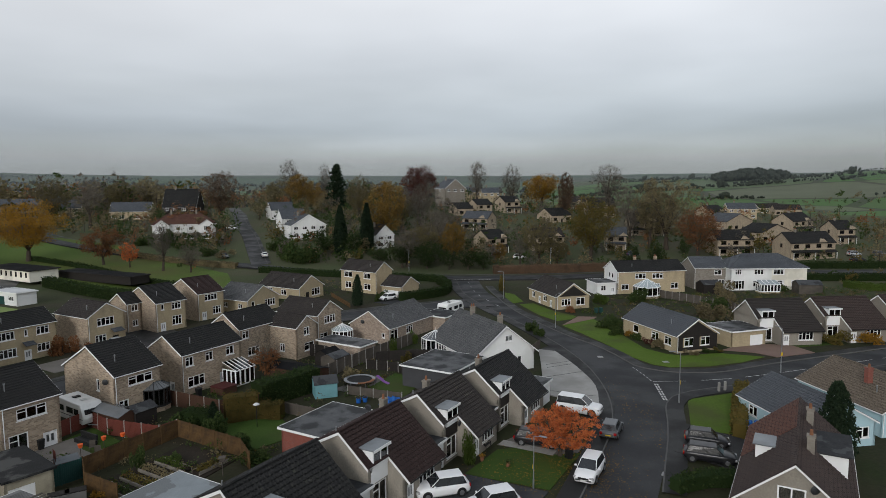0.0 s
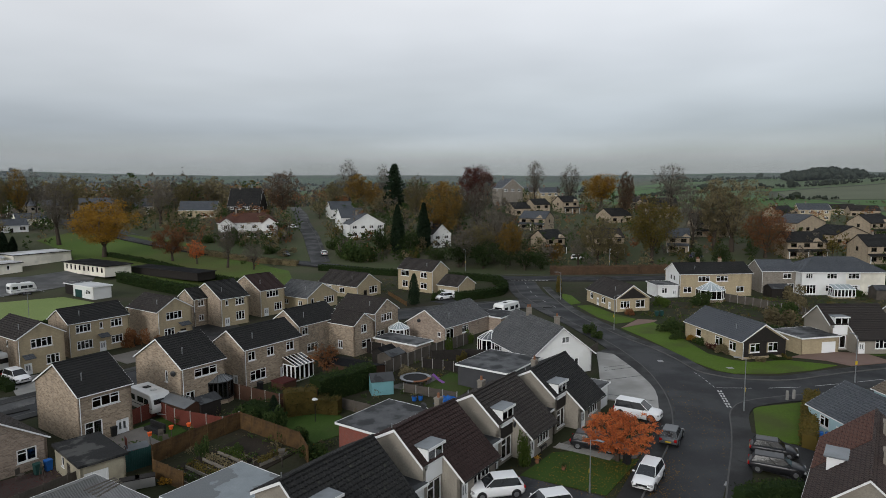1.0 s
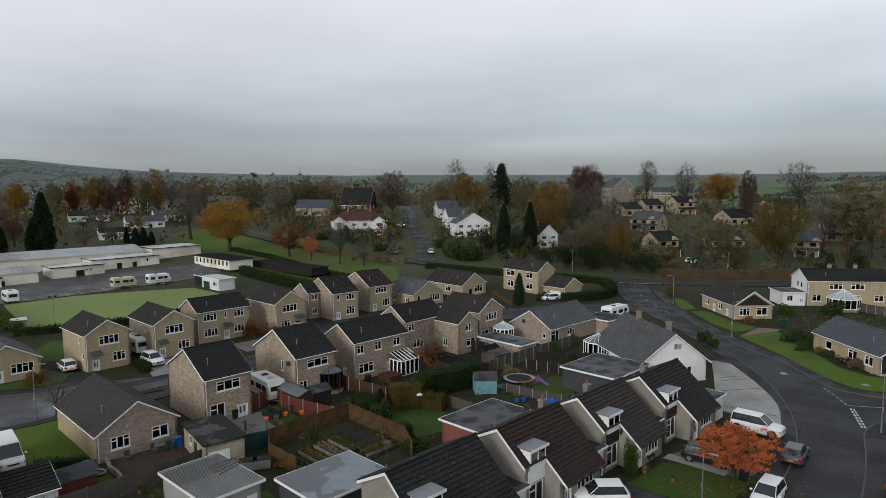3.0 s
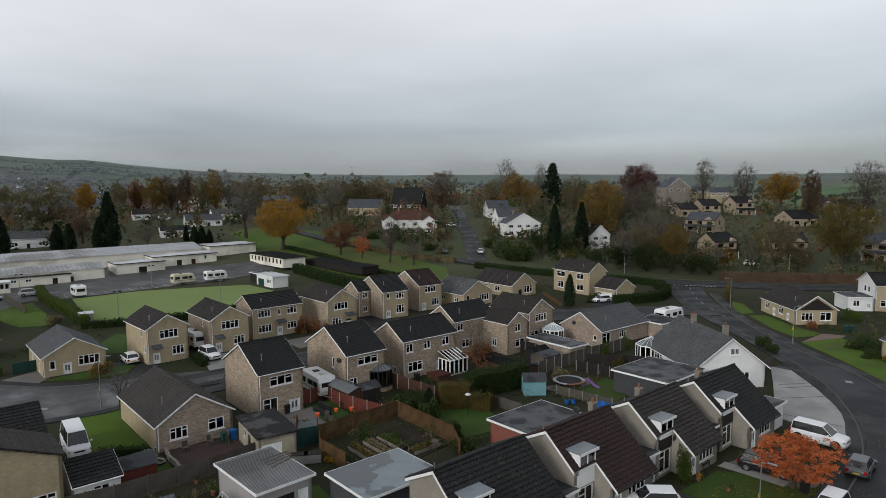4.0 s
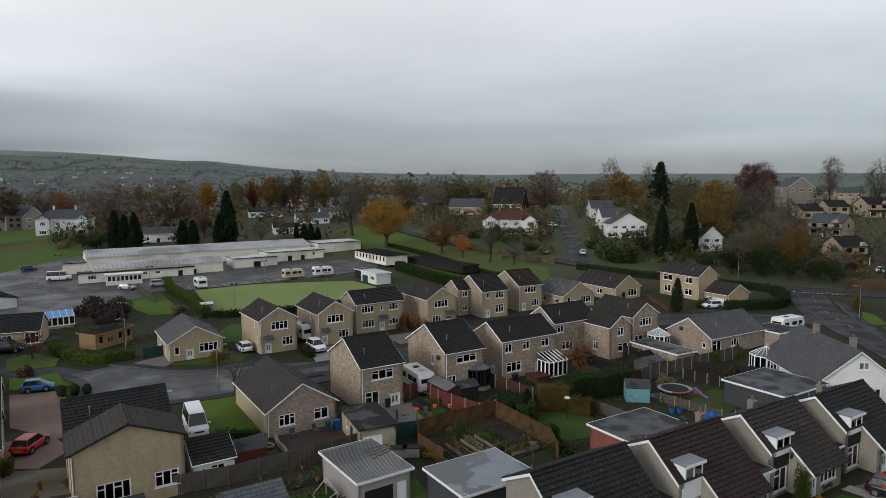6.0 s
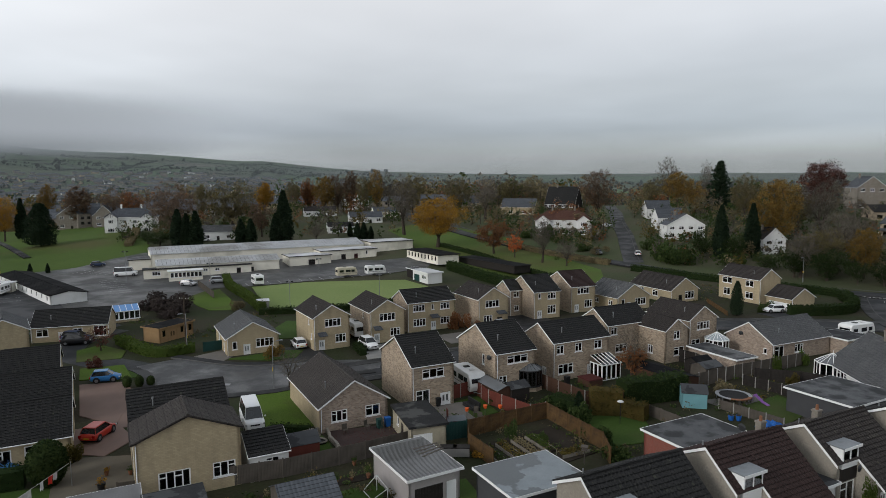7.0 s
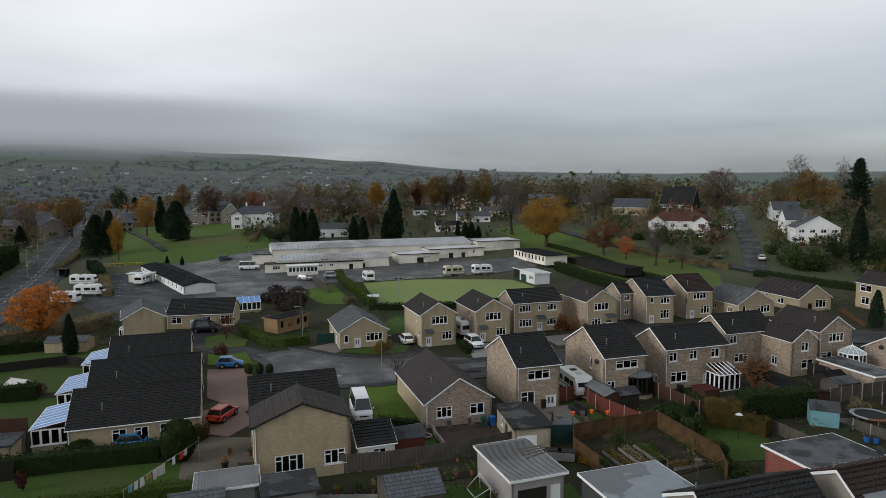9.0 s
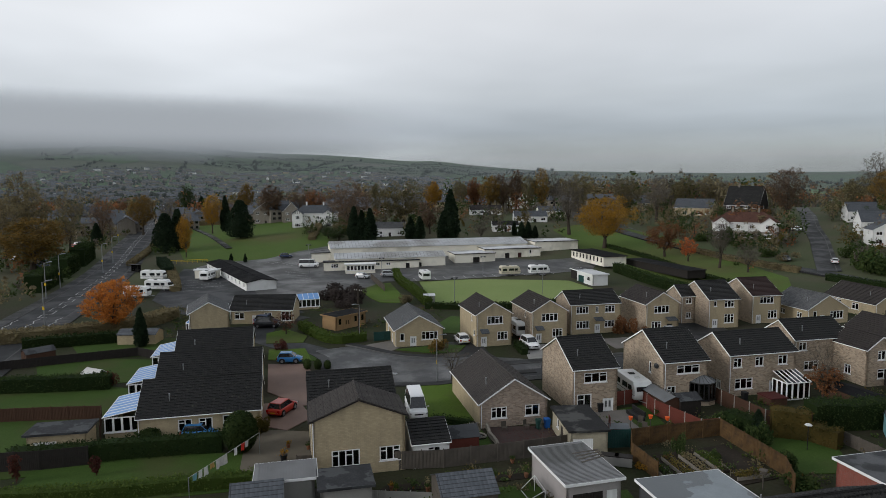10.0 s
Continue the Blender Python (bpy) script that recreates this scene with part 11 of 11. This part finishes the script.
# barrels on the pale blue bungalow's yard
for i in range(3):
    b = thing("water_barrel", 29.9 + 0.7 * i, 62.6 - 0.2 * i, 0, 0.1, "bright blue plastic barrel in a yard", "barrel")
    part("drum", tubes(((0, 0, 0), (0, 0, 0.95), 0.3), n=14), "blue_plastic", b)
    part("lid", tubes(((0, 0, 0.95), (0, 0, 1.0), 0.31, 0.28), n=14), "blue_plastic", b)
for x, y in ((32.7, 74.4), (33.6, 74.8)):
    b = thing("bollard", x, y, 20, 0.1, "grey concrete bollard on the pavement", "bollard")
    part("shaft", boxes((-0.12, -0.12, 0, 0.12, 0.12, 1.1), bevel=0.02), "concrete", b)
b = thing("flag", 50.5, 71.0, 20, 0.0, "white flag with red pattern above a roof", "flag")
part("pole", tubes(((0, 0, 0), (0, 0, 6.6), 0.04), n=6), "galvanised", b)
g = bmesh.new()
top = [g.verts.new((0.3 * k, 0.08 * math.sin(k), 6.5 - 0.1 * k)) for k in range(7)]
low = [g.verts.new((0.3 * k, 0.08 * math.sin(k + 0.6), 5.3 - 0.1 * k)) for k in range(7)]
for k in range(6):
    g.faces.new((low[k], low[k + 1], top[k + 1], top[k]))
fl = part("cloth", g, "cloth_white", b)
fl.modifiers.new("thickness", "SOLIDIFY").thickness = 0.01
bm = bmesh.new()
tube(bm, (0.9, -0.06, 5.75), (0.9, 0.16, 5.75), 0.33, 0.33, 14)
part("emblem", bm, "cloth_red", b)

# the yard: tyre bale, store container, gate; park barrier and path; bus shelter
flat_block("store_container", -166.5, 66.0, 45, 6.0, 2.5, 2.3, "cream_render", "metal_sheet", "pale flat-roofed store in the yard", "container")
gate = thing("barrier", -196.6, 76.0, 62, ground_z(-196.6, 76.0) + 0.1, "yellow steel height barrier at the park", "barrier")
part("rail", tubes(((-6, 0, 1.0), (6, 0, 1.0), 0.07), n=6), "plate_yellow", gate)
part("lower_rail", tubes(((-6, 0, 0.55), (6, 0, 0.55), 0.05), n=6), "plate_yellow", gate)
for k in range(9):
    part("post", tubes(((-6 + 1.5 * k, 0, -0.2), (-6 + 1.5 * k, 0, 1.0), 0.05), n=6), "plate_yellow", gate)
sh = thing("bus_shelter", -190.0, 58.6, 26, 0.15, "dark bus shelter beside the main road", "bus shelter")
part("back_panel", boxes((-1.8, 0.6, 0, 1.8, 0.66, 2.3)), "window_glass", sh)
part("roof", boxes((-1.9, -0.7, 2.3, 1.9, 0.8, 2.4)), "dark_board", sh)
for sx in (-1.75, 1.75):
    for sy in (-0.55, 0.6):
        part("post", tubes(((sx, sy, 0), (sx, sy, 2.3), 0.05), n=6), "dark_board", sh)
path_line = spline([(-328, 130), (-270, 114), (-215, 98)], 6)
tagged(part("park_path", strip_bm(path_line, -1.0, 1.0, 0.46, 1.2), "old_asphalt"), "narrow asphalt path across the park", "path", kind="structure")

# parking bays
def bays(p, q, n, depth, side, z=0.07):
    bm = bmesh.new()
    p, q = np.array(p, float), np.array(q, float)
    t = (q - p) / np.linalg.norm(q - p)
    nn = np.array([-t[1], t[0]]) * side
    for i in range(n + 1):
        a = p + (q - p) * i / n
        bm.faces.new([bm.verts.new((*v, ground_z(*v) + 0.15)) for v in ((a - t * 0.06, a + t * 0.06, a + t * 0.06 + nn * depth, a - t * 0.06 + nn * depth) if side > 0 else (a - t * 0.06 + nn * depth, a + t * 0.06 + nn * depth, a + t * 0.06, a - t * 0.06))])
    tagged(part("road_marking", bm, "road_paint"), "white parking bay lines in a car park", "road marking", kind="structure")


bays((-124.5, 103.0), (-104.5, 138.0), 15, 4.5, 1, 0.14)
bays((-158, 93), (-140, 86), 7, 4.8, -1, 0.3)
bays((-178, 96), (-166, 100), 5, 4.8, -1, 0.9)
bays((-165, 61), (-150, 55), 4, 5.0, 1, 0.24)
bays((-172, 75), (-150, 66.5), 5, 5.0, -1, 0.4)

# fallen leaves round the orange tree, leaf litter on the terrace
def litter(name, cx, cy, sx, sy, n, z, mat, label, seed):
    nr_ = np.random.default_rng(seed)
    c = np.stack([nr_.normal(cx, sx, n), nr_.normal(cy, sy, n), np.full(n, z) + nr_.uniform(0, 0.02, n)], 1)
    me = leaf_mesh(name, c, nr_.uniform(0.05, 0.095, n), mat, nr_)
    co = np.empty(len(me.vertices) * 3)
    me.vertices.foreach_get("co", co)
    co = co.reshape(-1, 3)
    co[:, 2] = z + (co[:, 2] - z) * 0.15 + 0.012
    me.vertices.foreach_set("co", co.ravel())
    tagged(new(name, me), label, "leaves", kind="stuff")


litter("fallen_leaves", 10.6, 55.0, 2.2, 2.6, 1100, 0.08, "leaf_gold", "yellow fallen leaves on lawn and road", 1)
litter("fallen_leaves", 14.2, 57.0, 1.4, 5.0, 600, 0.1, "leaf_gold", "brown fallen leaves along the kerb", 2)
litter("fallen_leaves", 21.0, 66.5, 1.4, 6.0, 350, 0.06, "leaf_gold", "pale fallen leaves scattered on wet asphalt", 21)
litter("fallen_leaves", 6.5, 53.5, 2.0, 2.4, 500, 0.08, "leaf_gold", "yellow fallen leaves on the front lawn", 8)
litter("fallen_leaves", 12.3, 51.0, 1.3, 3.0, 400, 0.1, "leaf_gold", "yellow fallen leaves on wet asphalt", 9)
litter("fallen_leaves", -39.0, 47.0, 2.0, 2.4, 900, 0.075, "leaf_dark_red", "dark red fallen leaves on a terrace", 3)
litter("fallen_leaves", -116.0, 33.0, 4.0, 3.0, 700, 0.02, "leaf_orange", "orange fallen leaves below a tree", 4)

# drain covers
for x, y, a in ((19.0, 52.8, 60), (22.4, 90.0, 90), (-66.9, 50.1, 30), (-64.8, 51.4, 30), (30.8, 87.2, 10)):
    m = thing("manhole_cover", x, y, a, 0.05 if x < 20 else 0.075, "square iron drain cover in the ground", "drain cover")
    part("plate", boxes((-0.35, -0.3, -0.05, 0.35, 0.3, 0.012)), "galvanised", m)
    part("rim", boxes((-0.42, -0.37, -0.05, -0.35, 0.37, 0.008), (0.35, -0.37, -0.05, 0.42, 0.37, 0.008), (-0.35, -0.37, -0.05, 0.35, -0.3, 0.008), (-0.35, 0.3, -0.05, 0.35, 0.37, 0.008)), "concrete", m)


def tarpaulin(x, y, r, h, label):
    """A crumpled sheet thrown over a heap."""
    bm = bmesh.new()
    n = 12
    grid = [[bm.verts.new((r * (2 * i / n - 1), 0.6 * r * (2 * j / n - 1), 0.02 + h * max(0.0, (1 - (2 * i / n - 1) ** 4) * (1 - (2 * j / n - 1) ** 4)) ** 0.6 * (0.75 + 0.5 * noise.noise((i * 0.45 + x, j * 0.45, 2.0))))) for j in range(n + 1)] for i in range(n + 1)]
    for i in range(n):
        for j in range(n):
            bm.faces.new((grid[i][j], grid[i + 1][j], grid[i + 1][j + 1], grid[i][j + 1]))
    t = thing("tarpaulin", x, y, 35, 0.06, label, "cover")
    part("sheet", bm, "blue_plastic", t)


tarpaulin(-5.9, 70.6, 1.3, 0.9, "crumpled blue tarpaulin over a garden heap")
for x, y in ((-9.7, 71.2), (-9.0, 71.5)):
    b = thing("tub", x, y, 0, 0.06, "blue plastic garden tub with earth", "tub")
    part("pot", tubes(((0, 0, 0), (0, 0, 0.55), 0.24, 0.3), n=12), "blue_plastic", b)
    part("earth", tubes(((0, 0, 0.5), (0, 0, 0.556), 0.27, 0.27), n=12), "soil", b)


# ---- garden below the stone house: terrace walls, pond, pots, goal frame ----
def stone_line(pts, h, label, seed):
    """A low dry wall of uneven stones in two courses."""
    w = thing("garden_wall", pts[0][0], pts[0][1], 0, 0.05, label, "wall")
    rng = random.Random(seed)
    shapes = [finish("stone", boxes((-0.2, -0.14, 0, 0.2, 0.14, h / 2), bevel=0.04), "grey_stone"), finish("stone", boxes((-0.16, -0.15, 0, 0.16, 0.13, h / 2 * 1.1), bevel=0.05), "grey_stone")]
    line = spline(pts, 0.4)
    for i, q in enumerate(line):
        t = line[min(i + 1, len(line) - 1)] - line[max(i - 1, 0)]
        a = math.degrees(math.atan2(t[1], t[0]))
        for k in range(2):
            part("stone", shapes[rng.randrange(2)], None, w, m=pose(q[0] - pts[0][0], q[1] - pts[0][1], k * h / 2, 0, 0, a + rng.uniform(-9, 9)))
    return w


stone_line([(-44.1, 46.8), (-42.9, 46.0), (-41.7, 45.0), (-40.2, 44.2), (-38.9, 43.2)], 0.5, "low rough stone wall beside a terrace", 3)
stone_line([(-45.5, 42.6), (-45.3, 44.0), (-44.7, 45.6), (-44.1, 46.8)], 0.4, "low curved stone wall round a bed", 4)
sheet("lawn", [(-43.4, 45.6), (-41.5, 44.6), (-39.0, 42.8), (-40.4, 40.8), (-43.6, 42.0)], 0.068, "garden_lawn", "small rough lawn beside a pond", "lawn")
sheet("flower_bed", [(-46.2, 42.2), (-45.4, 44.2), (-44.2, 46.4), (-43.4, 45.4), (-43.8, 42.0), (-44.6, 40.6)], 0.066, "gravel", "brown gravel bed inside a curved wall", "garden bed")
pond = thing("garden_pond", -42.5, 44.0, 20, 0.07, "small raised pond with a dark rim", "pond")
for i in range(12):
    a, b = 0.5236 * i, 0.5236 * (i + 1)
    part("rim_stone", tubes(((0.95 * math.cos(a), 0.6 * math.sin(a), 0.22), (0.95 * math.cos(b), 0.6 * math.sin(b), 0.22), 0.09), n=6), "grey_stone", pond)
bm = bmesh.new()
prism(bm, [(0.93 * math.cos(0.5236 * i), 0.58 * math.sin(0.5236 * i)) for i in range(12)], 0, 0.17)
part("water", bm, "car_glass", pond)
rack = thing("clothes_rack", -44.0, 44.9, 35, 0.07, "small white folding rack on gravel", "rack")
for k in range(4):
    part("bar", tubes(((0.22 * k - 0.33, -0.12, 0), (0.22 * k - 0.33, 0.12, 0.75), 0.018), n=5), "plate_white", rack)
part("crossbar", tubes(((-0.36, 0.03, 0.45), (0.36, 0.03, 0.45), 0.015), n=5), "plate_white", rack)
obelisk = thing("obelisk", -38.6, 49.2, 10, 0.07, "grey timber plant obelisk on a terrace", "obelisk")
for sx, sy in ((-0.2, -0.2), (0.2, -0.2), (0.2, 0.2), (-0.2, 0.2)):
    part("leg", tubes(((sx, sy, 0), (sx * 0.15, sy * 0.15, 1.4), 0.02), n=5), "grey_timber", obelisk)
part("finial", tubes(((0, 0, 1.38), (0, 0, 1.55), 0.05, 0.01), n=6), "grey_timber", obelisk)
sheet("patio", [(-40.2, 29.6), (-34.2, 39.4), (-33.0, 41.4), (-33.9, 41.8), (-40.6, 31.2)], 0.062, "soil", "narrow soil border along a fence", "garden bed")
sheet("lawn", [(-39.6, 28.2), (-33.2, 39.0), (-31.6, 40.4), (-30.2, 38.4), (-35.0, 29.4)], 0.058, "garden_lawn", "smooth dark green back lawn", "lawn")
for i, (x, y) in enumerate(((-39.3, 31.2), (-38.6, 32.5), (-38.0, 33.5), (-37.7, 34.1), (-37.1, 34.9), (-36.9, 35.7), (-36.5, 36.4), (-35.2, 38.6), (-34.5, 39.7), (-33.6, 40.8))):
    k = 1.0 if i in (4, 9) else 0.62
    q = thing("plant_pot", x, y, 40 * i, 0.065, "clay pot with a leafy plant along a fence", "plant pot", "pots along the fence")
    part("pot", tubes(((0, 0, 0), (0, 0, 0.34 * k), 0.14 * k, 0.22 * k), n=12), "terracotta", q)
    nr_ = np.random.default_rng(70 + i)
    c = nr_.normal(size=(150, 3)) * np.array([0.2, 0.2, 0.28]) * k + np.array([0, 0, 0.75 * k])
    c[:, 2] = np.maximum(c[:, 2], 0.3 * k)
    part("foliage", leaf_mesh("foliage", c, np.full(150, 0.06), ("leaf_lime", "leaf_green", "leaf_brown")[i % 3] if i not in (4, 9) else "leaf_lime", nr_), None, q)["kind"] = "stuff"
goal = thing("goal_frame", -31.6, 39.4, -25, 0.06, "white tubular goal frame tipped on a lawn", "goal")
for name, a, b in (("upright", (0, 0, 0), (0, 0, 1.3)), ("upright", (1.9, 0, 0), (1.9, 0, 0.9)), ("crossbar", (0, 0, 1.3), (1.9, 0, 0.9)), ("stay", (0, 0, 1.3), (-0.5, -1.0, 0)), ("stay", (1.9, 0, 0.9), (1.3, -1.1, 0)), ("ground_bar", (-0.5, -1.0, 0.03), (1.3, -1.1, 0.03))):
    part(name, tubes((a, b, 0.035), n=6), "plate_white", goal)

# terrace beside the washing line
table = thing("garden_table", -48.4, 24.9, 15, 0.08, "white plastic garden table on a terrace", "table")
part("tabletop", boxes((-0.75, -0.45, 0.68, 0.75, 0.45, 0.72), bevel=0.01), "white_upvc", table)
for sx in (-0.65, 0.65):
    for sy in (-0.36, 0.36):
        part("leg", tubes(((sx, sy, 0), (sx, sy, 0.68), 0.03), n=6), "white_upvc", table)
tent = thing("net_tent", -92.2, 22.8, 25, 0.06, "small white net frame on a lawn", "net")
bm = bmesh.new()
ridge_v = [bm.verts.new(v) for v in ((-1.3, 0, 0.75), (1.3, 0, 0.7))]
lowf, lowb = [bm.verts.new(v) for v in ((-1.7, -0.9, 0.02), (1.7, -0.9, 0.02))], [bm.verts.new(v) for v in ((-1.7, 0.9, 0.02), (1.7, 0.9, 0.02))]
bm.faces.new((lowf[0], lowf[1], ridge_v[1], ridge_v[0]))
bm.faces.new((lowb[1], lowb[0], ridge_v[0], ridge_v[1]))
part("net", bm, "curtain", tent).modifiers.new("thickness", "SOLIDIFY").thickness = 0.01
for a, b in (((-1.7, -0.9, 0), (-1.3, 0, 0.75)), ((1.7, -0.9, 0), (1.3, 0, 0.7)), ((-1.7, 0.9, 0), (-1.3, 0, 0.75)), ((1.7, 0.9, 0), (1.3, 0, 0.7))):
    part("pole", tubes((a, b, 0.03), n=5), "plate_white", tent)
sheet("path", [(-83.5, 9.8), (-78.0, 19.6), (-76.4, 19.0), (-81.6, 9.2)], 0.072, "gravel", "pale gravel path between back lawns", "path")

# slab path, bench and bins of the chalet front gardens
slabs = thing("slab_path", 5.2, 59.2, -29, 0.1, "path of pale concrete slabs beside a lawn", "path")
SLAB = finish("slab", boxes((0.01, 0.01, 0, 0.59, 0.59, 0.03), bevel=0.008), "concrete")
for i in range(9):
    for j in range(2):
        part("slab", SLAB, None, slabs, m=pose(0.6 * i, 0.6 * j, 0.002 * ((i * 7 + j * 3) % 4)))
bench = thing("garden_bench", 4.0, 58.3, 60, 0.09, "small black slatted bench by a front wall", "bench")
for k in range(3):
    part("seat_slat", boxes((-0.55, -0.2 + 0.14 * k, 0.42, 0.55, -0.09 + 0.14 * k, 0.45)), "black_plastic", bench)
for k in range(2):
    part("back_slat", boxes((-0.55, 0.2, 0.55 + 0.16 * k, 0.55, 0.23, 0.65 + 0.16 * k)), "black_plastic", bench)
for sx in (-0.5, 0.5):
    part("end_frame", boxes((sx - 0.03, -0.22, 0, sx + 0.03, -0.16, 0.6), (sx - 0.03, 0.18, 0, sx + 0.03, 0.24, 0.82), (sx - 0.03, -0.16, 0.54, sx + 0.03, 0.18, 0.6)), "black_plastic", bench)
wheelie_bin(-1.1, 53.4, 60, "black_plastic")
